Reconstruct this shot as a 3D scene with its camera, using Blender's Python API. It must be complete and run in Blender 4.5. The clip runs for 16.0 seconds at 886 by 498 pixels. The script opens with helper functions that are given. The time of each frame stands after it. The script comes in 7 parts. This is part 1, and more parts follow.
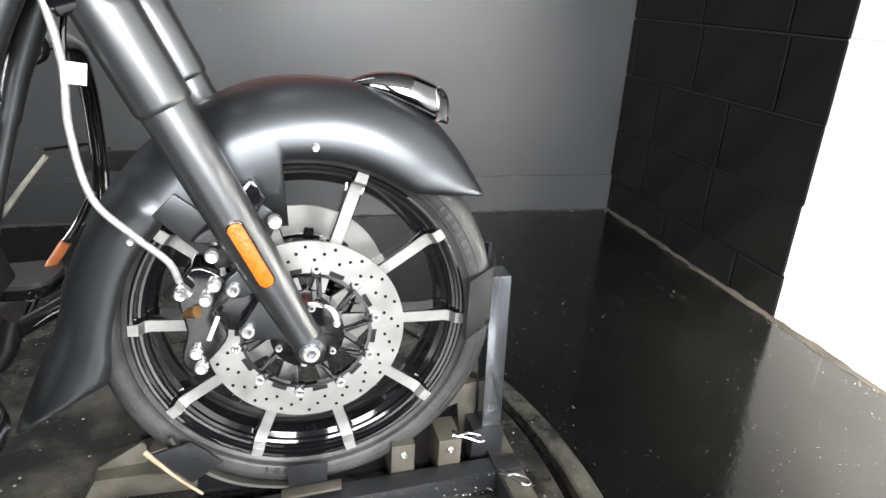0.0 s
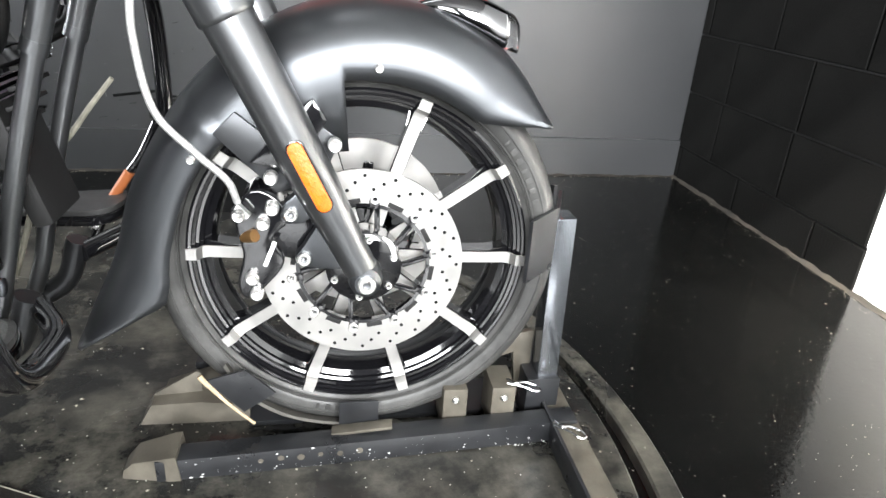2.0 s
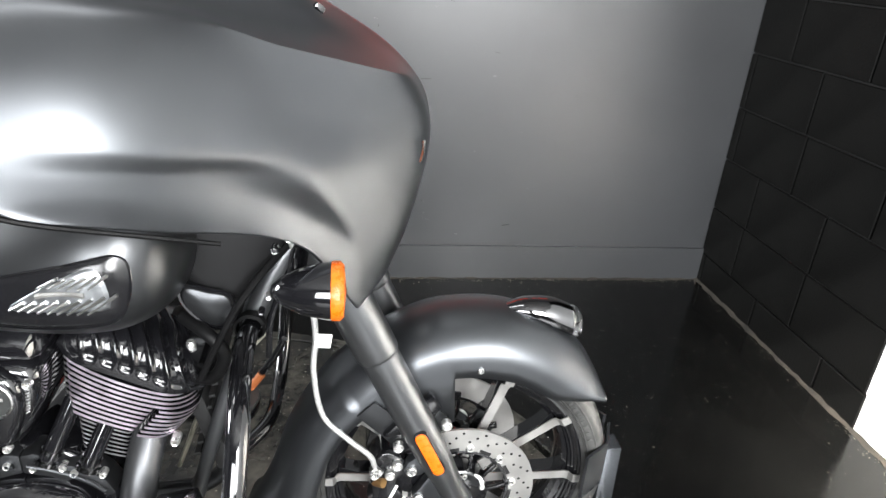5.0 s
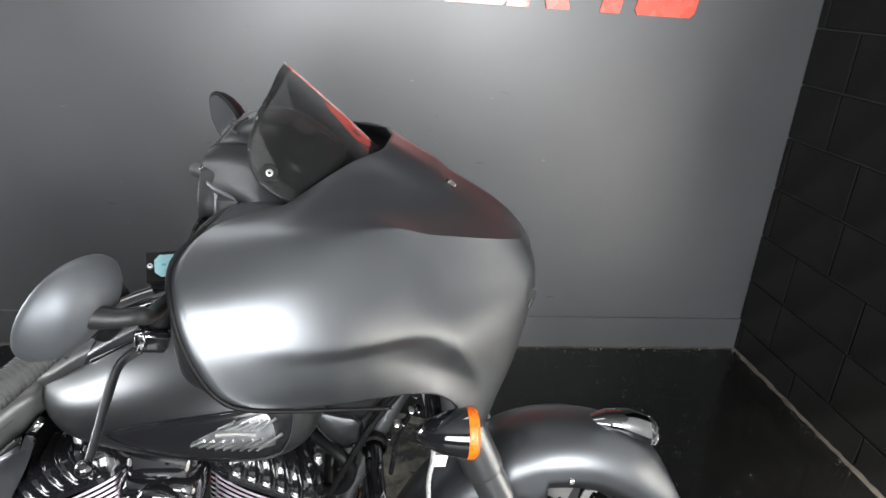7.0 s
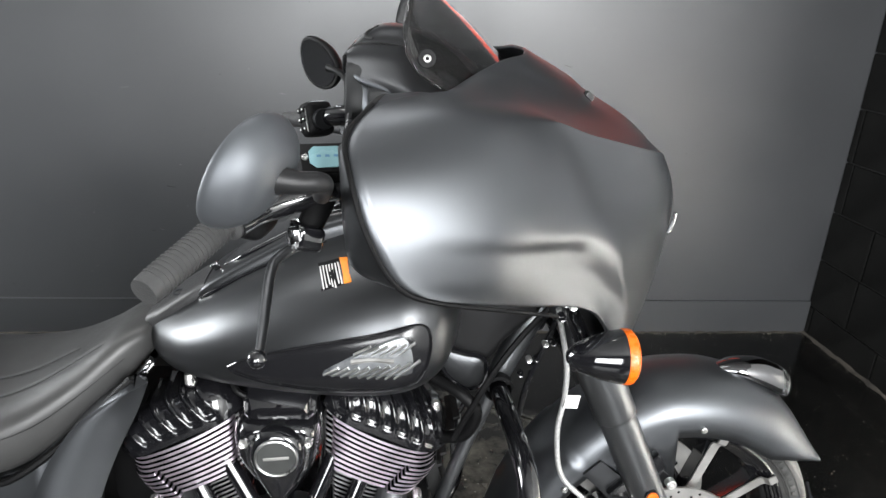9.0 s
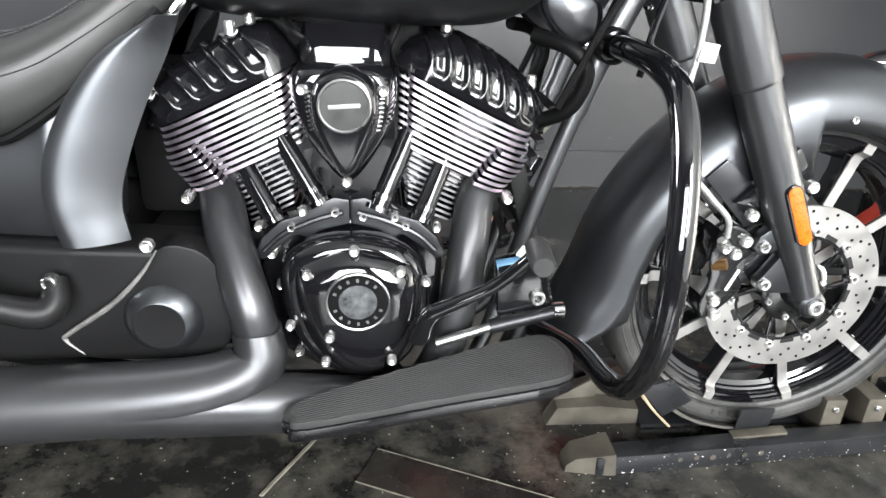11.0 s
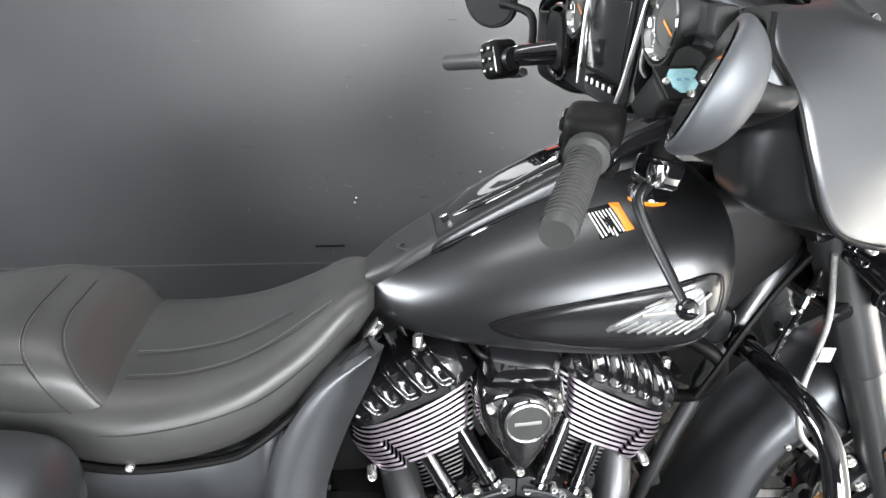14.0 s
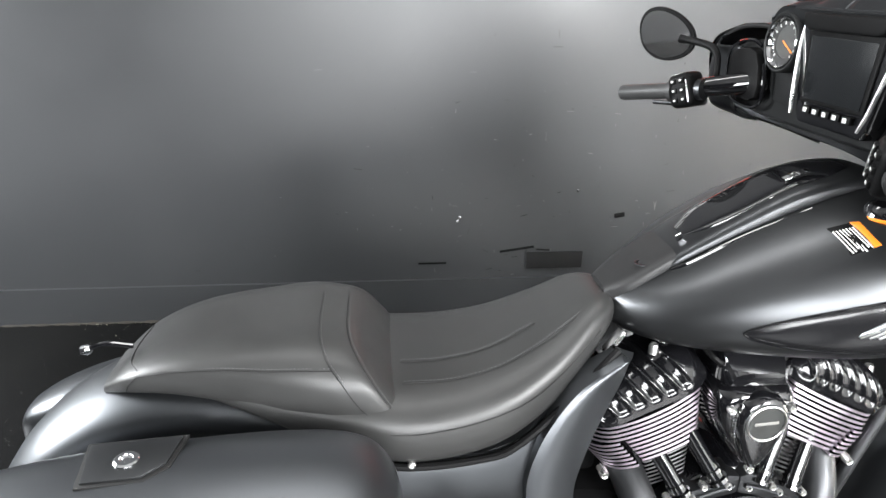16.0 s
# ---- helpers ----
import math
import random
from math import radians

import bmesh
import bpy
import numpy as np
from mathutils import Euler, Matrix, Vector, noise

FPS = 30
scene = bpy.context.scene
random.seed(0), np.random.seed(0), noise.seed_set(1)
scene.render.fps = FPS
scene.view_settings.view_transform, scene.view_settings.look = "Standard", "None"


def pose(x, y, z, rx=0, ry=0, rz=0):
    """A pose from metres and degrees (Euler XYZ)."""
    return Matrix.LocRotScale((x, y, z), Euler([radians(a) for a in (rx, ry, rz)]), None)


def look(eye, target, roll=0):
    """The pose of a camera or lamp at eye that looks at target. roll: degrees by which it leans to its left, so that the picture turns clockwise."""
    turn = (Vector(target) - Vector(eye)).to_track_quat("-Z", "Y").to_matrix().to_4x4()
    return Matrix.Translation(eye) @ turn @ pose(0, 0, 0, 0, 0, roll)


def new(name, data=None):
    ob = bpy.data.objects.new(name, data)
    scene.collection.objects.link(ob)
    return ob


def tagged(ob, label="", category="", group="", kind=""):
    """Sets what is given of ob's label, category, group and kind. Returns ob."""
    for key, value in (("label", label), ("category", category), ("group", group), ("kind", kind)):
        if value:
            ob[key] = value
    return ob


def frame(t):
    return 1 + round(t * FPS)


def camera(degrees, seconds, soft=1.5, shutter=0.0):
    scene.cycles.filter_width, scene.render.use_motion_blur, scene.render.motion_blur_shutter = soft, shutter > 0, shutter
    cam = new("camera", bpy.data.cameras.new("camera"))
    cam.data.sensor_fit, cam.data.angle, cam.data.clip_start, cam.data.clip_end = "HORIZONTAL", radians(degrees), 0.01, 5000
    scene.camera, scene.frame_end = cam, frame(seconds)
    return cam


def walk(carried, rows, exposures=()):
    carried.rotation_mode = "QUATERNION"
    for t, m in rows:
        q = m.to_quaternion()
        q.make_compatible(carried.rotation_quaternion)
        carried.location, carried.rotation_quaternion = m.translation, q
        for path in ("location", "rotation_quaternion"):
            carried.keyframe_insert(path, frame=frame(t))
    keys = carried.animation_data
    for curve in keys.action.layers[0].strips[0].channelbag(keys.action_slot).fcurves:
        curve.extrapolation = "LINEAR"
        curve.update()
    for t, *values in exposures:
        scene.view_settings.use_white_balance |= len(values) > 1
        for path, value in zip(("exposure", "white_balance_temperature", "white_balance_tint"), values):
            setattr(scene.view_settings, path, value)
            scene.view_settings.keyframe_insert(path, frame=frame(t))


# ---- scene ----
cam = camera(68.0, 16.0)
PATH = [
    (0, (-0.046, -0.995, 0.835), (0.455, 0.797, 0.102), 3.4),
    (0.5, (-0.024, -1.016, 0.7), (0.444, 0.773, -0.064), 3.5),
    (1, (-0.002, -1.036, 0.617), (0.409, 0.745, -0.195), 3.6),
    (1.5, (-0.014, -1.013, 0.639), (0.357, 0.769, -0.188), 3.8),
    (2, (-0.05, -0.979, 0.765), (0.29, 0.816, -0.048), 3.9),
    (2.5, (-0.114, -0.951, 0.941), (0.202, 0.849, 0.131), 3.8),
    (3, (-0.179, -0.932, 1.079), (0.138, 0.865, 0.259), 3.7),
    (3.5, (-0.222, -0.943, 1.165), (0.097, 0.854, 0.348), 3.4),
    (3.7, (-0.215, -0.964, 1.212), (0.06, 0.831, 0.376), 3.1),
    (5.8, (-0.23, -1.076, 1.332), (0.061, 0.729, 0.522), 4.9),
    (6, (-0.241, -1.086, 1.354), (0.04, 0.726, 0.555), 4.8),
    (6.5, (-0.322, -1.09, 1.435), (-0.058, 0.736, 0.663), 4.6),
    (7, (-0.403, -1.088, 1.509), (-0.158, 0.753, 0.768), 4.2),
    (7.5, (-0.471, -1.099, 1.546), (-0.249, 0.757, 0.835), 3.8),
    (8, (-0.537, -1.114, 1.556), (-0.33, 0.751, 0.862), 3.4),
    (8.5, (-0.581, -1.1, 1.477), (-0.383, 0.768, 0.79), 3.0),
    (9, (-0.576, -1.061, 1.333), (-0.386, 0.804, 0.636), 2.7),
    (9.5, (-0.543, -1.032, 1.148), (-0.353, 0.824, 0.429), 2.3),
    (9.7, (-0.536, -1.033, 1.066), (-0.34, 0.819, 0.336), 2.3),
    (11.8, (-0.858, -0.99, 0.817), (-0.681, 0.809, -0.038), 2.0),
    (12, (-0.897, -0.981, 0.837), (-0.704, 0.815, -0.021), 2.1),
    (12.5, (-0.943, -0.956, 0.93), (-0.734, 0.856, 0.109), 2.1),
    (13, (-0.966, -0.933, 1.103), (-0.746, 0.876, 0.28), 2.1),
    (13.5, (-0.955, -0.932, 1.221), (-0.723, 0.883, 0.415), 2.2),
    (14, (-0.965, -0.947, 1.261), (-0.731, 0.874, 0.468), 2.0),
    (14.5, (-1.056, -0.961, 1.265), (-0.826, 0.867, 0.485), 1.9),
    (15, (-1.171, -0.977, 1.274), (-0.955, 0.86, 0.514), 1.5),
    (15.5, (-1.268, -0.994, 1.287), (-1.068, 0.848, 0.535), 1.2),
    (16, (-1.345, -1.001, 1.293), (-1.145, 0.843, 0.546), 1.1),
]
# the film camera's own brightness, in stops
EXPOSURE = [(0, -0.06), (1.5, 0.29), (2.5, 0.27), (3.5, 0.09), (6, -0.02), (7, -0.19), (7.5, -0.36), (8, -0.46), (9, -0.30), (9.5, -0.29), (12, 0.17), (13, 0.22), (14, 0.15), (16, 0.10)]
walk(cam, [(t, look(eye, target, roll)) for t, eye, target, roll in PATH], EXPOSURE)

# ---- world and lights ----
FLOOR, WALL_Y, WALL_X = -0.05, 1.58, 1.43      # room floor, back wall, block wall
scene.view_settings.exposure = 0.0
world = bpy.data.worlds.new("world")
scene.world = world
world.use_nodes = True
world.node_tree.nodes["Background"].inputs[0].default_value = (0.75, 0.8, 0.9, 1)
world.node_tree.nodes["Background"].inputs[1].default_value = 0.0015


def area_lamp(name, eye, target, sx, sy, power, colour=(1, 1, 1)):
    data = bpy.data.lights.new(name, "AREA")
    data.shape, data.size, data.size_y, data.energy, data.color = "RECTANGLE", sx, sy, power, colour
    ob = new(name, data)
    ob.matrix_world = look(eye, target)
    return ob


area_lamp("daylight_opening", (-1.15, -3.9, 1.45), (-0.75, 0, 0.9), 1.9, 1.5, 215, (0.96, 0.98, 1.0))
# unseen second front lamp; the gap between the two imitates a dark reflection
area_lamp("right_opening", (0.82, -3.6, 1.8), (-0.45, 0.4, 0.8), 1.05, 1.8, 275, (0.98, 0.99, 1.0))
# unseen lamp added to brighten the rear mudguard, saddlebag and left part of the wall
area_lamp("far_opening", (-4.9, 0.55, 1.7), (-1.5, 0.0, 0.7), 1.8, 1.6, 300, (0.95, 0.98, 1.0))
# unseen overhead lamp added as fill; no fixture is modelled
area_lamp("ceiling_panel_light", (-1.3, 0.3, 2.95), (-1.3, 0.3, 0), 2.2, 0.35, 24)
# unseen fill lamp added to overexpose the foot of the white wall
side = area_lamp("side_panel_light", (0.75, -1.0, 1.5), (1.43, -0.25, 0.15), 0.4, 0.4, 52, (1.0, 0.94, 0.86))
side.data.spread = radians(50)


# ---- materials ----
def material(name, colour, rough=0.5, metal=0.0, var=0.12, scale=6.0, bump=0.0, bump_scale=200.0, coat=0.0, rough_var=0.08, spec=0.5):
    """A principled surface with variation at two scales, fine relief and uneven gloss."""
    m = bpy.data.materials.new(name)
    m.use_nodes = True
    nt = m.node_tree
    b = nt.nodes["Principled BSDF"]
    b.inputs["Metallic"].default_value = metal
    b.inputs["Coat Weight"].default_value = coat
    b.inputs["Coat Roughness"].default_value = 0.04
    b.inputs["Specular IOR Level"].default_value = spec
    tex = nt.nodes.new("ShaderNodeTexCoord")
    n1, n2 = nt.nodes.new("ShaderNodeTexNoise"), nt.nodes.new("ShaderNodeTexNoise")
    n1.inputs["Scale"].default_value, n1.inputs["Detail"].default_value = scale, 6
    n2.inputs["Scale"].default_value, n2.inputs["Detail"].default_value = bump_scale, 3
    nt.links.new(tex.outputs["Object"], n1.inputs["Vector"])
    nt.links.new(tex.outputs["Object"], n2.inputs["Vector"])
    ramp = nt.nodes.new("ShaderNodeMapRange")
    ramp.inputs[1].default_value, ramp.inputs[2].default_value = 0.3, 0.7
    ramp.inputs[3].default_value, ramp.inputs[4].default_value = 1 - var, 1 + var
    nt.links.new(n1.outputs["Fac"], ramp.inputs[0])
    mul = nt.nodes.new("ShaderNodeVectorMath")
    mul.operation = "SCALE"
    mul.inputs[0].default_value = colour
    nt.links.new(ramp.outputs[0], mul.inputs["Scale"])
    nt.links.new(mul.outputs[0], b.inputs["Base Color"])
    rr = nt.nodes.new("ShaderNodeMapRange")
    rr.inputs[1].default_value, rr.inputs[2].default_value = 0.3, 0.7
    rr.inputs[3].default_value, rr.inputs[4].default_value = max(rough - rough_var, 0.02), min(rough + rough_var, 1)
    nt.links.new(n1.outputs["Fac"], rr.inputs[0])
    nt.links.new(rr.outputs[0], b.inputs["Roughness"])
    if bump:
        bp = nt.nodes.new("ShaderNodeBump")
        bp.inputs["Strength"].default_value, bp.inputs["Distance"].default_value = bump, 0.002
        nt.links.new(n2.outputs["Fac"], bp.inputs["Height"])
        nt.links.new(bp.outputs[0], b.inputs["Normal"])
    return m


def speckled(name, base, rough, speck, speck_scale, density, dust, dust_amount, rough_var=0.1, spec=0.42, dust_scale=3.2):
    """Painted floor: base paint, worn dusty clouds and small pale chips."""
    m = material(name, base, rough, var=0.3, scale=2.5, bump=0.15, bump_scale=90, rough_var=rough_var, spec=spec)
    nt = m.node_tree
    b = nt.nodes["Principled BSDF"]
    tex = nt.nodes["Texture Coordinate"]
    old = b.inputs["Base Color"].links[0].from_socket
    n = nt.nodes.new("ShaderNodeTexNoise")
    n.inputs["Scale"].default_value, n.inputs["Detail"].default_value, n.inputs["Roughness"].default_value = dust_scale, 10, 0.72
    nt.links.new(tex.outputs["Object"], n.inputs["Vector"])
    r = nt.nodes.new("ShaderNodeMapRange")
    r.inputs[1].default_value, r.inputs[2].default_value, r.inputs[3].default_value, r.inputs[4].default_value = 0.45, 0.75, 0, dust_amount
    nt.links.new(n.outputs["Fac"], r.inputs[0])
    mix1 = nt.nodes.new("ShaderNodeMixRGB")
    mix1.inputs[2].default_value = (*dust, 1)
    nt.links.new(r.outputs[0], mix1.inputs[0])
    nt.links.new(old, mix1.inputs[1])
    last = mix1.outputs[0]
    for sc, lim in ((speck_scale, 0.10), (speck_scale * 0.42, 0.055)):
        v = nt.nodes.new("ShaderNodeTexVoronoi")
        v.inputs["Scale"].default_value = sc
        v.inputs["Randomness"].default_value = 1.0
        nt.links.new(tex.outputs["Object"], v.inputs["Vector"])
        lt = nt.nodes.new("ShaderNodeMath")
        lt.operation, lt.inputs[1].default_value = "LESS_THAN", lim
        nt.links.new(v.outputs["Distance"], lt.inputs[0])
        sep = nt.nodes.new("ShaderNodeSeparateColor")
        nt.links.new(v.outputs["Color"], sep.inputs[0])
        gt = nt.nodes.new("ShaderNodeMath")
        gt.operation, gt.inputs[1].default_value = "LESS_THAN", density
        nt.links.new(sep.outputs[0], gt.inputs[0])
        both = nt.nodes.new("ShaderNodeMath")
        both.operation = "MULTIPLY"
        nt.links.new(lt.outputs[0], both.inputs[0])
        nt.links.new(gt.outputs[0], both.inputs[1])
        mx = nt.nodes.new("ShaderNodeMixRGB")
        mx.inputs[2].default_value = (*speck, 1)
        nt.links.new(both.outputs[0], mx.inputs[0])
        nt.links.new(last, mx.inputs[1])
        last = mx.outputs[0]
    nt.links.new(last, b.inputs["Base Color"])
    return m


def glass(name, colour, rough=0.03):
    m = bpy.data.materials.new(name)
    m.use_nodes = True
    b = m.node_tree.nodes["Principled BSDF"]
    b.inputs["Base Color"].default_value = (*colour, 1)
    b.inputs["Transmission Weight"].default_value = 1.0
    b.inputs["Roughness"].default_value = rough
    b.inputs["IOR"].default_value = 1.45
    return m


M_SATIN = material("satin_black_paint", (0.100, 0.105, 0.112), 0.35, metal=0.9, var=0.04, scale=3, bump=0.02, bump_scale=900, rough_var=0.025)
M_TANK = material("satin_tank_paint", (0.072, 0.074, 0.077), 0.32, metal=0.9, var=0.04, scale=3, bump=0.02, bump_scale=900, rough_var=0.025)
M_SATIN_DARK = material("satin_dark_paint", (0.058, 0.060, 0.063), 0.33, metal=0.85, var=0.05, scale=3, bump=0.02, bump_scale=900, rough_var=0.03)
M_BLACKSATIN = material("black_satin_plastic", (0.014, 0.014, 0.0145), 0.40, metal=0.3, var=0.08, scale=5, bump=0.05, bump_scale=700, rough_var=0.04, spec=0.3)
M_GLOSS = material("gloss_black_enamel", (0.006, 0.006, 0.007), 0.06, var=0.1, coat=1.0, rough_var=0.02)
M_RIB = material("cast_gloss_black", (0.006, 0.006, 0.007), 0.12, var=0.1, rough_var=0.03, spec=0.5, coat=0.4)
M_COWL = material("moulded_cowl_plastic", (0.016, 0.0165, 0.017), 0.44, var=0.08, scale=12, bump=0.15, bump_scale=800, spec=0.25)
M_MIRROR_SHELL = material("soft_satin_paint", (0.085, 0.091, 0.099), 0.50, metal=0.6, var=0.04, scale=4, bump=0.02, bump_scale=900)
M_INLAY = material("gloss_black_inlay", (0.008, 0.008, 0.009), 0.20, var=0.1, rough_var=0.03)
M_MATT = material("matt_black_plastic", (0.004, 0.004, 0.0042), 0.50, var=0.15, scale=20, bump=0.2, bump_scale=700, spec=0.14)
M_RUBBER = speckled("tyre_rubber", (0.034, 0.034, 0.033), 0.40, (0.14, 0.14, 0.13), 160, 0.10, (0.17, 0.168, 0.16), 0.42, 0.12, dust_scale=9)
M_GREY_RUBBER = material("grey_rubber", (0.042, 0.042, 0.042), 0.42, var=0.14, scale=20, bump=0.3, bump_scale=500, spec=0.35)
M_CHROME = material("chrome", (0.75, 0.75, 0.76), 0.12, metal=1.0, var=0.05, rough_var=0.05)
M_SMOKE = material("smoked_chrome", (0.17, 0.17, 0.175), 0.10, metal=1.0, var=0.15, rough_var=0.04)
M_STEEL = material("machined_steel", (0.62, 0.62, 0.61), 0.33, metal=1.0, var=0.12, scale=30, bump=0.08, bump_scale=600)
M_DISC = material("machined_aluminium", (0.46, 0.452, 0.436), 0.47, metal=0.9, var=0.12, scale=25, bump=0.08, bump_scale=600, rough_var=0.1)
M_GROOVE = material("deep_black_groove", (0.004, 0.004, 0.004), 0.7, var=0.1)
M_PRINT2 = material("white_paint_mark", (0.75, 0.75, 0.73), 0.4, var=0.06)
M_ZINC = material("zinc_plated_bolt", (0.86, 0.85, 0.83), 0.30, metal=0.9, var=0.08, scale=60)
M_BARREL = material("dull_fin_edge", (0.42, 0.41, 0.42), 0.42, metal=1.0, var=0.15, scale=30)
M_FORK = material("satin_fork_paint", (0.150, 0.155, 0.160), 0.33, metal=0.9, var=0.04, scale=3, bump=0.02, bump_scale=900, rough_var=0.02)
# the purple light the fins reflect is put into their colour as pink
M_FIN = material("machined_fin_edge", (0.90, 0.80, 0.90), 0.40, metal=1.0, var=0.06, scale=30)
M_GRAINED = material("black_grained_vinyl", (0.015, 0.015, 0.0155), 0.5, var=0.15, scale=10, bump=0.4, bump_scale=420)
M_LEATHER = material("seat_vinyl", (0.034, 0.034, 0.0335), 0.40, var=0.1, scale=8, bump=0.14, bump_scale=520)
M_EXHAUST = material("ceramic_black_exhaust", (0.090, 0.092, 0.096), 0.38, metal=0.8, var=0.1, scale=6, bump=0.03, bump_scale=800)
M_AMBER = material("amber_lens", (0.74, 0.125, 0.003), 0.30, var=0.15, scale=120, coat=0.12, bump=0.6, bump_scale=350)
M_WALL = material("dark_grey_wall_paint", (0.043, 0.0447, 0.0475), 0.39, var=0.12, scale=1.2, bump=0.05, bump_scale=160, rough_var=0.06, spec=0.7)
M_BLOCK = material("black_painted_block", (0.005, 0.005, 0.0047), 0.55, var=0.3, scale=5, bump=0.6, bump_scale=120, spec=0.10)
M_MORTAR = material("black_painted_mortar", (0.0045, 0.0045, 0.0042), 0.65, var=0.5, scale=10, bump=0.6, bump_scale=90)
M_WHITE = material("white_painted_block", (0.82, 0.82, 0.80), 0.5, var=0.04, scale=3, bump=0.4, bump_scale=120)
M_CEIL = material("dark_wall_paint", (0.025, 0.025, 0.025), 0.7, var=0.08)
M_PALECEIL = material("pale_ceiling_paint", (0.30, 0.30, 0.295), 0.7, var=0.08)
M_FLOOR = speckled("black_floor_paint", (0.0035, 0.0035, 0.0034), 0.13, (0.30, 0.30, 0.28), 120, 0.20, (0.05, 0.048, 0.042), 0.05, 0.03, 0.23)
M_TURN = speckled("turntable_deck_paint", (0.013, 0.013, 0.0122), 0.26, (0.42, 0.42, 0.38), 75, 0.26, (0.175, 0.165, 0.135), 0.75, 0.08, dust_scale=5.5)
M_BARE = material("worn_galvanised_steel", (0.100, 0.090, 0.072), 0.5, metal=0.3, var=0.35, scale=18, bump=0.2, bump_scale=250)
M_BLACKSTEEL = material("scuffed_black_steel", (0.02, 0.021, 0.023), 0.33, metal=0.2, var=0.3, scale=15, bump=0.08, bump_scale=300)
M_RED = material("red_sign_vinyl", (0.72, 0.06, 0.03), 0.25, var=0.05, scale=10, coat=0.4)
M_SIGNWHITE = material("white_sign_vinyl", (0.8, 0.8, 0.8), 0.25, var=0.04, scale=10, coat=0.4)
M_SCREEN = glass("smoked_screen", (0.30, 0.30, 0.302))
M_SCREEN.node_tree.nodes["Principled BSDF"].inputs["Transmission Weight"].default_value = 0.97   # slight diffuse haze in place of a pale reflection
M_CLEAR = glass("clear_lens", (0.95, 0.95, 0.95))


# ---- mesh helpers ----
def link_mesh(name, bm, mat, smooth=True, angle=38):
    bmesh.ops.recalc_face_normals(bm, faces=bm.faces)
    me = bpy.data.meshes.new(name)
    bm.to_mesh(me)
    bm.free()
    for m in (mat if isinstance(mat, (list, tuple)) else (mat,)):
        me.materials.append(m)
    if smooth:
        me.polygons.foreach_set("use_smooth", [True] * len(me.polygons))
        me.set_sharp_from_angle(angle=radians(angle))
    return new(name, me)


def part(name, bm, mat, parent, label="", angle=38):
    """One mesh object under a thing or under a part."""
    ob = link_mesh(name, bm, mat, angle=angle)
    ob.parent = parent
    if label:
        ob["label"] = label
    return ob


def thing(name, label, category, at=(0, 0, 0), group=""):
    ob = new(name)
    ob.location = at
    return tagged(ob, label, category, group)


def loft(rings, closed=True, caps=True, bm=None):
    bm = bm or bmesh.new()
    rows = [[bm.verts.new(p) for p in ring] for ring in rings]
    n = len(rows[0])
    for a, b in zip(rows, rows[1:]):
        for i in range(n if closed else n - 1):
            j = (i + 1) % n
            bm.faces.new((a[i], a[j], b[j], b[i]))
    if caps and closed:
        bm.faces.new(rows[0])
        bm.faces.new(list(reversed(rows[-1])))
    return bm


def spline(points, steps=6):
    """Points along a smooth curve through the given points (tuples of any length)."""
    P = [np.array(p, float) for p in points]
    P = [2 * P[0] - P[1]] + P + [2 * P[-1] - P[-2]]
    out = []
    for i in range(1, len(P) - 2):
        for s in range(steps):
            t = s / steps
            a, b, c, d = P[i - 1], P[i], P[i + 1], P[i + 2]
            out.append(0.5 * ((2 * b) + (c - a) * t + (2 * a - 5 * b + 4 * c - d) * t * t + (3 * b - a - 3 * c + d) * t ** 3))
    out.append(P[-2])
    return out


def tube(points, radius, seg=12, steps=6, bm=None, smooth_path=True, caps=True):
    """A round bar along a path; radius may be one number or one for each point."""
    rad = radius if isinstance(radius, (list, tuple)) else [radius] * len(points)
    rows = [(*p, r) for p, r in zip(points, rad)]
    rows = spline(rows, steps) if smooth_path and len(rows) > 2 else [np.array(r, float) for r in rows]
    pts = [Vector(r[:3]) for r in rows]
    t0 = (pts[1] - pts[0]).normalized()
    up = t0.orthogonal().normalized()
    rings = []
    for i, p in enumerate(pts):
        t = (pts[min(i + 1, len(pts) - 1)] - pts[max(i - 1, 0)]).normalized()
        up = (up - t * up.dot(t)).normalized()
        side = t.cross(up)
        r = rows[i][3]
        rings.append([p + (up * math.cos(a) + side * math.sin(a)) * r for a in (2 * math.pi * k / seg for k in range(seg))])
    return loft(rings, caps=caps, bm=bm)


def lathe(profile, centre, axis="y", seg=48, bm=None, closed=False):
    """Turns (radius, along) pairs round an axis through centre."""
    bm = bm or bmesh.new()
    c = Vector(centre)
    rows = []
    for k in range(seg):
        a = 2 * math.pi * k / seg
        row = []
        for r, h in profile:
            u, v = r * math.cos(a), r * math.sin(a)
            row.append(bm.verts.new(c + Vector({"y": (u, h, v), "x": (h, u, v), "z": (u, v, h)}[axis])))
        rows.append(row)
    n = len(profile)
    for k in range(seg):
        a, b = rows[k], rows[(k + 1) % seg]
        for i in range(n if closed else n - 1):
            j = (i + 1) % n
            bm.faces.new((a[i], a[j], b[j], b[i]))
    bmesh.ops.remove_doubles(bm, verts=bm.verts, dist=1e-6)
    return bm


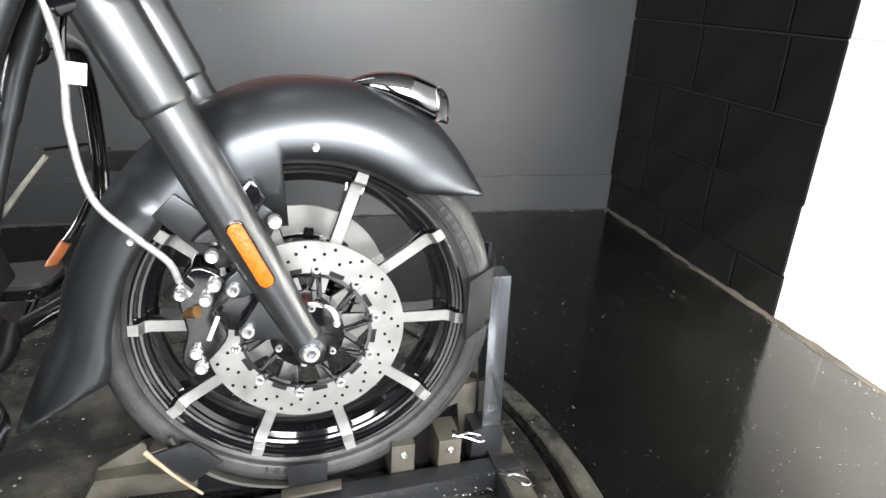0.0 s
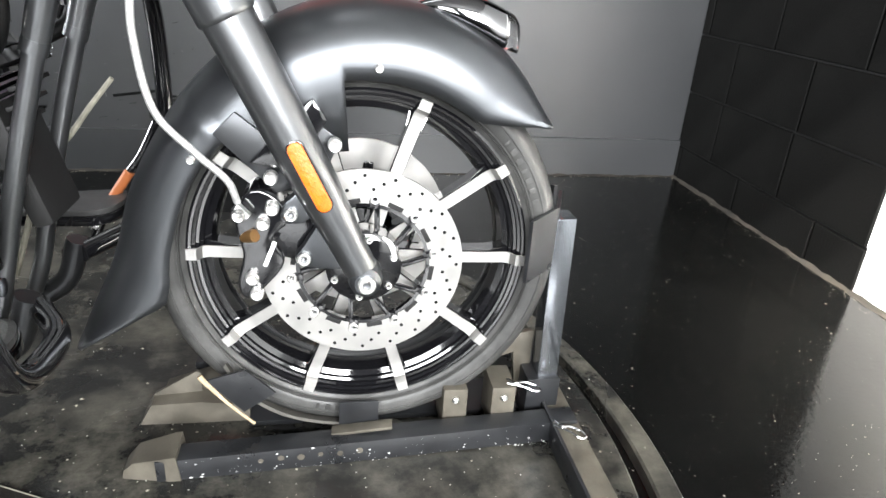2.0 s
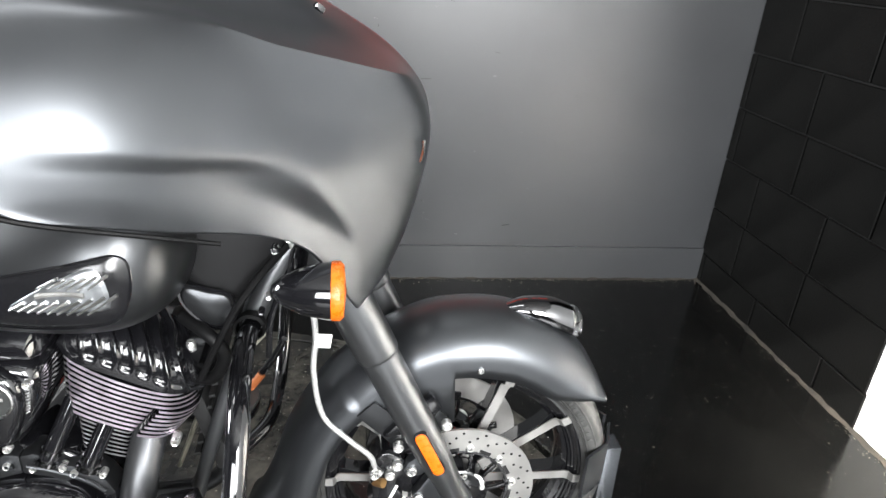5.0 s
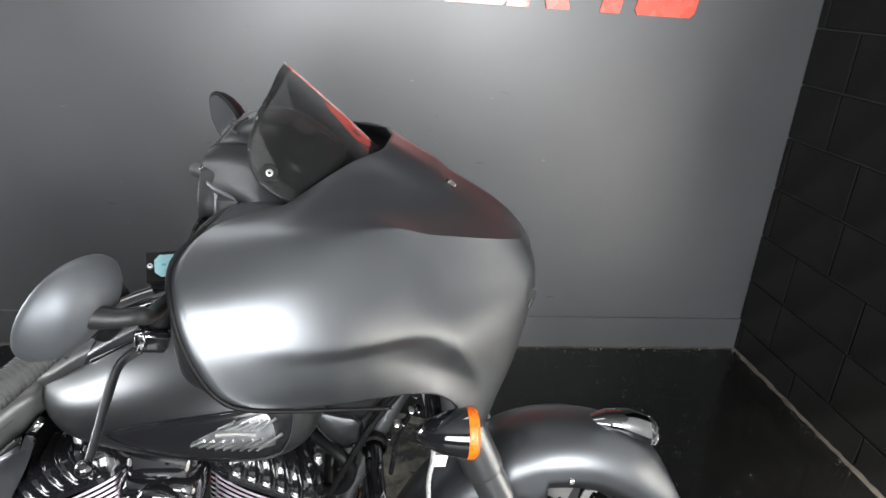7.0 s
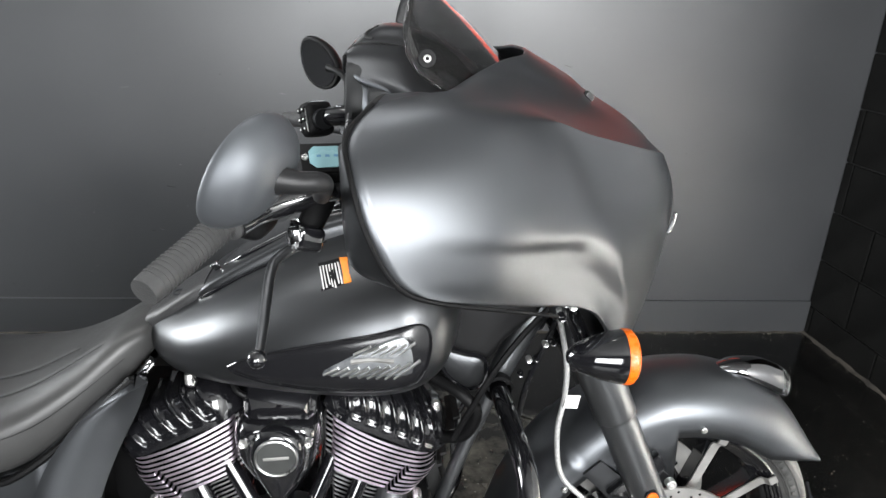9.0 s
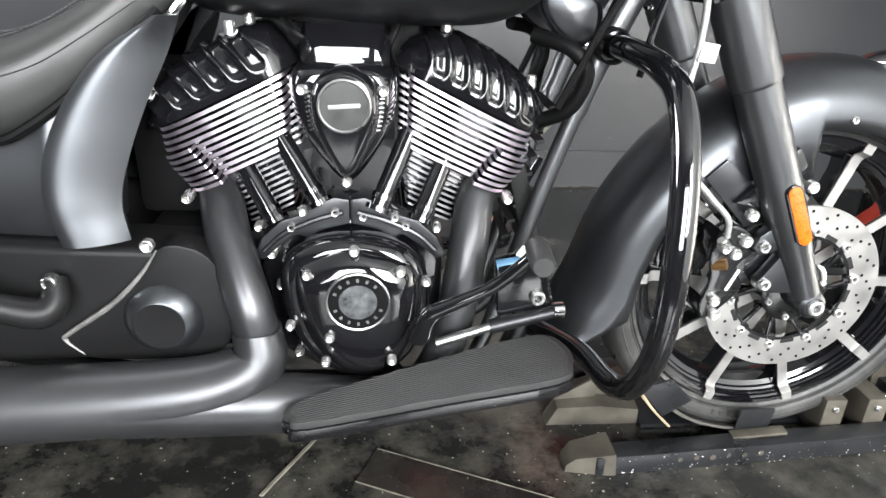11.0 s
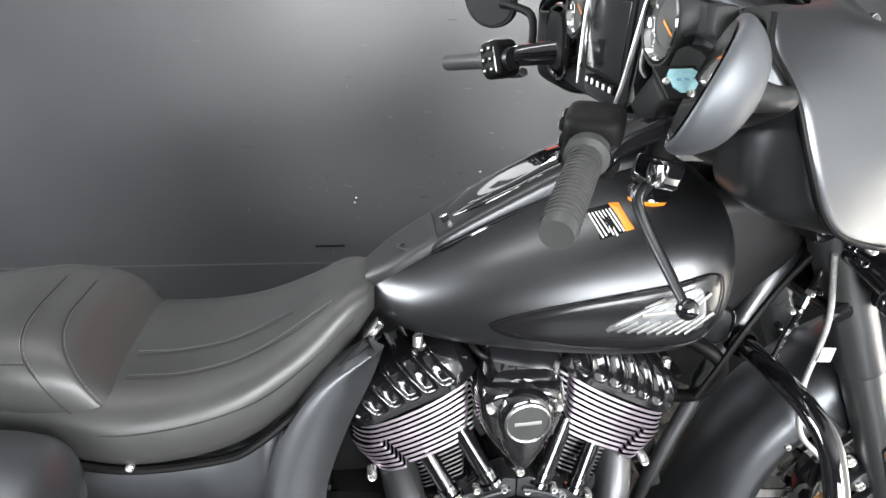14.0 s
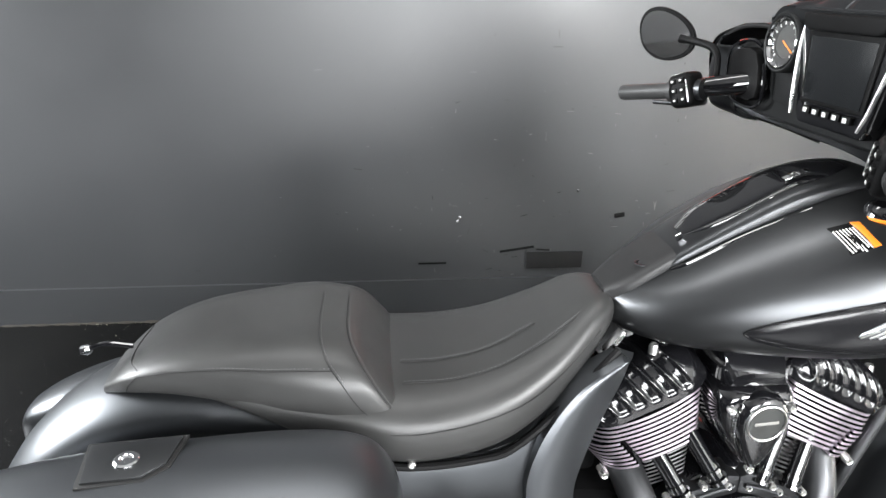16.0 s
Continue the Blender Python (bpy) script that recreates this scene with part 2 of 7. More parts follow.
def prism(outline, y0, y1, bevel=0.004, segments=2, bm=None, plane="xz"):
    """A plate with the given outline, between two depths, its edges rounded."""
    own = bmesh.new()
    put = {"xz": lambda p, d: (p[0], d, p[1]), "xy": lambda p, d: (p[0], p[1], d), "yz": lambda p, d: (d, p[0], p[1])}[plane]
    a = [own.verts.new(put(p, y0)) for p in outline]
    b = [own.verts.new(put(p, y1)) for p in outline]
    own.faces.new(a)
    own.faces.new(list(reversed(b)))
    n = len(outline)
    for i in range(n):
        own.faces.new((a[i], b[i], b[(i + 1) % n], a[(i + 1) % n]))
    bmesh.ops.recalc_face_normals(own, faces=own.faces)
    if bevel:
        bmesh.ops.bevel(own, geom=list(own.edges), offset=bevel, segments=segments, profile=0.6, affect="EDGES", clamp_overlap=True)
    if bm is None:
        return own
    me = bpy.data.meshes.new("tmp")
    own.to_mesh(me)
    own.free()
    bm.from_mesh(me)
    bpy.data.meshes.remove(me)
    return bm


def box(m, sx, sy, sz, bevel=0.004, bm=None, segments=2):
    """A box of that size, centred on the pose m, with rounded edges."""
    own = bmesh.new()
    bmesh.ops.create_cube(own, size=1, matrix=Matrix.Diagonal((sx, sy, sz, 1)))
    if bevel:
        bmesh.ops.bevel(own, geom=list(own.edges), offset=bevel, segments=segments, profile=0.6, affect="EDGES", clamp_overlap=True)
    bmesh.ops.transform(own, matrix=m, verts=own.verts)
    if bm is None:
        return own
    me = bpy.data.meshes.new("tmp")
    own.to_mesh(me)
    own.free()
    bm.from_mesh(me)
    bpy.data.meshes.remove(me)
    return bm


def smooth_outline(points, steps=5):
    """A closed smooth curve through 2D points."""
    n = len(points)
    P = [np.array(p, float) for p in points]
    out = []
    for i in range(n):
        a, b, c, d = P[i - 1], P[i], P[(i + 1) % n], P[(i + 2) % n]
        for s in range(steps):
            t = s / steps
            q = 0.5 * ((2 * b) + (c - a) * t + (2 * a - 5 * b + 4 * c - d) * t * t + (3 * b - a - 3 * c + d) * t ** 3)
            out.append((float(q[0]), float(q[1])))
    return out


def bolt(at, r=0.007, h=0.005, axis="y", sign=-1, bm=None):
    """A socket-head screw: domed rim and a recessed socket."""
    prof = [(0, -h * 0.35), (r * 0.45, -h * 0.35), (r * 0.5, h * 0.9), (r * 0.8, h), (r, h * 0.7), (r, -h)]
    return lathe([(p, sign * q) for p, q in prof], at, axis, 14, bm)


def section(half, zb, zt, x, n=28, low=0.45, p=2.4, flat=0.0):
    """A closed rounded ring across x: half width, bottom and top, widest at the share low of its height."""
    zm = zb + (zt - zb) * low
    ring = []
    for k in range(n):
        a = 2 * math.pi * k / n
        c, s = math.cos(a), math.sin(a)
        y = half * math.copysign(abs(c) ** (2 / p), c)
        h = (zt - zm) if s > 0 else (zm - zb)
        ring.append((x, y, zm + h * math.copysign(abs(s) ** (2 / p), s)))
    return ring


def stations(rows, steps=5, **kw):
    """A loft through (x, half width, bottom, top) stations."""
    return loft([section(r[1], r[2], r[3], r[0], **kw) for r in spline(rows, steps)])


# ---- the room ----
def room_box(name, lo, hi, mat, label=""):
    bm = bmesh.new()
    c = [(a + b) / 2 for a, b in zip(lo, hi)]
    bmesh.ops.create_cube(bm, size=1, matrix=Matrix.Translation(c) @ Matrix.Diagonal((hi[0] - lo[0], hi[1] - lo[1], hi[2] - lo[2], 1)))
    return tagged(link_mesh(name, bm, mat, smooth=False), label, kind="structure")


X0, Y0, TOP = -5.2, -4.2, 3.0
PAINT_Y, PAINT_END = 0.485, Y0                 # between these the block wall is painted white
room_box("floor", (X0, Y0, FLOOR - 0.2), (WALL_X + 0.2, WALL_Y + 0.2, FLOOR), M_FLOOR, "glossy black painted floor with pale chips")
room_box("wall_back", (X0, WALL_Y, FLOOR), (WALL_X + 0.2, WALL_Y + 0.2, TOP), M_WALL, "smooth dark grey painted wall with scuffs")
room_box("wall_left", (X0 - 0.2, Y0, FLOOR), (X0, WALL_Y + 0.2, TOP), M_WALL)
room_box("wall_front", (X0, Y0 - 0.2, FLOOR), (WALL_X + 0.2, Y0, TOP), M_CEIL)
room_box("ceiling", (X0, Y0, TOP), (WALL_X + 0.2, WALL_Y + 0.2, TOP + 0.1), M_PALECEIL)
room_box("baseboard", (X0, WALL_Y - 0.014, FLOOR), (WALL_X, WALL_Y - 0.001, 0.11), M_WALL, "dark painted skirting strip along the wall")
wall_e = room_box("wall_east", (WALL_X + 0.012, Y0, FLOOR), (WALL_X + 0.2, WALL_Y, TOP), M_MORTAR, "concrete block wall painted black, then white")


wb = room_box("mortar", (WALL_X + 0.006, PAINT_END, FLOOR), (WALL_X + 0.011, PAINT_Y, TOP), M_WHITE)
wb.parent = wall_e


def block_wall():
    """Separate concrete blocks, black up to the paint edge and white beyond it."""
    h, w, joint = 0.2275, 0.42, 0.007
    meshes = {}

    def block(y0, y1, z0, z1, mat):
        key = (round(y1 - y0, 3), round(z1 - z0, 3), mat.name)
        if key not in meshes:
            b = bmesh.new()
            bmesh.ops.create_cube(b, size=1, matrix=Matrix.Translation((0.03, 0, 0)) @ Matrix.Diagonal((0.06, y1 - y0, z1 - z0, 1)))
            bmesh.ops.bevel(b, geom=[e for e in b.edges if all(v.co.x < 0.01 for v in e.verts)], offset=0.003, segments=1, affect="EDGES")
            me = bpy.data.meshes.new("block")
            b.to_mesh(me)
            b.free()
            me.materials.append(mat)
            meshes[key] = me
        ob = new("block", meshes[key])
        ob.parent = wall_e
        ob.location = (WALL_X + (0.0045 if mat is M_WHITE else 0), (y0 + y1) / 2, (z0 + z1) / 2)

    z, row = 0.092 - h, 0
    while z < TOP:
        z0, z1 = max(z, FLOOR), min(z + h, TOP) - joint
        y = (0.70, 0.90, 0.89, 0.685)[row % 4] + 2 * w
        edges = [WALL_Y]
        while y > Y0:
            if y < WALL_Y:
                edges.append(y)
            y -= w
        edges.append(Y0)
        for a, b in zip(edges, edges[1:]):
            hi, lo = a - joint / 2, b + joint / 2
            if hi - lo < 0.02 or z1 - z0 < 0.02:
                continue
            if lo >= PAINT_Y or hi <= PAINT_END + 0.03:
                block(lo, hi, z0, z1, M_BLOCK)
            elif hi <= PAINT_Y and lo >= PAINT_END:
                block(lo, hi, z0, z1, M_WHITE)
            else:
                top, low = (PAINT_Y, lo) if hi > PAINT_Y else (hi, PAINT_END)
                top, low = max(min(top + random.uniform(-0.008, 0.008), hi), lo), max(low, lo, PAINT_END)
                for a0, b0, mat in ((lo, low, M_BLOCK), (low, top, M_WHITE), (top, hi, M_BLOCK)):
                    if b0 - a0 > 0.004:
                        block(a0, b0, z0, z1, mat)
        z, row = z + h, row + 1


# turntable: round deck, dark gap and fixed outer ring
TC, TR = (-0.655, -0.09), 1.10
deck = lathe([(0, -0.03), (TR - 0.004, -0.03), (TR, -0.026), (TR, 0.0 - 0.004), (TR - 0.004, 0.0), (0, 0.0)], (TC[0], TC[1], 0), "z", 160)
tagged(link_mesh("turntable_deck", deck, M_TURN), "round black painted turntable deck, dusty and chipped", kind="structure")
ring = lathe([(TR + 0.042, FLOOR - 0.02), (TR + 0.042, -0.026), (TR + 0.046, -0.022), (TR + 0.082, -0.022), (TR + 0.086, -0.026), (TR + 0.090, FLOOR - 0.02)], (TC[0], TC[1], 0), "z", 160)
tagged(link_mesh("turntable_ring", ring, M_TURN), "fixed black metal ring round the turntable", kind="structure")


# ---- the motorcycle ----
bike = thing("motorcycle", "matt black touring motorcycle with fairing, clamped in a wheel chock", "motorcycle")
AX, AZ, TYRE = 0.0, 0.335, 0.3175


def front_wheel():
    wheel = part("front_wheel", lathe([(0.047, -0.05), (0.047, 0.05), (0.03, 0.06), (0.02, 0.06), (0.02, -0.06), (0.03, -0.06)], (AX, 0, AZ), "y", 32, closed=True), M_GLOSS, bike, "gloss black cast wheel with machined spokes")
    prof = [(0.252, -0.048), (0.262, -0.058), (0.285, -0.066), (0.300, -0.062), (0.311, -0.045), (0.3165, -0.02), (TYRE, 0)]
    prof = [tuple(p) for p in spline(prof, 4)]
    skin = prof[:]
    for r, w in ((0.2665, 0.0012), (0.2705, 0.0012), (0.2880, 0.0016)):       # moulded rings on the sidewall
        h = float(np.interp(r, [q[0] for q in skin], [q[1] for q in skin]))
        prof += [(r - w, h), (r - w * 0.5, h - 0.0014), (r + w * 0.5, h - 0.0014), (r + w, h)]
    prof.sort(key=lambda q: q[0])
    prof += [(r, -h) for r, h in reversed(prof[:-1])]
    part("tyre", lathe(prof + [(0.245, 0.03), (0.245, -0.03)], (AX, 0, AZ), "y", 120, closed=True), M_RUBBER, wheel, "worn black rubber tyre")
    # slanting tread grooves over both shoulders, one mesh shared
    for s in (-1, 1):
        rows = []
        for k in range(9):
            u = k / 8
            h = -0.064 + 0.056 * u
            r = float(np.interp(-h, [0.0, 0.02, 0.045, 0.062, 0.066], [TYRE, 0.3165, 0.311, 0.300, 0.288])) + 0.0007
            a = 0.16 * u ** 1.4
            w = 0.0036 * (0.35 + math.sin(math.pi * min(u * 0.9 + 0.08, 1)))
            rows.append([(r * math.cos(a - w / r * 1.0), s * -h, r * math.sin(a - w / r)), (r * math.cos(a + w / r), s * -h, r * math.sin(a + w / r))])
        g = None
        for k in range(26):
            if g is None:
                g = part("tread_groove", loft(rows, closed=False), M_GROOVE, wheel)
                mesh = g.data
            else:
                g = new("tread_groove", mesh)
                g.parent = wheel
            g.matrix_local = pose(AX, 0, AZ) @ Matrix.Rotation(radians(360 / 26 * k + (0 if s < 0 else 7)), 4, "Y")
    # moulded bars on the sidewall where lettering stands
    for a0, n in ((20, 7), (140, 9), (255, 6)):
        for k in range(n):
            a = radians(a0 + 3.6 * k)
            part("sidewall_bar", box(pose(AX, -0.0652, AZ) @ Matrix.Rotation(-a, 4, "Y") @ pose(0.279, 0, 0), 0.010, 0.0016, 0.009 if k % 3 else 0.005, 0.0004), M_RUBBER, wheel)
    rim = [(0.256, -0.050), (0.2585, -0.053), (0.2585, -0.056), (0.255, -0.0575), (0.2515, -0.0565), (0.2505, -0.052), (0.2465, -0.0505), (0.2455, -0.0465), (0.2415, -0.0455), (0.2400, -0.041), (0.236, -0.039), (0.2345, -0.034), (0.226, -0.030), (0.2245, -0.024), (0.222, -0.015), (0.218, 0.0)]
    rim = rim + [(r, -h) for r, h in reversed(rim[:-1])] + [(0.25, 0.04), (0.25, -0.04)]
    part("rim", lathe(rim, (AX, 0, AZ), "y", 120, closed=True), M_GLOSS, wheel)
    for k in range(10):
        a = radians(34.1 + 36 * k)
        m = pose(AX, 0, AZ) @ Matrix.Rotation(-a, 4, "Y")
        b = loft([[(r, y0, -w), (r, y1, -w * 0.7), (r, y1, w * 0.7), (r, y0, w)] for r, w, y0, y1 in
                  ((0.03, 0.013, -0.045, -0.01), (0.12, 0.010, -0.047, -0.012), (0.20, 0.011, -0.044, -0.008), (0.232, 0.015, -0.036, 0.0))])
        bmesh.ops.transform(b, matrix=m, verts=b.verts)
        spoke = part("spoke", b, M_GLOSS, wheel)
        c = loft([[(r, y, -w), (r, y - 0.003, -w), (r, y - 0.003, w), (r, y, w)] for r, w, y in
                  ((0.056, 0.011, -0.050), (0.10, 0.0095, -0.047), (0.15, 0.0088, -0.0475), (0.20, 0.0090, -0.0455), (0.228, 0.0092, -0.044), (0.236, 0.0095, -0.047), (0.2395, 0.0095, -0.053), (0.243, 0.0092, -0.0575), (0.258, 0.0085, -0.0585), (0.259, 0.0085, -0.056))])
        bmesh.ops.transform(c, matrix=m, verts=c.verts)
        part("machined_face", c, M_DISC, wheel, "bright machined spoke face")
    for s in (-1, 1):
        disc = part("brake_disc", lathe([(0.099, s * 0.082), (0.150, s * 0.082), (0.150, s * 0.087), (0.099, s * 0.087)], (AX, 0, AZ), "y", 96, closed=True), M_DISC, wheel, "drilled steel brake disc")
        holes = bmesh.new()
        for k in range(20):
            for r, off in ((0.141, 0), (0.131, 6), (0.121, 12)):
                a = radians(18 * k + off)
                lathe([(0, s * 0.0874), (0.0028, s * 0.0874), (0.0028, s * 0.086)], (AX + r * math.cos(a), 0, AZ + r * math.sin(a)), "y", 8, holes)
        part("drilling", holes, M_MATT, disc)
        carrier = part("disc_carrier", lathe([(0.094, s * 0.079), (0.0995, s * 0.079), (0.0995, s * 0.0875), (0.094, s * 0.0875)], (AX, 0, AZ), "y", 64, closed=True), M_GLOSS, wheel)
        for k in range(10):
            a = radians(10 + 36 * k)
            hub = pose(AX, s * 0.083, AZ)
            part("carrier_arm", box(hub @ Matrix.Rotation(-a + 0.10, 4, "Y") @ pose(0.079, 0, 0, 0, -14), 0.046, 0.008, 0.008, 0.002), M_GLOSS, carrier)
            part("carrier_arm", box(hub @ Matrix.Rotation(-a, 4, "Y") @ pose(0.101, 0, 0), 0.022, 0.0095, 0.018, 0.004), M_GLOSS, carrier)
            slot = box(pose(AX, s * 0.0868, AZ) @ Matrix.Rotation(-a - radians(18), 4, "Y") @ pose(0.1030, 0, 0), 0.0075, 0.0012, 0.024, 0.0005)
            part("disc_slot", slot, M_GROOVE, disc)
        part("hub_cap", lathe([(0, s * 0.098), (0.050, s * 0.098), (0.056, s * 0.094), (0.058, s * 0.06)], (AX, 0, AZ), "y", 48), M_GLOSS, wheel, "gloss black hub cover")
        part("hub_mark", tube([(0.026, s * 0.0985, 0.385), (0.037, s * 0.0985, 0.376), (0.043, s * 0.0985, 0.362), (0.044, s * 0.0985, 0.350)], [0.002, 0.004, 0.004, 0.0015], 8), M_PRINT2, wheel)
        for k in range(6):
            a = radians(22 + 60 * k)
            part("hub_screw", bolt((AX + 0.047 * math.cos(a), s * 0.098, AZ + 0.047 * math.sin(a)), 0.0055, 0.004, "y", s), M_ZINC, wheel)
        for k in range(10):
            a = radians(10 + 36 * k)
            part("rivet", bolt((AX + 0.107 * math.cos(a), s * 0.088, AZ + 0.107 * math.sin(a)), 0.0075, 0.004, "y", s), M_ZINC, disc)
    return wheel


def fender_mesh(cx, cz, edge, crown, half, n=15):
    """A mudguard arched round (cx, cz): rows of (angle, radius) for its side edge and its crown."""
    a0, a1 = crown[0][0], crown[-1][0]
    ea, er = zip(*edge)
    cs = spline(crown, 6)
    ca, cr = [p[0] for p in cs], [p[1] for p in cs]
    rings = []
    for k in range(121):
        a = a0 + (a1 - a0) * k / 120
        re, rc = np.interp(a, ea, er), np.interp(a, ca, cr)
        ring = []
        for i in range(n):
            u = -1 + 2 * i / (n - 1)
            s = abs(u)
            w = half * math.sin(min(s * 1.25, 1) * math.pi / 2) if s < 0.8 else half
            d = (1 - math.cos(min(s / 0.8, 1) * math.pi / 2)) * min(0.075, (rc - re) * 0.75)
            r = rc - d if s < 0.8 else (rc - min(0.075, (rc - re) * 0.75)) + (re - (rc - min(0.075, (rc - re) * 0.75))) * (s - 0.8) / 0.2
            ring.append((cx + r * math.cos(radians(a)), math.copysign(w, u) if u else 0.0, cz + r * math.sin(radians(a))))
        rings.append(ring)
    return loft(rings, closed=False, caps=False)


def thicken(ob, t=0.004):
    m = ob.modifiers.new("thickness", "SOLIDIFY")
    m.thickness, m.offset = t, -1
    return ob


def front_fender():
    crown = [(39.6, 0.349), (44, 0.357), (56, 0.372), (68, 0.377), (79, 0.378), (90, 0.375), (100, 0.372), (112, 0.362), (126, 0.350), (140, 0.343), (152, 0.343), (164, 0.349), (177, 0.360), (187, 0.390), (197, 0.445)]
    edge = [(39.6, 0.338), (45.4, 0.305), (50, 0.286), (54.3, 0.273), (61, 0.271), (73, 0.274), (96, 0.275), (97, 0.18), (128, 0.19), (135, 0.266), (168, 0.268), (185, 0.277), (191, 0.288), (195, 0.36), (197, 0.42)]
    f = thicken(part("front_fender", fender_mesh(AX, AZ, edge, crown, 0.098), M_SATIN, bike, "satin black deep front mudguard"))
    for x, z in ((0.016, 0.626), (-0.230, 0.499)):
        part("fender_screw", bolt((x, -0.100, z), 0.006, 0.003), M_STEEL, f)
    rows = [(0.072, 0.012, 0.697, 0.704), (0.11, 0.028, 0.690, 0.716), (0.16, 0.034, 0.668, 0.716), (0.20, 0.033, 0.648, 0.702), (0.221, 0.026, 0.640, 0.690)]
    lamp = part("fender_lamp", stations(rows[:4], 4, low=0.2), M_SMOKE, f, "smoked chrome marker lamp on the mudguard")
    part("reflector", stations([(0.186, 0.020, 0.658, 0.694), (0.200, 0.024, 0.652, 0.698), (0.206, 0.022, 0.652, 0.694)], 3, low=0.4), M_CHROME, lamp)
    part("lens", stations([(0.199, 0.030, 0.648, 0.701), (0.214, 0.029, 0.643, 0.696), (0.224, 0.018, 0.640, 0.684)], 4, low=0.3), M_CLEAR, lamp, "clear lamp lens")


def fork():
    top, foot = (-0.315, 0.99), (0.0, AZ)
    for s, name in ((-1, "fork_leg"), (1, "fork_leg")):
        y = s * 0.125
        at = lambda u: (foot[0] + (top[0] - foot[0]) * u, y, foot[1] + (top[1] - foot[1]) * u)
        leg = part(name, tube([at(0.02), at(0.1), at(0.22), at(0.4), at(0.535)], [0.024, 0.026, 0.031, 0.0325, 0.033], 28, 6), M_FORK, bike, "satin black fork slider")
        part("fork_cover", tube([at(0.53), at(0.534), at(0.54), at(0.75), at(1.0)], [0.034, 0.0365, 0.037, 0.038, 0.039], 28, 4, smooth_path=False), M_FORK, leg)
        part("axle_boss", lathe([(0, s * 0.150), (0.016, s * 0.150), (0.022, s * 0.145), (0.025, s * 0.13), (0.024, s * 0.10), (0, s * 0.10)], (AX, 0, AZ), "y", 28), M_SATIN, leg)
        part("axle_bolt", bolt((AX + 0.001, s * 0.151, AZ), 0.013, 0.007, "y", s), M_ZINC, leg, "zinc-plated axle bolt")
        lug = prism([(-0.098, 0.372), (-0.088, 0.384), (-0.066, 0.420), (-0.055, 0.445), (-0.030, 0.40), (-0.022, 0.352), (-0.060, 0.352), (-0.090, 0.356)], s * 0.134, s * 0.112, 0.004)
        lg = part("caliper_lug", lug, M_SATIN, leg)
        part("lug_bolt", bolt((-0.085, s * 0.136, 0.370), 0.0095, 0.006, "y", s), M_ZINC, lg)
        lug = prism([(-0.116, 0.432), (-0.108, 0.452), (-0.075, 0.480), (-0.060, 0.440), (-0.085, 0.422), (-0.106, 0.420)], s * 0.134, s * 0.112, 0.004)
        lg = part("caliper_lug", lug, M_SATIN, leg)
        part("lug_bolt", bolt((-0.101, s * 0.136, 0.436), 0.0095, 0.006, "y", s), M_ZINC, lg)
        part("fork_tube", tube([at(0.5), at(1.05)], 0.024, 20, smooth_path=False), M_STEEL, leg)
    # amber side reflector on the slider
    d = Vector((top[0], 0, top[1])) - Vector((foot[0], 0, foot[1]))
    tilt = math.degrees(math.atan2(-d.x, d.z))
    m = pose(-0.074, -0.158, 0.496, 0, -tilt, 0)

    def pad(w, h, y0, y1):
        o = [(w * math.cos(t) * 1.0, (h - w) * (1 if math.sin(t) >= 0 else -1) + w * math.sin(t)) for t in (2 * math.pi * (k + 0.5) / 24 for k in range(24))]
        b = prism(o, y0, y1, 0.0015)
        bmesh.ops.transform(b, matrix=m, verts=b.verts)
        return b
    r = part("reflector", pad(0.0125, 0.052, -0.004, 0.012), M_GLOSS, bike)
    part("reflector_lens", pad(0.0105, 0.050, -0.0065, -0.002), M_AMBER, r, "amber reflector")


def patch(rows, su=8, sv=8):
    """A smooth sheet through a small net of points, mirrored to the other side of the machine."""
    net = [spline(r, su) for r in rows]
    cols = list(zip(*net))
    fine = [spline(c, sv) for c in cols]
    return [list(r) for r in zip(*fine)]


def sheet(grid, bm=None, mirror=True):
    bm = bm or bmesh.new()
    full = [[(p[0], -p[1], p[2]) for p in reversed(row)][:-1] + [tuple(p) for p in row] for row in grid] if mirror else [[tuple(p) for p in r] for r in grid]
    return loft(full, closed=False, caps=False, bm=bm)


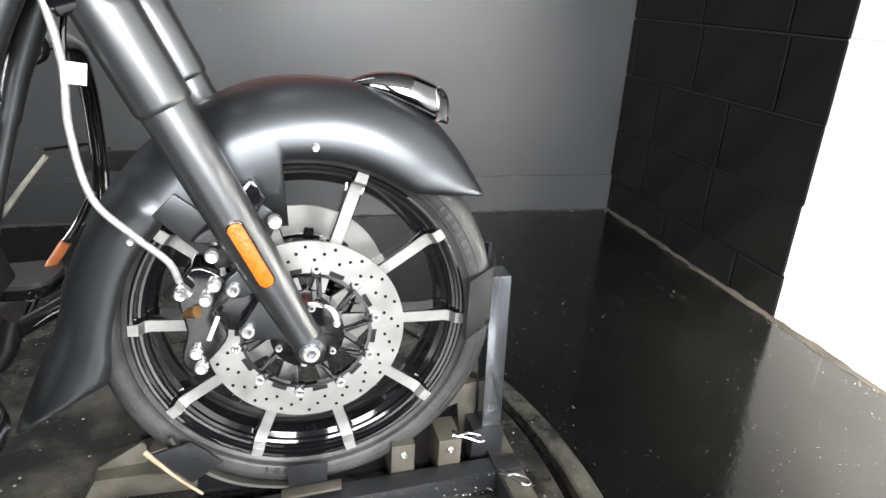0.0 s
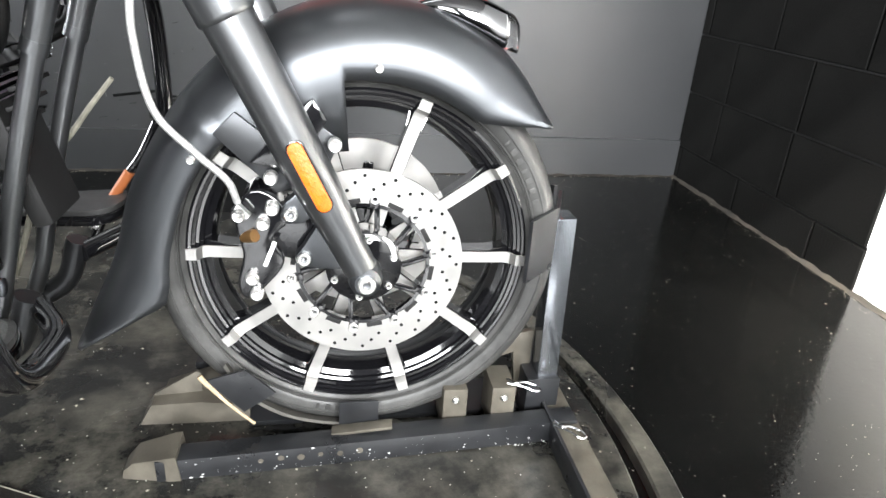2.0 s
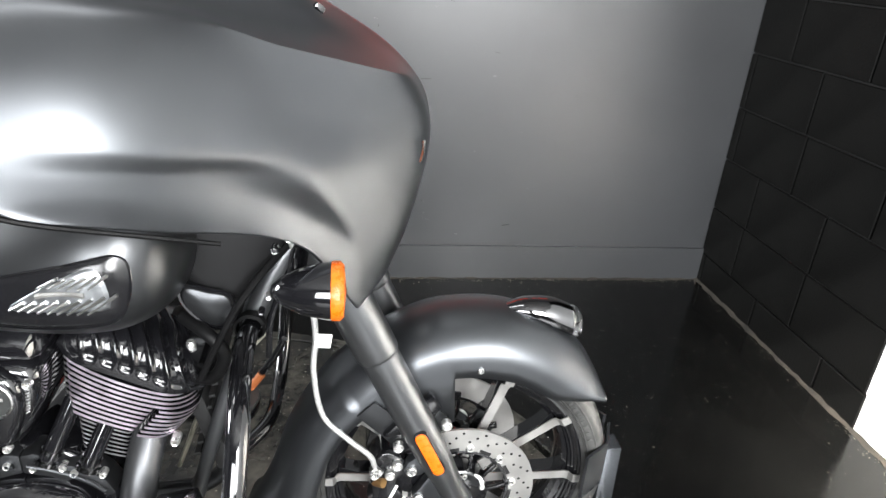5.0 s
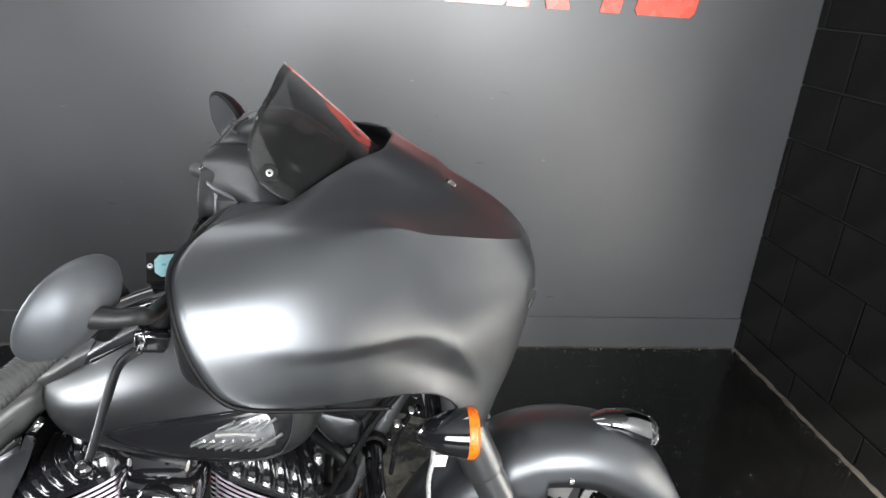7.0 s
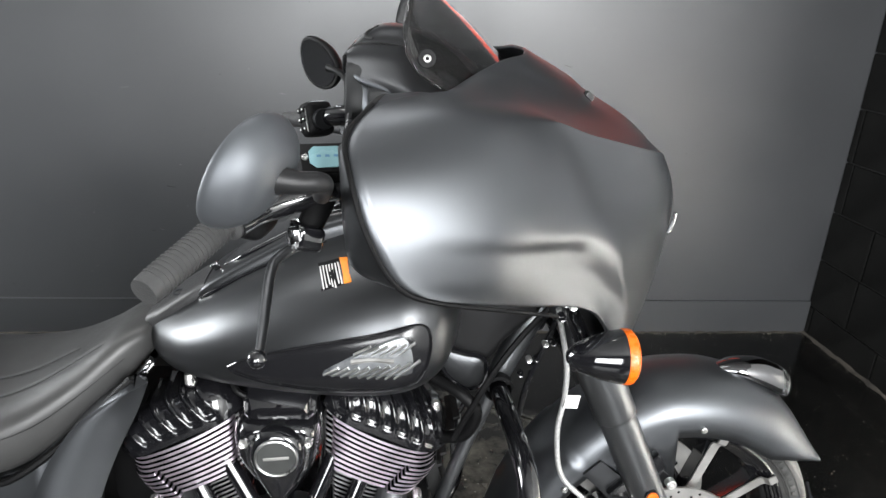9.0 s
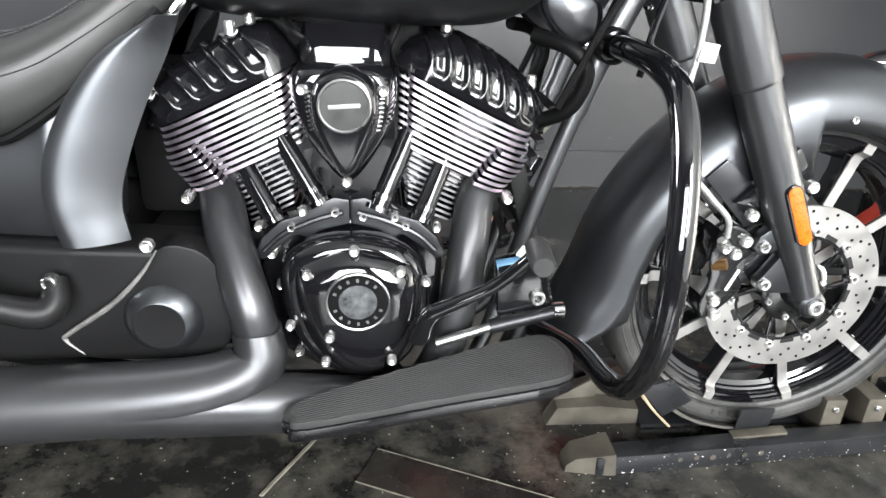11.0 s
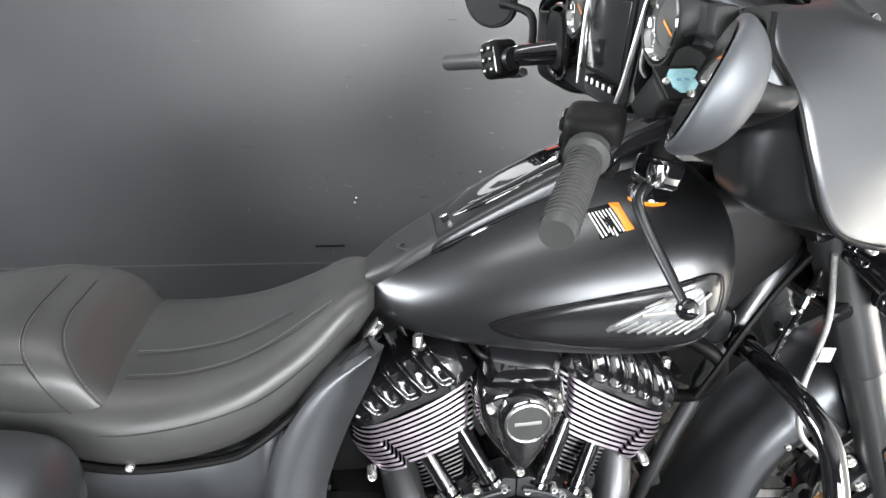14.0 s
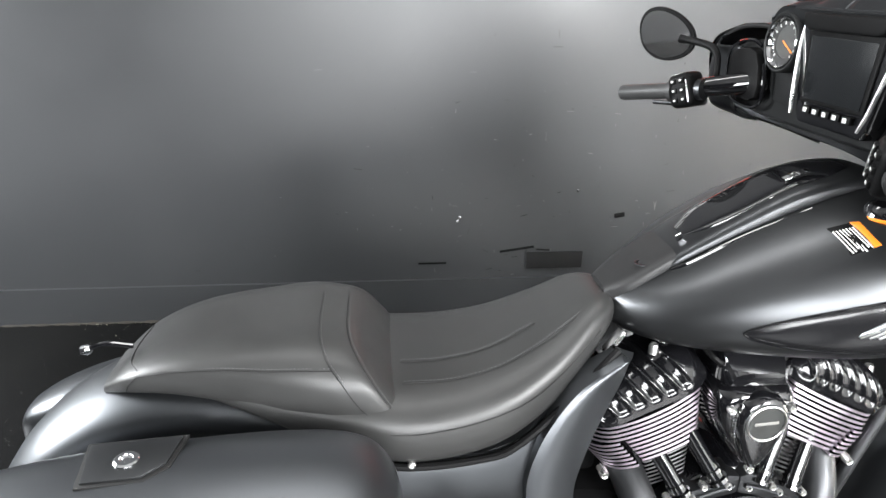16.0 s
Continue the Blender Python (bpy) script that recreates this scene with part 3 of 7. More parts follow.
def fairing():
    net = [
        [(-0.142, 0, 0.825), (-0.154, -0.095, 0.826), (-0.203, -0.190, 0.806), (-0.279, -0.272, 0.944), (-0.420, -0.382, 1.006), (-0.520, -0.437, 1.040)],
        [(-0.116, 0, 0.90), (-0.130, -0.092, 0.90), (-0.206, -0.195, 0.910), (-0.316, -0.300, 1.012), (-0.438, -0.399, 1.054), (-0.560, -0.447, 1.066)],
        [(-0.090, 0, 1.00), (-0.116, -0.090, 1.00), (-0.260, -0.262, 1.030), (-0.343, -0.324, 1.079), (-0.448, -0.401, 1.108), (-0.588, -0.446, 1.118)],
        [(-0.092, 0, 1.06), (-0.120, -0.092, 1.068), (-0.281, -0.246, 1.104), (-0.358, -0.304, 1.146), (-0.462, -0.381, 1.168), (-0.604, -0.430, 1.170)],
        [(-0.112, 0, 1.112), (-0.158, -0.115, 1.138), (-0.300, -0.222, 1.181), (-0.374, -0.266, 1.206), (-0.475, -0.346, 1.214), (-0.610, -0.392, 1.204)],
        [(-0.165, 0, 1.165), (-0.226, -0.085, 1.180), (-0.345, -0.176, 1.208), (-0.42, -0.236, 1.226), (-0.494, -0.316, 1.232), (-0.584, -0.342, 1.229)],
        [(-0.250, 0, 1.215), (-0.300, -0.090, 1.222), (-0.380, -0.145, 1.240), (-0.435, -0.200, 1.246), (-0.486, -0.272, 1.240), (-0.522, -0.292, 1.237)],
        [(-0.356, 0, 1.270), (-0.372, -0.085, 1.271), (-0.412, -0.140, 1.266), (-0.450, -0.190, 1.254), (-0.490, -0.250, 1.239), (-0.512, -0.278, 1.232)],
    ]

    def folded(points, steps, knot, w):
        """A smooth curve, bent by the share w at one of its points."""
        soft = spline(points, steps)
        bent = spline(points[:knot + 1], steps)[:-1] + spline(points[knot:], steps)
        return [p * (1 - w) + q * w for p, q in zip(soft, bent)]

    ease = lambda a: (lambda q: q * q * (3 - 2 * q))(min(max(a, 0.0), 1.0))
    rows = [folded(r, 11, 2, (0.9, 0.9, 0.9, 0.9, 0.5, 0, 0, 0)[i]) for i, r in enumerate(net)]
    grid = [list(r) for r in zip(*[folded(c, 18, 4, ease(k / 11 - 0.1) * ease((3.7 - k / 11) / 1.2)) for k, c in enumerate(zip(*rows))])]
    for row in grid:
        for p in row:
            x, y, z = p
            if y < -0.14:                                # pressed crease along the flank
                zc, deep = np.interp(x, [-0.54, -0.44, -0.30, -0.24], [1.106, 1.089, 1.056, 1.021]), np.interp(x, [-0.53, -0.40, -0.34, -0.262], [0, 1, 0.9, 0])
                d = (zc + 0.012 - z) / 0.026
                if d > 0:
                    d = min(d, 1.0)
                    push = 0.0062 * deep * d * d * (3 - 2 * d)
                    p[1] += push * 0.9
                    p[0] -= push * 0.4
            if x > -0.42 and z > 1.12:                   # raised brow below the screen
                p[2] += 0.006 * ease((0.105 + y) / 0.06) * ease((-0.252 - x) / 0.03) * ease((z - 1.12) / 0.05)
    f = thicken(part("fairing", sheet(grid), M_SATIN, bike, "satin black handlebar fairing with a sharp crease", angle=32), 0.005)
    part("headlamp_trim", tube([(-0.110, -0.098, 1.040), (-0.109, -0.094, 1.022), (-0.112, -0.090, 1.004)], 0.0035, 8), M_CHROME, f)
    part("nose_sensor", box(pose(-0.262, -0.062, 1.212, 0, 35, 20), 0.016, 0.012, 0.010, 0.003), M_GLOSS, f, "small glossy black sensor")
    # rolled black trim along the rear edge
    for s in (-1, 1):
        edge = [(p[-1][0] - 0.002, -s * p[-1][1], p[-1][2]) for p in net[:6]]
        part("edge_trim", tube([(-0.36, s * 0.352, 0.982), (-0.417, s * 0.386, 1.004)] + edge, 0.003, 8, 5), M_MATT, f)
    # darker inner shell that shows behind the rear edge
    lip = [
        [(-0.612, -0.388, 1.199), (-0.604, -0.426, 1.168), (-0.590, -0.441, 1.126), (-0.570, -0.444, 1.079), (-0.553, -0.441, 1.062), (-0.520, -0.432, 1.043)],
        [(-0.622, -0.370, 1.187), (-0.618, -0.390, 1.144), (-0.615, -0.400, 1.105), (-0.606, -0.401, 1.064), (-0.572, -0.409, 1.048), (-0.520, -0.424, 1.038)],
        [(-0.612, -0.300, 1.190), (-0.608, -0.310, 1.140), (-0.604, -0.315, 1.100), (-0.594, -0.315, 1.060), (-0.562, -0.330, 1.040), (-0.512, -0.360, 1.028)],
    ]
    for s in (-1, 1):
        shell = [[(x, -s * y, z) for x, y, z in row] for row in lip]
        thicken(part("inner_shell", sheet(patch(shell, 7, 7), mirror=False), M_SATIN_DARK, f, "darker satin inner shell"), 0.004)
    # short tinted screen, standing in the opening
    scr = [
        [(-0.372, 0, 1.246), (-0.395, -0.085, 1.243), (-0.440, -0.165, 1.238), (-0.472, -0.215, 1.234), (-0.490, -0.245, 1.234), (-0.499, -0.256, 1.236)],
        [(-0.448, 0, 1.314), (-0.460, -0.080, 1.308), (-0.490, -0.160, 1.292), (-0.512, -0.212, 1.276), (-0.524, -0.242, 1.264), (-0.532, -0.254, 1.256)],
        [(-0.531, 0, 1.381), (-0.533, -0.060, 1.374), (-0.536, -0.125, 1.357), (-0.543, -0.198, 1.336), (-0.550, -0.236, 1.304), (-0.548, -0.248, 1.278)],
    ]
    w = thicken(part("windscreen", sheet(patch(scr, 7, 7)), M_SCREEN, bike, "short dark tinted windscreen"), 0.004)
    part("screw_washer", lathe([(0.0, -0.002), (0.0105, -0.002), (0.0115, 0.0), (0.0105, 0.001)], (-0.523, -0.249, 1.272), "y", 24), M_MATT, w)
    part("screen_screw", bolt((-0.523, -0.251, 1.272), 0.0048, 0.003), M_DISC, w)
    # inner fairing with speaker pods, and the stepped dash hood above it
    rows = [(-0.590, 0.345, 1.075, 1.195), (-0.584, 0.352, 1.065, 1.205), (-0.54, 0.335, 1.05, 1.210), (-0.47, 0.27, 1.04, 1.20), (-0.40, 0.19, 1.03, 1.17)]
    part("inner_fairing", stations(rows, 5, low=0.6, p=6), M_COWL, bike, "black inner fairing with the dash")
    hood = [
        [(-0.624, 0, 1.266), (-0.605, 0, 1.286), (-0.575, 0, 1.302), (-0.530, 0, 1.300), (-0.480, 0, 1.280), (-0.430, 0, 1.245)],
        [(-0.624, -0.058, 1.266), (-0.605, -0.058, 1.285), (-0.575, -0.058, 1.300), (-0.530, -0.058, 1.297), (-0.480, -0.058, 1.277), (-0.435, -0.058, 1.244)],
        [(-0.624, -0.092, 1.265), (-0.608, -0.092, 1.276), (-0.575, -0.092, 1.285), (-0.530, -0.092, 1.283), (-0.482, -0.092, 1.266), (-0.444, -0.092, 1.240)],
        [(-0.624, -0.135, 1.269), (-0.610, -0.135, 1.277), (-0.580, -0.135, 1.279), (-0.535, -0.135, 1.274), (-0.490, -0.135, 1.257), (-0.458, -0.135, 1.236)],
        [(-0.622, -0.175, 1.266), (-0.606, -0.178, 1.268), (-0.580, -0.180, 1.268), (-0.538, -0.182, 1.262), (-0.500, -0.182, 1.249), (-0.472, -0.182, 1.232)],
        [(-0.617, -0.204, 1.245), (-0.602, -0.208, 1.250), (-0.580, -0.212, 1.252), (-0.545, -0.218, 1.248), (-0.510, -0.222, 1.238), (-0.485, -0.224, 1.227)],
        [(-0.594, -0.228, 1.238), (-0.584, -0.230, 1.239), (-0.568, -0.235, 1.240), (-0.545, -0.240, 1.238), (-0.518, -0.246, 1.232), (-0.494, -0.250, 1.225)],
        [(-0.564, -0.244, 1.226), (-0.560, -0.246, 1.228), (-0.552, -0.250, 1.230), (-0.538, -0.256, 1.230), (-0.520, -0.262, 1.227), (-0.500, -0.266, 1.223)],
    ]
    dh = thicken(part("dash_hood", sheet(patch(hood, 6, 6)), M_SATIN_DARK, bike, "dark satin dash hood stepping down to the fairing"), 0.005)
    part("crown_slot", tube([(-0.590, -0.085, 1.283), (-0.600, -0.072, 1.286), (-0.596, -0.055, 1.292), (-0.582, -0.044, 1.299)], 0.0025, 6), M_GROOVE, dh)
    part("tier_seam", tube([(-0.622, -0.128, 1.2705), (-0.608, -0.130, 1.2785), (-0.578, -0.132, 1.2805), (-0.535, -0.132, 1.2755)], 0.0013, 6), M_GROOVE, dh)
    for q in (-1, 1):                                # panels that join the hood to the fairing's upper edge
        net = [[(-0.560, q * 0.243, 1.229), (-0.572, q * 0.288, 1.233), (-0.583, q * 0.338, 1.2290)],
               [(-0.530, q * 0.252, 1.233), (-0.540, q * 0.285, 1.236), (-0.553, q * 0.318, 1.2335)],
               [(-0.500, q * 0.262, 1.231), (-0.512, q * 0.278, 1.234), (-0.522, q * 0.290, 1.2360)]]
        side = thicken(part("hood_cheek", sheet(patch(net, 6, 6), mirror=False), M_SATIN, dh, "satin black panel beside the dash hood"), 0.004)
        part("cheek_trim", tube([(-0.619, q * 0.198, 1.250), (-0.610, q * 0.212, 1.244), (-0.595, q * 0.228, 1.239), (-0.572, q * 0.242, 1.232), (-0.565, q * 0.252, 1.222)], [0.002, 0.0025, 0.003, 0.003, 0.002], 8), M_MIRROR_SHELL, side, "bright rolled edge")
        # near-black tube in place of the shade in the gap behind the panel
        part("cheek_gap", tube([(-0.563, q * 0.248, 1.222), (-0.566, q * 0.262, 1.226), (-0.578, q * 0.300, 1.229), (-0.590, q * 0.345, 1.224), (-0.606, q * 0.378, 1.206)], [0.003, 0.0045, 0.005, 0.0045, 0.003], 8), M_GROOVE, side)
        wall = [[(-0.617, q * 0.202, 1.242), (-0.600, q * 0.222, 1.237), (-0.574, q * 0.240, 1.228)],
                [(-0.618, q * 0.206, 1.205), (-0.602, q * 0.228, 1.206), (-0.582, q * 0.246, 1.208)],
                [(-0.618, q * 0.196, 1.160), (-0.606, q * 0.216, 1.166), (-0.590, q * 0.236, 1.176)]]
        thicken(part("pod_wall", sheet(patch(wall, 6, 6), mirror=False), M_SATIN, side), 0.003)


def tank():
    rows = [(-0.962, 0.035, 0.765, 0.815), (-0.93, 0.085, 0.752, 0.835), (-0.88, 0.135, 0.745, 0.865), (-0.80, 0.182, 0.742, 0.915), (-0.70, 0.220, 0.740, 0.965), (-0.60, 0.241, 0.740, 1.000), (-0.53, 0.240, 0.748, 1.010), (-0.48, 0.210, 0.775, 0.998), (-0.452, 0.150, 0.825, 0.97), (-0.442, 0.07, 0.87, 0.93)]
    return part("fuel_tank", stations(rows, 6, low=0.38, p=2.5, n=52), M_TANK, bike, "satin black teardrop fuel tank")


RIDER = [(-0.953, 0.055, 0.765, 0.812), (-0.966, 0.072, 0.750, 0.817), (-1.0, 0.100, 0.704, 0.810), (-1.06, 0.136, 0.644, 0.770), (-1.14, 0.165, 0.595, 0.730), (-1.22, 0.180, 0.577, 0.710), (-1.30, 0.186, 0.574, 0.705), (-1.38, 0.179, 0.590, 0.712), (-1.46, 0.166, 0.626, 0.718), (-1.54, 0.148, 0.668, 0.722), (-1.60, 0.128, 0.69, 0.722)]
PILLION = [(-1.296, 0.130, 0.64, 0.700), (-1.306, 0.150, 0.63, 0.745), (-1.325, 0.163, 0.612, 0.776), (-1.39, 0.167, 0.618, 0.787), (-1.47, 0.160, 0.645, 0.786), (-1.55, 0.146, 0.672, 0.780), (-1.65, 0.124, 0.688, 0.766), (-1.73, 0.098, 0.685, 0.735), (-1.785, 0.06, 0.67, 0.690)]


def lean_back(x, z):
    """How far the passenger seat's padded front slopes backwards at that height."""
    return 0.6 * max(z - 0.66, 0.0) * float(np.interp(x, [-1.52, -1.36], [0, 1]))


def seat():
    s = part("seat", stations(RIDER, 6, low=0.5, p=3.2, n=44), M_LEATHER, bike, "dark grey vinyl rider's seat with stitched seams")
    b = stations(PILLION, 6, low=0.5, p=3.4, n=44)
    for v in b.verts:
        v.co.x -= lean_back(v.co.x, v.co.z)
    p = part("pillion_seat", b, M_LEATHER, bike, "dark grey vinyl passenger seat")
    return s, p


def on_seat(rows, x, y=None, z=None, p=3.2, lift=0.0012):
    """A point on a seat's skin: on its top at a given y, or on its near side at a given z."""
    sp = spline(rows, 6)
    xs = [-r[0] for r in sp]
    w, zb, zt = (np.interp(-x, xs, [r[i] for r in sp]) for i in (1, 2, 3))
    zm = (zb + zt) / 2
    if z is None:
        y, z = y, zm + (zt - zm) * (1 - min(abs(y) / w, 0.98) ** p) ** (1 / p) + lift
    else:
        y = -w * (1 - min(abs(z - zm) / (zt - zm), 0.98) ** p) ** (1 / p) - lift
    return (x - (lean_back(x, z) if rows is PILLION else 0), y, z)


def rear():
    crown = [(62, 0.375), (75, 0.385), (95, 0.395), (115, 0.405), (135, 0.412), (155, 0.418), (178, 0.42)]
    edge = [(62, 0.30), (95, 0.315), (135, 0.32), (178, 0.32)]
    thicken(part("rear_fender", fender_mesh(-1.615, 0.315, edge, crown, 0.125), M_SATIN, bike, "satin black rear mudguard"))
    wheel = part("rear_wheel", lathe([(0.05, -0.06), (0.05, 0.06), (0.02, 0.06), (0.02, -0.06)], (-1.626, 0, 0.30), "y", 32, closed=True), M_GLOSS, bike, "black rear wheel")
    prof = [(0.205, -0.075), (0.24, -0.09), (0.275, -0.088), (0.292, -0.05), (0.30, 0)]
    prof = [tuple(p) for p in spline(prof, 4)]
    prof += [(r, -h) for r, h in reversed(prof[:-1])]
    part("tyre", lathe(prof, (-1.626, 0, 0.30), "y", 90), M_RUBBER, wheel)
    part("rim", lathe([(0.215, -0.075), (0.20, -0.06), (0.04, -0.04), (0.04, 0.04), (0.20, 0.06), (0.215, 0.075)], (-1.626, 0, 0.30), "y", 60), M_GLOSS, wheel)
    for s in (-1, 1):
        rings = []
        for r in spline([(-1.318, 0.03, 0.622, 0.652), (-1.332, 0.08, 0.592, 0.676), (-1.37, 0.112, 0.550, 0.702), (-1.45, 0.125, 0.475, 0.716), (-1.60, 0.13, 0.40, 0.712), (-1.80, 0.125, 0.40, 0.690), (-1.98, 0.105, 0.41, 0.65), (-2.10, 0.07, 0.44, 0.59), (-2.13, 0.03, 0.48, 0.53)], 5):
            ring = section(r[1], r[2], r[3], r[0], n=36, low=0.62, p=3.6)
            rings.append([(p[0], s * 0.315 + p[1], p[2] - (0.25 if (p[1] * s) > 0 else 0.0) * abs(p[1]) - (0.16 if s > 0 else 0)) for p in ring])
        bag = part("saddlebag", loft(rings), M_SATIN, bike, "satin black hard saddlebag")
        if s < 0:
            o = [(-1.735, -0.233), (-1.612, -0.234), (-1.621, -0.285), (-1.649, -0.308), (-1.722, -0.308)]
            tilt = pose(0, 0, 0.700) @ pose(-1.675, -0.274, 0.003, 1, -4, 0) @ pose(1.675, 0.274, 0)
            for name, out, z0, z1, m in (("latch_gap", [(x * 1.0 + (0.006 if x > -1.66 else -0.006), y + (0.006 if y > -0.24 else -0.006)) for x, y in o], 0.0, 0.0045, M_GROOVE), ("latch_plate", o, 0.0, 0.0075, M_TANK)):
                b = prism(out, z0, z1, 0.001, plane="xy")
                bmesh.ops.transform(b, matrix=tilt, verts=b.verts)
                part(name, b, m, bag)
            part("latch_lock", lathe([(0, 0.001), (0.008, 0.001), (0.009, 0.004), (0.014, 0.004), (0.0165, 0.002), (0.0165, -0.006)], (-1.675, -0.274, 0.711), "z", 24), M_CHROME, bag, "chrome saddlebag lock")


front_wheel()
front_fender()
fork()
fairing()
fuel = tank()
saddle, pillion = seat()
rear()


# ---- engine ----
VX, CX, CZ = -0.733, 0.160, 0.604                 # middle of the V, and each cylinder's centre from it
CO, SI = 0.904, 0.427


def vmap(s, o, h, y):
    """From a cylinder's own outward and upward directions to the machine (s: -1 rear, 1 front)."""
    return (VX + s * (CX + o * CO + h * SI), y, CZ - o * SI + h * CO)


def bow(o, depth):
    """The heads bulge: their near face falls back towards both ends."""
    return depth * min(abs(o + 0.012) / 0.105, 1.2) ** 2.2


def fin_mesh(s, o0, o1, h, t, y0, y1, r0, r1):
    """A cooling fin: a thin plate with rounded corners; its rim bright, its faces black."""
    plan = []
    for cx, cy, r, a0 in ((o1 - r1, y0 + r1, r1, -90), (o1 - r1, y1 - r1, r1, 0), (o0 + r0, y1 - r0, r0, 90), (o0 + r0, y0 + r0, r0, 180)):
        plan += [(cx + r * math.cos(radians(a0 + 15 * k)), cy + r * math.sin(radians(a0 + 15 * k))) for k in range(7)]
    plan += [(o0 + r0 + (o1 - r1 - o0 - r0) * k / 8, y0) for k in range(1, 8)]
    plan = [(o, y + bow(o, 0.022) * (y < 0)) for o, y in plan]
    b = bmesh.new()
    low = [b.verts.new(vmap(s, o, h - t / 2, y)) for o, y in plan]
    top = [b.verts.new(vmap(s, o, h + t / 2, y)) for o, y in plan]
    b.faces.new(low)
    b.faces.new(top)
    n = len(plan)
    for i in range(n):
        f = b.faces.new((low[i], top[i], top[(i + 1) % n], low[(i + 1) % n]))
        f.material_index = 1
    return b


def vprism(s, outline, y0, y1, bevel):
    b = prism(outline, y0, y1, bevel, 3)
    for v in b.verts:
        v.co = vmap(s, v.co.x, v.co.z, v.co.y)
    return b


COVER_TOP = ([-0.128, -0.122, -0.108, -0.083, -0.04, 0.0, 0.03, 0.053, 0.080, 0.098, 0.110, 0.116], [0.056, 0.082, 0.103, 0.112, 0.115, 0.114, 0.109, 0.102, 0.087, 0.070, 0.052, 0.044])


def rocker_mesh(s):
    """A domed cast cover with slanting scooped flutes that end round above its foot."""
    def skin(o, a):
        top = float(np.interp(o, *COVER_TOP))
        end = max((o - 0.045) / 0.071, 0.0) ** 2 * 0.062 + max((-o - 0.075) / 0.05, 0.0) ** 2 * 0.030
        y0, foot = -0.139 + end, 0.043
        if a <= 1:
            t = max(a, 0.0) * math.pi / 2
            return Vector((o, y0 + (0.080 - end * 0.4) * (1 - max(math.cos(t), 0.0) ** 0.55), foot + (top - foot) * math.sin(t) ** 0.66))
        return Vector((o, y0 + 0.080 - end * 0.4 + (a - 1) * 0.12, top))

    na, no = 56, 150
    rows = []
    for i in range(na + 1):
        a = 1.35 * i / na
        row = []
        for k in range(no + 1):
            o = -0.127 + 0.242 * k / no
            p = skin(o, a)
            n = (skin(o + 1e-3, a) - skin(o - 1e-3, a)).cross(skin(o, a + 1e-3) - skin(o, a - 1e-3)).normalized()
            if n.y > 0.2:
                n = -n
            lean = (-0.042 * a - 0.016 * a * a) if s > 0 else (0.034 * a - 0.004 * a * a)
            q = (o - lean + 0.105 + (0.004 if s > 0 else -0.008)) / 0.0275
            u = abs(q - math.floor(q) - 0.5) * 2                 # 0 in the middle of a flute, 1 on a rib
            wide = max(1 - (u / 0.86) ** 4, 0.0)
            foot = min(max((a - 0.055 - 0.07 * u ** 4) / 0.035, 0.0), 1.0)
            first = 1.0 if -0.1 < q and 0.0 <= math.floor(q) <= 7 else 0.0
            p = p - n * (0.0052 * wide * foot * first)
            row.append(vmap(s, p.x, p.z, p.y))
        rows.append(row)
    return loft(rows, closed=False, caps=False)


def cylinder(s):
    core = vprism(s, [(0.07, -0.045), (0.085, 0.045), (-0.085, 0.045), (-0.06, -0.10), (-0.02, -0.13)], -0.108, 0.10, 0.01)
    cyl = part("cylinder", core, M_GLOSS, bike, "black cylinder with bright machined fins")
    for k in range(11):
        h = 0.0375 - 0.0092 * k
        out = 0.096 + 0.016 * min(k / 4, 1) - 0.012 * max((k - 6) / 4, 0)
        inn = -0.104 + 0.0040 * k
        cut = 0.050 + 0.28 * h
        if h > 0.003:
            part("fin", fin_mesh(s, inn, out, h, 0.0050, -0.143, 0.11, 0.008, 0.046), (M_GLOSS, M_FIN), cyl, angle=50)
        else:
            part("fin", fin_mesh(s, cut + 0.006, out, h, 0.0050, -0.143, 0.11, 0.003, 0.038), (M_GLOSS, M_FIN), cyl, angle=50)
            if k < 10:
                part("fin", fin_mesh(s, inn, cut - 0.004, h, 0.0050, -0.143, 0.11, 0.008, 0.003), (M_GLOSS, M_FIN), cyl, angle=50)
    for k in range(9):
        h = -0.058 - 0.0086 * k
        part("barrel_fin", fin_mesh(s, -0.062 + 0.004 * k, 0.028 + 0.002 * k, h, 0.0034, -0.119, 0.10, 0.006, 0.006), (M_GLOSS, M_BARREL), cyl, angle=50)
        part("side_fin", fin_mesh(s, 0.034 + 0.002 * k, 0.062, h, 0.0036, -0.108, 0.10, 0.006, 0.010), M_GLOSS, cyl, angle=50)
    for k in range(10):                              # short bright teeth towards the air cleaner
        h = 0.030 - 0.0092 * k
        part("side_fin", fin_mesh(s, -0.116 + 0.0040 * k, -0.100 + 0.0040 * k, h, 0.0042, -0.122, 0.05, 0.004, 0.002), (M_GLOSS, M_BARREL), cyl, angle=50)
    head = part("rocker_cover", rocker_mesh(s), M_RIB, bike, "gloss black fluted rocker cover", angle=60)
    for o, h, y in (((0.060, 0.101, -0.075), (-0.085, 0.116, -0.085)) if s > 0 else ((0.078, 0.088, -0.095), (-0.060, 0.116, -0.085), (-0.085, 0.114, -0.070))):
        part("cover_bolt", bolt(vmap(s, o, h, y), 0.008, 0.009, "z", 1), M_ZINC, head)
    part("stud", bolt(vmap(s, 0.102, -0.058, -0.115), 0.008, 0.012), M_ZINC, cyl)


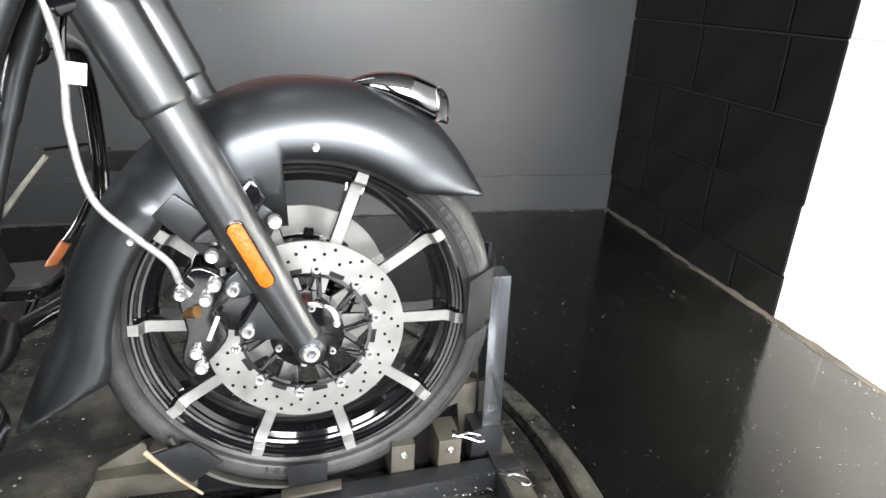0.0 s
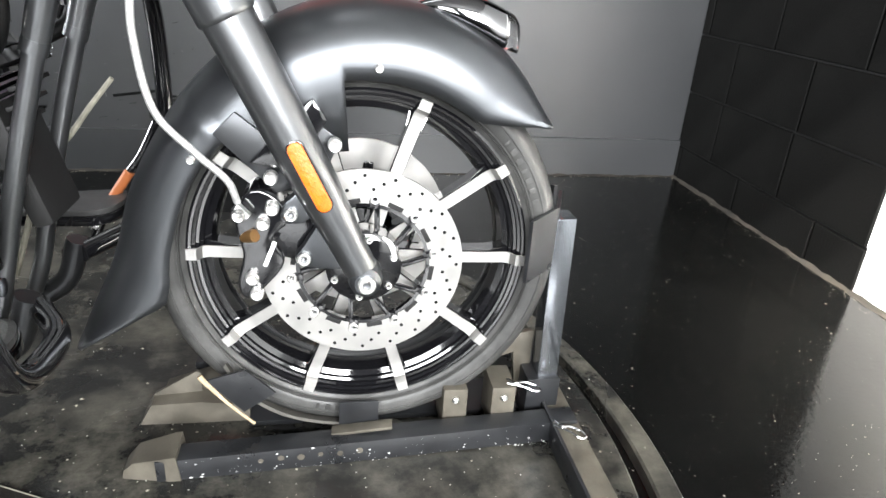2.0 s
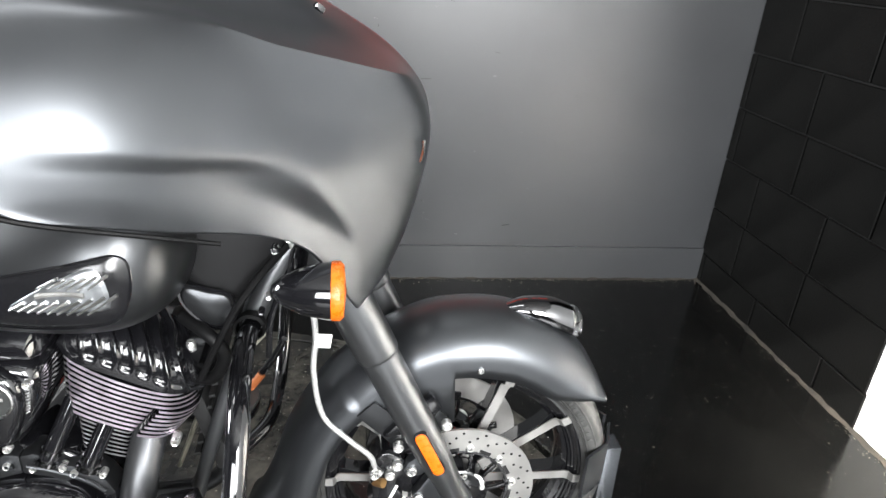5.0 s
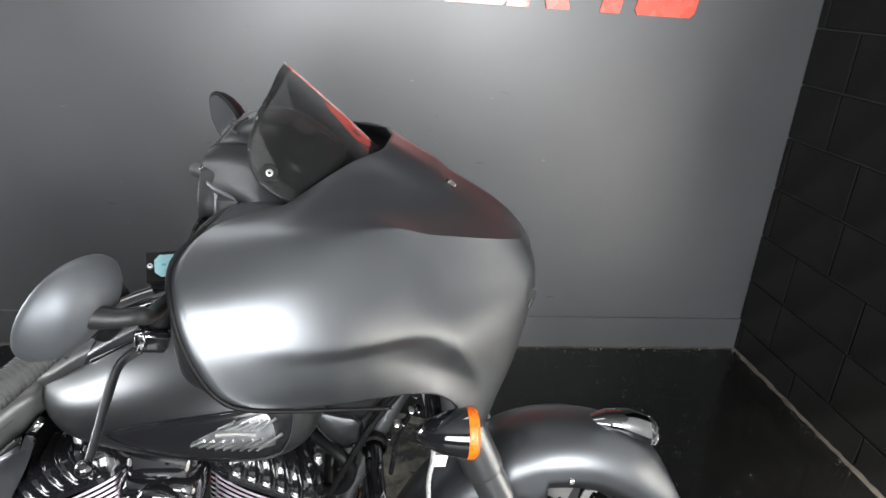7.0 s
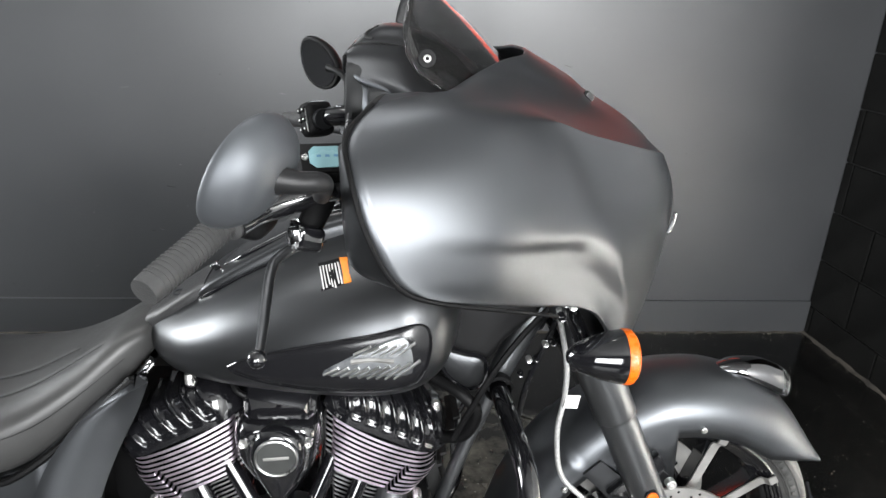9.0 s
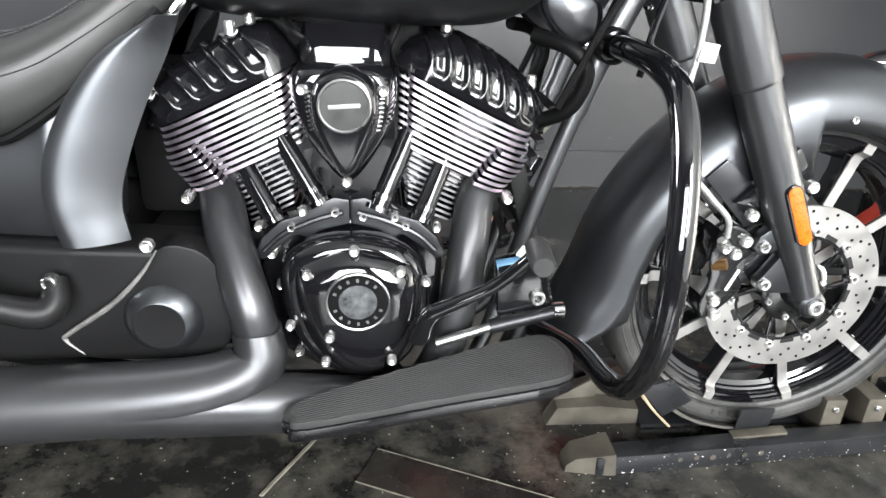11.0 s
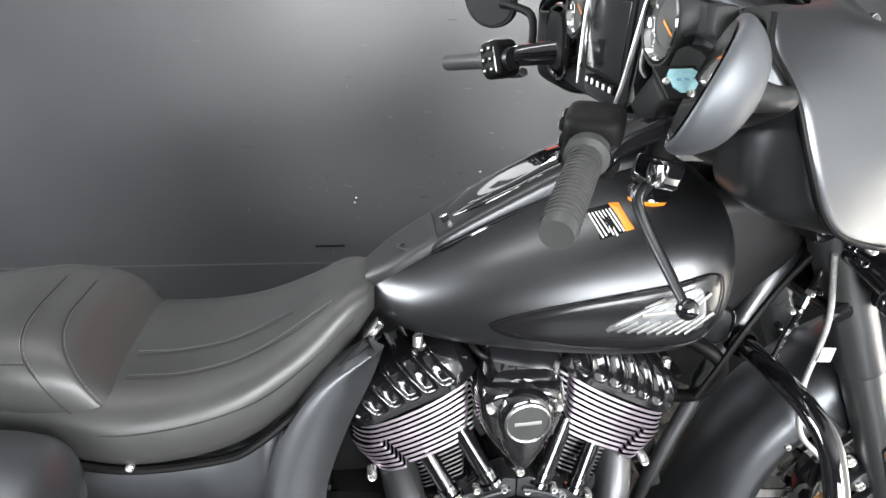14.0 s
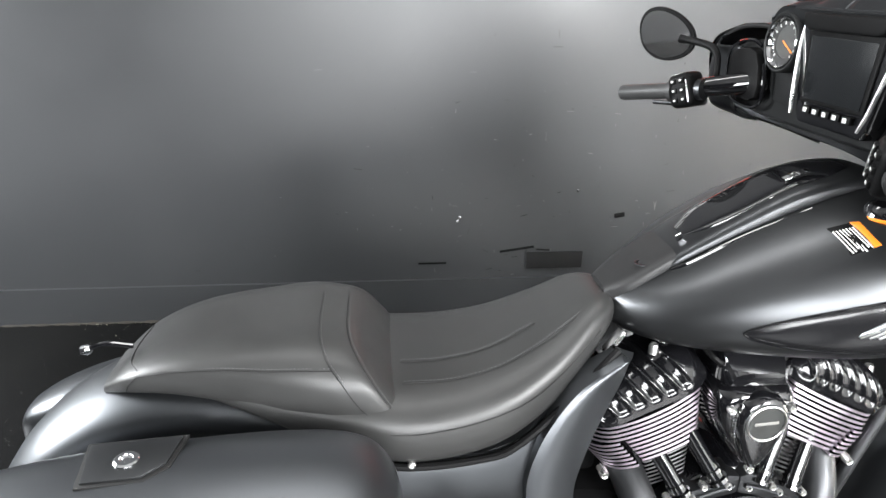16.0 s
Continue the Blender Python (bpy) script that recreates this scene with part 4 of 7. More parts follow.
def domed(outline, y0, y1, flat=0.35, steps=9, side=0.0, bm=None):
    """A cast cover over an outline: a short upright side, then a round shoulder and a nearly flat face."""
    cx = (min(p[0] for p in outline) + max(p[0] for p in outline)) / 2
    cz = sum(p[1] for p in outline) / len(outline)
    rings = [[(x, y0, z) for x, z in outline]]
    for k in range(steps + 1):
        t = math.pi / 2 * k / steps
        q = flat + (1 - flat) * math.cos(t)
        y = y0 + (y1 - y0) * (side + (1 - side) * math.sin(t))
        rings.append([(cx + (x - cx) * q, y, cz + (z - cz) * q) for x, z in outline])
    rings.append([(cx + (x - cx) * 0.02, y1 + (y1 - y0) * 0.03, cz + (z - cz) * 0.02) for x, z in outline])
    return loft(rings, caps=True, bm=bm)


def engine():
    case = [(-0.865, 0.41), (-0.845, 0.47), (-0.79, 0.51), (-0.733, 0.525), (-0.675, 0.51), (-0.62, 0.47), (-0.60, 0.42), (-0.60, 0.35), (-0.63, 0.27), (-0.70, 0.23), (-0.78, 0.23), (-0.845, 0.27)]
    eng = part("crankcase", prism(case, -0.14, 0.16, 0.012, 3), M_GLOSS, bike, "gloss black V-twin crankcase")
    for s in (-1, 1):
        cylinder(s)
        # cast tappet block arched under each cylinder, stepped along its upper edge
        arch = [(VX + s * u, w) for u, w in ((0.000, 0.520), (0.020, 0.523), (0.052, 0.512), (0.060, 0.500), (0.095, 0.489), (0.122, 0.464), (0.136, 0.436), (0.122, 0.428), (0.104, 0.446), (0.074, 0.468), (0.060, 0.462), (0.040, 0.474), (0.000, 0.484))]
        block = part("tappet_block", prism(arch if s < 0 else arch[::-1], -0.160, -0.11, 0.005, 2), M_SATIN_DARK, eng)
        part("block_rib", tube([(VX + s * 0.010, -0.162, 0.502), (VX + s * 0.050, -0.162, 0.490), (VX + s * 0.092, -0.162, 0.470), (VX + s * 0.120, -0.162, 0.444)], 0.004, 8), M_SATIN_DARK, block)
    flange = smooth_outline([(-0.832, 0.425), (-0.80, 0.462), (-0.733, 0.478), (-0.665, 0.464), (-0.628, 0.425), (-0.622, 0.345), (-0.655, 0.27), (-0.72, 0.245), (-0.785, 0.27), (-0.825, 0.345)], 4)
    part("cover_flange", domed(flange, -0.13, -0.198, 0.80, 6, 0.5), M_GLOSS, eng)
    shield = smooth_outline([(-0.812, 0.425), (-0.783, 0.450), (-0.726, 0.466), (-0.668, 0.450), (-0.636, 0.420), (-0.638, 0.345), (-0.666, 0.278), (-0.718, 0.254), (-0.768, 0.280), (-0.803, 0.345)], 4)
    cover = part("cam_cover", domed(shield, -0.176, -0.222, 0.50, 10, 0.12), M_GLOSS, bike, "gloss black cam cover with a round badge")
    c = (-0.722, -0.222, 0.395)
    part("badge_ring", lathe([(0.044, 0.0), (0.044, -0.004), (0.0425, -0.0048), (0.041, -0.004), (0.041, 0.0)], c, "y", 48), M_STEEL, cover)
    part("badge_disc", lathe([(0.041, 0.0), (0.041, -0.0026), (0, -0.0026)], c, "y", 48), M_MATT, cover)
    part("badge_centre", lathe([(0.026, 0.0), (0.026, -0.0036), (0.0, -0.0040)], c, "y", 40), M_BADGEDARK, cover, "plain silver relief badge")
    for k in range(16):
        if k not in (3, 4, 12):
            a = radians(90 - 360 * k / 16)
            part("badge_bar", box(pose(c[0] + 0.0335 * math.cos(a), c[1] - 0.003, c[2] + 0.0335 * math.sin(a)) @ Matrix.Rotation(-a, 4, "Y"), 0.0048, 0.0014, 0.0036, 0), M_BADGE, cover)
    for x, y, z in ((-0.726, -0.212, 0.466), (-0.818, -0.202, 0.347), (-0.769, -0.224, 0.300), (-0.676, -0.226, 0.302), (-0.628, -0.202, 0.415), (-0.790, -0.214, 0.432), (-0.664, -0.214, 0.436), (-0.762, -0.224, 0.340)):
        part("cover_screw", bolt((x, y, z), 0.0068, 0.006), M_ZINC, cover)
    for x, z in ((-0.845, 0.435), (-0.727, 0.494), (-0.612, 0.440), (-0.835, 0.385), (-0.815, 0.27), (-0.63, 0.30)):
        part("case_screw", bolt((x, -0.145, z), 0.0072, 0.010), M_ZINC, eng)
    # pushrod tubes with bright feet
    for s in (-1, 1):
        for p, q in ((((-0.886, 0.575), (-0.836, 0.490)), ((-0.834, 0.612), (-0.775, 0.516))) if s < 0 else (((-0.650, 0.605), (-0.693, 0.508)), ((-0.596, 0.580), (-0.634, 0.492)))):
            p, q = (p[0], -0.120, p[1]), (q[0], -0.156, q[1])
            tubep = part("pushrod_tube", tube([p, q], 0.0142, 18, smooth_path=False), M_GLOSS, eng)
            d = Vector(q) - Vector(p)
            for u, r in ((0.83, 0.0165), (0.90, 0.0152), (0.99, 0.0195)):
                m = Vector(p) + d * u
                part("pushrod_collar", tube([m, m + d.normalized() * 0.007], r, 16, smooth_path=False), M_SMOKE if r != 0.0152 else M_GLOSS, tubep)
            for off in (-0.022, 0.022):
                part("lifter_screw", bolt((q[0] + off, -0.158, q[2] - 0.012 + random.uniform(-0.004, 0.004)), 0.0062, 0.008), M_ZINC, tubep)
    # air cleaner
    heart = smooth_outline([(-0.808, 0.672), (-0.797, 0.697), (-0.772, 0.706), (-0.736, 0.704), (-0.702, 0.706), (-0.678, 0.697), (-0.668, 0.672), (-0.676, 0.622), (-0.706, 0.568), (-0.735, 0.541), (-0.764, 0.568), (-0.798, 0.622)], 4)
    air = part("air_cleaner", domed(heart, -0.085, -0.176, 0.70, 8, 0.55), M_GLOSS, bike, "gloss black teardrop air cleaner cover")
    inner = smooth_outline([(-0.780, 0.655), (-0.768, 0.688), (-0.735, 0.702), (-0.702, 0.688), (-0.690, 0.655), (-0.700, 0.610), (-0.735, 0.552), (-0.770, 0.610)], 4)
    part("air_cover", domed(inner, -0.160, -0.192, 0.72, 7, 0.3), M_GLOSS, air)
    for q in (-1, 1):
        for k in range(9):                           # knurled strip down each flank
            z = 0.668 - 0.0058 * k
            part("knurl", box(pose(-0.735 + q * (0.0462 - 0.00008 * k * k), -0.178, z, 0, 0, q * 30), 0.007, 0.006, 0.0032, 0.0012), M_CHROME, air)
    snout = [[(x, y, z) for x, y, z in ((-0.735 - w, y, 0.690), (-0.735 + w, y, 0.690), (-0.735 + w, y, zt - 0.020), (-0.735 + w * 0.86, y, zt - 0.004), (-0.735 + w * 0.6, y, zt), (-0.735 - w * 0.6, y, zt), (-0.735 - w * 0.86, y, zt - 0.004), (-0.735 - w, y, zt - 0.020))] for y, w, zt in ((-0.158, 0.040, 0.712), (-0.155, 0.048, 0.722), (-0.140, 0.056, 0.738), (-0.118, 0.060, 0.752), (-0.02, 0.060, 0.762))]
    part("intake_snout", loft(snout), M_GLOSS, air, angle=25)
    c = (-0.735, -0.192, 0.655)
    part("badge_ring", lathe([(0.034, 0.002), (0.034, -0.004), (0.032, -0.0052), (0.0305, -0.004), (0.0305, 0.0)], c, "y", 44), M_STEEL, air)
    part("badge_disc", lathe([(0.0305, 0.0), (0.0305, -0.002), (0, -0.0026)], c, "y", 44), M_GREYBADGE, air)
    part("badge_bar", box(pose(c[0], c[1] - 0.003, c[2], 0, -4), 0.040, 0.0012, 0.0055, 0.0005), M_DISC, air, "plain silver badge bar")
    for x, z in ((-0.788, 0.672), (-0.686, 0.672), (-0.735, 0.552)):
        part("cover_screw", bolt((x, -0.178, z), 0.0065, 0.006), M_ZINC, air)
    # gearbox and lower frame behind the covers
    part("gearbox", box(pose(-0.93, 0.02, 0.36), 0.20, 0.28, 0.20, 0.02), M_MATT, eng)
    for y in (-0.10, 0.10):
        part("frame_rail", tube([(-0.46, y, 0.30), (-0.50, y, 0.215), (-0.62, y, 0.185), (-1.0, y, 0.19), (-1.3, y, 0.26)], 0.018, 14), M_SATIN_DARK, bike)
    part("airbox", box(pose(-0.735, 0.02, 0.70), 0.24, 0.15, 0.12, 0.02), M_MATT, eng, "black airbox between the cylinders")
    part("battery_box", box(pose(-1.000, 0.0, 0.57), 0.10, 0.12, 0.22, 0.02), M_MATT, bike, "black battery box under the seat")
    # throttle body, cables and clutter above the V
    part("throttle_body", lathe([(0, -0.06), (0.028, -0.06), (0.03, -0.02), (0.03, 0.05), (0, 0.05)], (-0.735, 0, 0.72), "y", 20), M_MATT, bike)
    for pts in ([(-0.82, -0.10, 0.755), (-0.80, -0.13, 0.735), (-0.765, -0.12, 0.715)], [(-0.66, -0.10, 0.76), (-0.675, -0.12, 0.73), (-0.69, -0.11, 0.70)], [(-0.86, -0.08, 0.765), (-0.78, -0.12, 0.75), (-0.70, -0.11, 0.755), (-0.62, -0.08, 0.765)]):
        part("engine_cable", tube(pts, 0.005, 8), M_MATT, bike)
    part("wiring_plug", box(pose(-0.715, -0.10, 0.752), 0.018, 0.014, 0.014, 0.002), M_RED_PLUG, bike)


def exhaust():
    muf = part("exhaust", tube([(-2.05, -0.25, 0.262), (-1.95, -0.25, 0.262), (-1.4, -0.25, 0.258), (-1.15, -0.25, 0.259), (-0.98, -0.245, 0.266), (-0.90, -0.235, 0.278), (-0.862, -0.222, 0.305), (-0.862, -0.212, 0.345)], [0.053, 0.053, 0.053, 0.052, 0.049, 0.045, 0.039, 0.034], 32, 8), M_EXHAUST, bike, "matt black ceramic-coated exhaust")
    part("rear_header", tube([(-0.862, -0.212, 0.335), (-0.870, -0.207, 0.38), (-0.888, -0.180, 0.43), (-0.907, -0.140, 0.478), (-0.920, -0.090, 0.515), (-0.930, -0.050, 0.55)], 0.031, 24, 8), M_EXHAUST, muf)
    part("weld_bead", tube([(-0.8625, -0.2125, 0.344), (-0.8630, -0.2125, 0.347)], 0.0345, 28, smooth_path=False), M_EXHAUST, muf)
    part("collector", tube([(-1.05, -0.249, 0.259), (-0.93, -0.243, 0.250), (-0.84, -0.235, 0.240), (-0.76, -0.22, 0.226), (-0.68, -0.19, 0.205)], [0.050, 0.0475, 0.044, 0.040, 0.036], 28), M_EXHAUST, muf)
    part("front_header", tube([(-0.69, -0.19, 0.205), (-0.63, -0.175, 0.225), (-0.592, -0.165, 0.29), (-0.575, -0.16, 0.37), (-0.562, -0.140, 0.45), (-0.550, -0.094, 0.515), (-0.540, -0.055, 0.55)], 0.029, 24, 8), M_EXHAUST, muf)
    part("muffler_end", lathe([(0.0, 0.0), (0.034, 0.0), (0.038, -0.01), (0.053, -0.01), (0.055, 0.03)], (-2.05, -0.25, 0.262), "x", 32), M_EXHAUST, muf)
    part("muffler", tube([(-2.05, 0.25, 0.262), (-1.0, 0.25, 0.262), (-0.9, 0.22, 0.25), (-0.75, 0.15, 0.22)], [0.053, 0.053, 0.045, 0.036], 24), M_EXHAUST, bike)


def bodywork():
    # side panel under the seat and the curved blade in front of it
    top = ((-1.40, 0.625), (-1.30, 0.590), (-1.18, 0.597), (-1.13, 0.617), (-1.07, 0.668), (-0.965, 0.752), (-0.950, 0.745))
    foot = ((-1.40, 0.530), (-1.33, 0.480), (-1.102, 0.466), (-1.045, 0.480), (-1.038, 0.600), (-1.03, 0.620), (-0.985, 0.695), (-0.950, 0.738))

    def side_shell(s):
        """A softly domed shell between the seat's edge and the lower cover."""
        rings = []
        for k in range(41):
            x = -1.40 + 0.45 * k / 40
            z0, z1 = (float(np.interp(x, [p[0] for p in c], [p[1] for p in c])) for c in (foot, top))
            back = 0.040 * min(max((x + 1.105) / 0.05, 0.0), 1.0)
            front = [(x, s * (0.156 - back + 0.006 * (1 - v / 9) + 0.010 * (1 - abs(2 * v / 9 - 1) ** 2.2)), z0 + (z1 - z0) * v / 9) for v in range(10)]
            rings.append(front + [(x, s * 0.10, z1), (x, s * 0.10, z0)])
        return loft(rings)

    for s in (-1, 1):
        p = part("side_panel", side_shell(s), M_SATIN, bike, "satin black side panel")
        blade = []
        for u, (x0, x1, z) in enumerate(spline([(-0.965, -0.940, 0.752), (-1.035, -0.958, 0.705), (-1.085, -0.990, 0.640), (-1.112, -1.016, 0.575), (-1.115, -1.030, 0.52), (-1.100, -1.024, 0.468)], 5)):
            w, deep = x1 - x0, float(np.interp(z, [0.468, 0.52, 0.60, 0.68, 0.752], [0.202, 0.196, 0.182, 0.166, 0.150]))
            arc = [(x0 + w * q, s * (deep + 0.004 * math.sin(min(q * 4, 1) * 1.57) - 0.036 * max(q - 0.10, 0) ** 1.8), z) for q in (0, 0.05, 0.12, 0.22, 0.34, 0.46, 0.58, 0.70, 0.82, 0.92, 1.0)]
            blade.append(arc + [(x1 - 0.03, s * 0.10, z), (x0, s * 0.10, z)])
        part("panel_blade", loft(blade), M_SATIN, p, "lighter satin edge of the side panel")
        low = [(-1.46, 0.478), (-1.33, 0.474), (-1.10, 0.462), (-0.935, 0.458), (-0.905, 0.42), (-0.90, 0.33), (-0.93, 0.295), (-1.20, 0.285), (-1.46, 0.28)]
        c = part("lower_cover", prism(low, s * 0.190, s * 0.09, 0.012, 3), M_BLACKSATIN, bike, "satin black lower side cover")
        if s > 0:
            continue
        front = smooth_outline([(-0.985, 0.462), (-0.955, 0.468), (-0.92, 0.45), (-0.90, 0.40), (-0.90, 0.33), (-0.93, 0.300), (-1.00, 0.292), (-1.105, 0.298), (-1.122, 0.330), (-1.06, 0.375), (-1.015, 0.420)], 4)
        part("pivot_cover", prism(front, -0.198, -0.15, 0.006, 2), M_BLACKSATIN, c)
        # pale tube standing in for the highlight along the pivot cover's edge
        part("chrome_strip", tube([(-0.986, -0.198, 0.462), (-1.012, -0.199, 0.425), (-1.055, -0.199, 0.382), (-1.118, -0.198, 0.338), (-1.126, -0.197, 0.326), (-1.104, -0.197, 0.302)], [0.0015, 0.003, 0.004, 0.0035, 0.003, 0.0015], 8), M_DISC, c)
        part("pivot_cap", lathe([(0.054, 0.0), (0.052, -0.006), (0.036, -0.022), (0.034, -0.0225)], (-0.990, -0.196, 0.358), "y", 40), M_SATIN, c)
        part("cap_centre", lathe([(0.0345, -0.0222), (0.030, -0.0218), (0.0, -0.0218)], (-0.990, -0.196, 0.358), "y", 40), M_BLACKSATIN, c)
        part("cover_bolt", bolt((-0.996, -0.200, 0.470), 0.009, 0.006), M_ZINC, c)
        vent = [(-1.310, 0.345), (-1.270, 0.348), (-1.240, 0.332), (-1.257, 0.302), (-1.300, 0.298)]
        v = part("vent_trim", prism(vent, -0.200, -0.185, 0.004, 2), M_GREY_RUBBER, c, "grey finned trim piece")
        part("trim_rim", tube([(x, -0.200, z) for x, z in vent + vent[:1]], 0.002, 8, 3, smooth_path=False), M_STEEL, v)
        for k in range(3):
            part("trim_fin", tube([(-1.298 + 0.004 * k, -0.201, 0.335 - 0.012 * k), (-1.262, -0.201, 0.331 - 0.008 * k)], 0.0025, 8, smooth_path=False), M_SATIN, v)
        part("trim_screw", bolt((-1.253, -0.202, 0.330), 0.006, 0.003), M_STEEL, v)
        # passenger footrest
        arm = part("footrest_arm", tube([(-1.120, -0.200, 0.425), (-1.118, -0.215, 0.398), (-1.135, -0.228, 0.386), (-1.175, -0.240, 0.402), (-1.205, -0.248, 0.420)], [0.016, 0.019, 0.021, 0.019, 0.017], 14), M_BLACKSATIN, bike, "black folding passenger footrest")
        part("arm_bolt", bolt((-1.120, -0.214, 0.425), 0.010, 0.008), M_STEEL, arm)
        part("hinge", box(pose(-1.212, -0.255, 0.418, 0, 20, 25), 0.030, 0.022, 0.040, 0.004), M_STEEL, arm)
        a, b = Vector((-1.215, -0.262, 0.424)), Vector((-1.258, -0.355, 0.532))
        part("footrest_rubber", tube([a, a.lerp(b, 0.5), b], 0.0118, 18, smooth_path=False), M_GREY_RUBBER, arm, "grey ribbed rubber footrest")
        for k in range(14):
            q = a.lerp(b, 0.06 + 0.066 * k)
            part("rubber_rib", tube([q, q + (b - a).normalized() * 0.005], 0.0162, 16, smooth_path=False), M_GREY_RUBBER, arm)
    # seams on the seats
    R, P = RIDER, PILLION
    for ob, pts in (
        (saddle, [on_seat(R, x, z=z) for x, z in ((-0.985, 0.775), (-1.06, 0.722), (-1.12, 0.688), (-1.20, 0.668), (-1.28, 0.660), (-1.33, 0.660))]),
        (saddle, [on_seat(R, x, y) for x, y in ((-0.965, -0.03), (-1.03, -0.075), (-1.13, -0.10), (-1.22, -0.11), (-1.31, -0.11))]),
        (saddle, [on_seat(R, x, y) for x, y in ((-1.08, -0.03), (-1.16, -0.045), (-1.24, -0.05), (-1.31, -0.05))]),
        (pillion, [on_seat(P, x, z=z, p=3.4) for x, z in ((-1.308, 0.655), (-1.311, 0.69), (-1.312, 0.725))] + [on_seat(P, x, y, p=3.4) for x, y in ((-1.316, -0.135), (-1.322, -0.10), (-1.326, -0.05), (-1.326, 0.0), (-1.326, 0.06))]),
        (pillion, [on_seat(P, x, z=z, p=3.4) for x, z in ((-1.308, 0.656), (-1.335, 0.662), (-1.352, 0.695), (-1.354, 0.745))] + [on_seat(P, x, y, p=3.4) for x, y in ((-1.360, -0.14), (-1.366, -0.10), (-1.368, -0.05), (-1.368, 0.0), (-1.368, 0.06))]),
        (pillion, [on_seat(P, x, z=z, p=3.4) for x, z in ((-1.356, 0.757), (-1.43, 0.760), (-1.50, 0.758), (-1.58, 0.755), (-1.66, 0.744), (-1.715, 0.728))]),
        (pillion, [on_seat(P, x, z=z, p=3.4) for x, z in ((-1.715, 0.728), (-1.73, 0.712), (-1.738, 0.695))]),
        (pillion, [on_seat(P, x, y, p=3.4) for x, y in ((-1.715, -0.095), (-1.735, -0.06), (-1.742, 0.0), (-1.735, 0.06))]),
    ):
        part("seam", tube(pts, 0.0008, 6, 5), M_SEAM, ob)
        fine = [Vector(p) for p in spline(pts, 40)]
        thread, run, gap = bmesh.new(), 0.0, 0.0
        for p, q in zip(fine, fine[1:]):
            run += (q - p).length
            if run - gap > 0.0052:
                gap, d = run, (q - p).normalized()
                off = d.cross(Vector((0, -0.6, 0.8))).normalized() * 0.0036
                tube([p + off, p + off + d * 0.0032], 0.00055, 5, 1, bm=thread, smooth_path=False)
        tagged(part("stitching", thread, M_THREAD, ob), "grey stitches beside the seam", kind="stuff")
    part("seat_trim", tube([(-0.965, -0.125, 0.758), (-1.06, -0.150, 0.668), (-1.13, -0.168, 0.616), (-1.18, -0.172, 0.598), (-1.30, -0.174, 0.590), (-1.40, -0.170, 0.612), (-1.45, -0.155, 0.64)], 0.0065, 8), M_MATT, saddle)
    part("seat_stud", bolt((-1.298, -0.180, 0.600), 0.006, 0.004), M_ZINC, saddle)
    part("tank_lug", box(pose(-0.958, -0.085, 0.752, 0, -50, 12), 0.045, 0.018, 0.012, 0.004), M_CHROME, fuel)
    # tail light stalk behind the seat
    t = part("tail_bracket", tube([(-1.74, -0.03, 0.742), (-1.78, -0.03, 0.748), (-1.805, -0.03, 0.742)], 0.004, 8), M_GLOSS, bike)
    part("tail_lamp", lathe([(0, -0.010), (0.007, -0.009), (0.009, 0.0), (0.006, 0.006), (0, 0.008)], (-1.812, -0.03, 0.738), "x", 16), M_CHROME, bike, "small bright tail lamp")


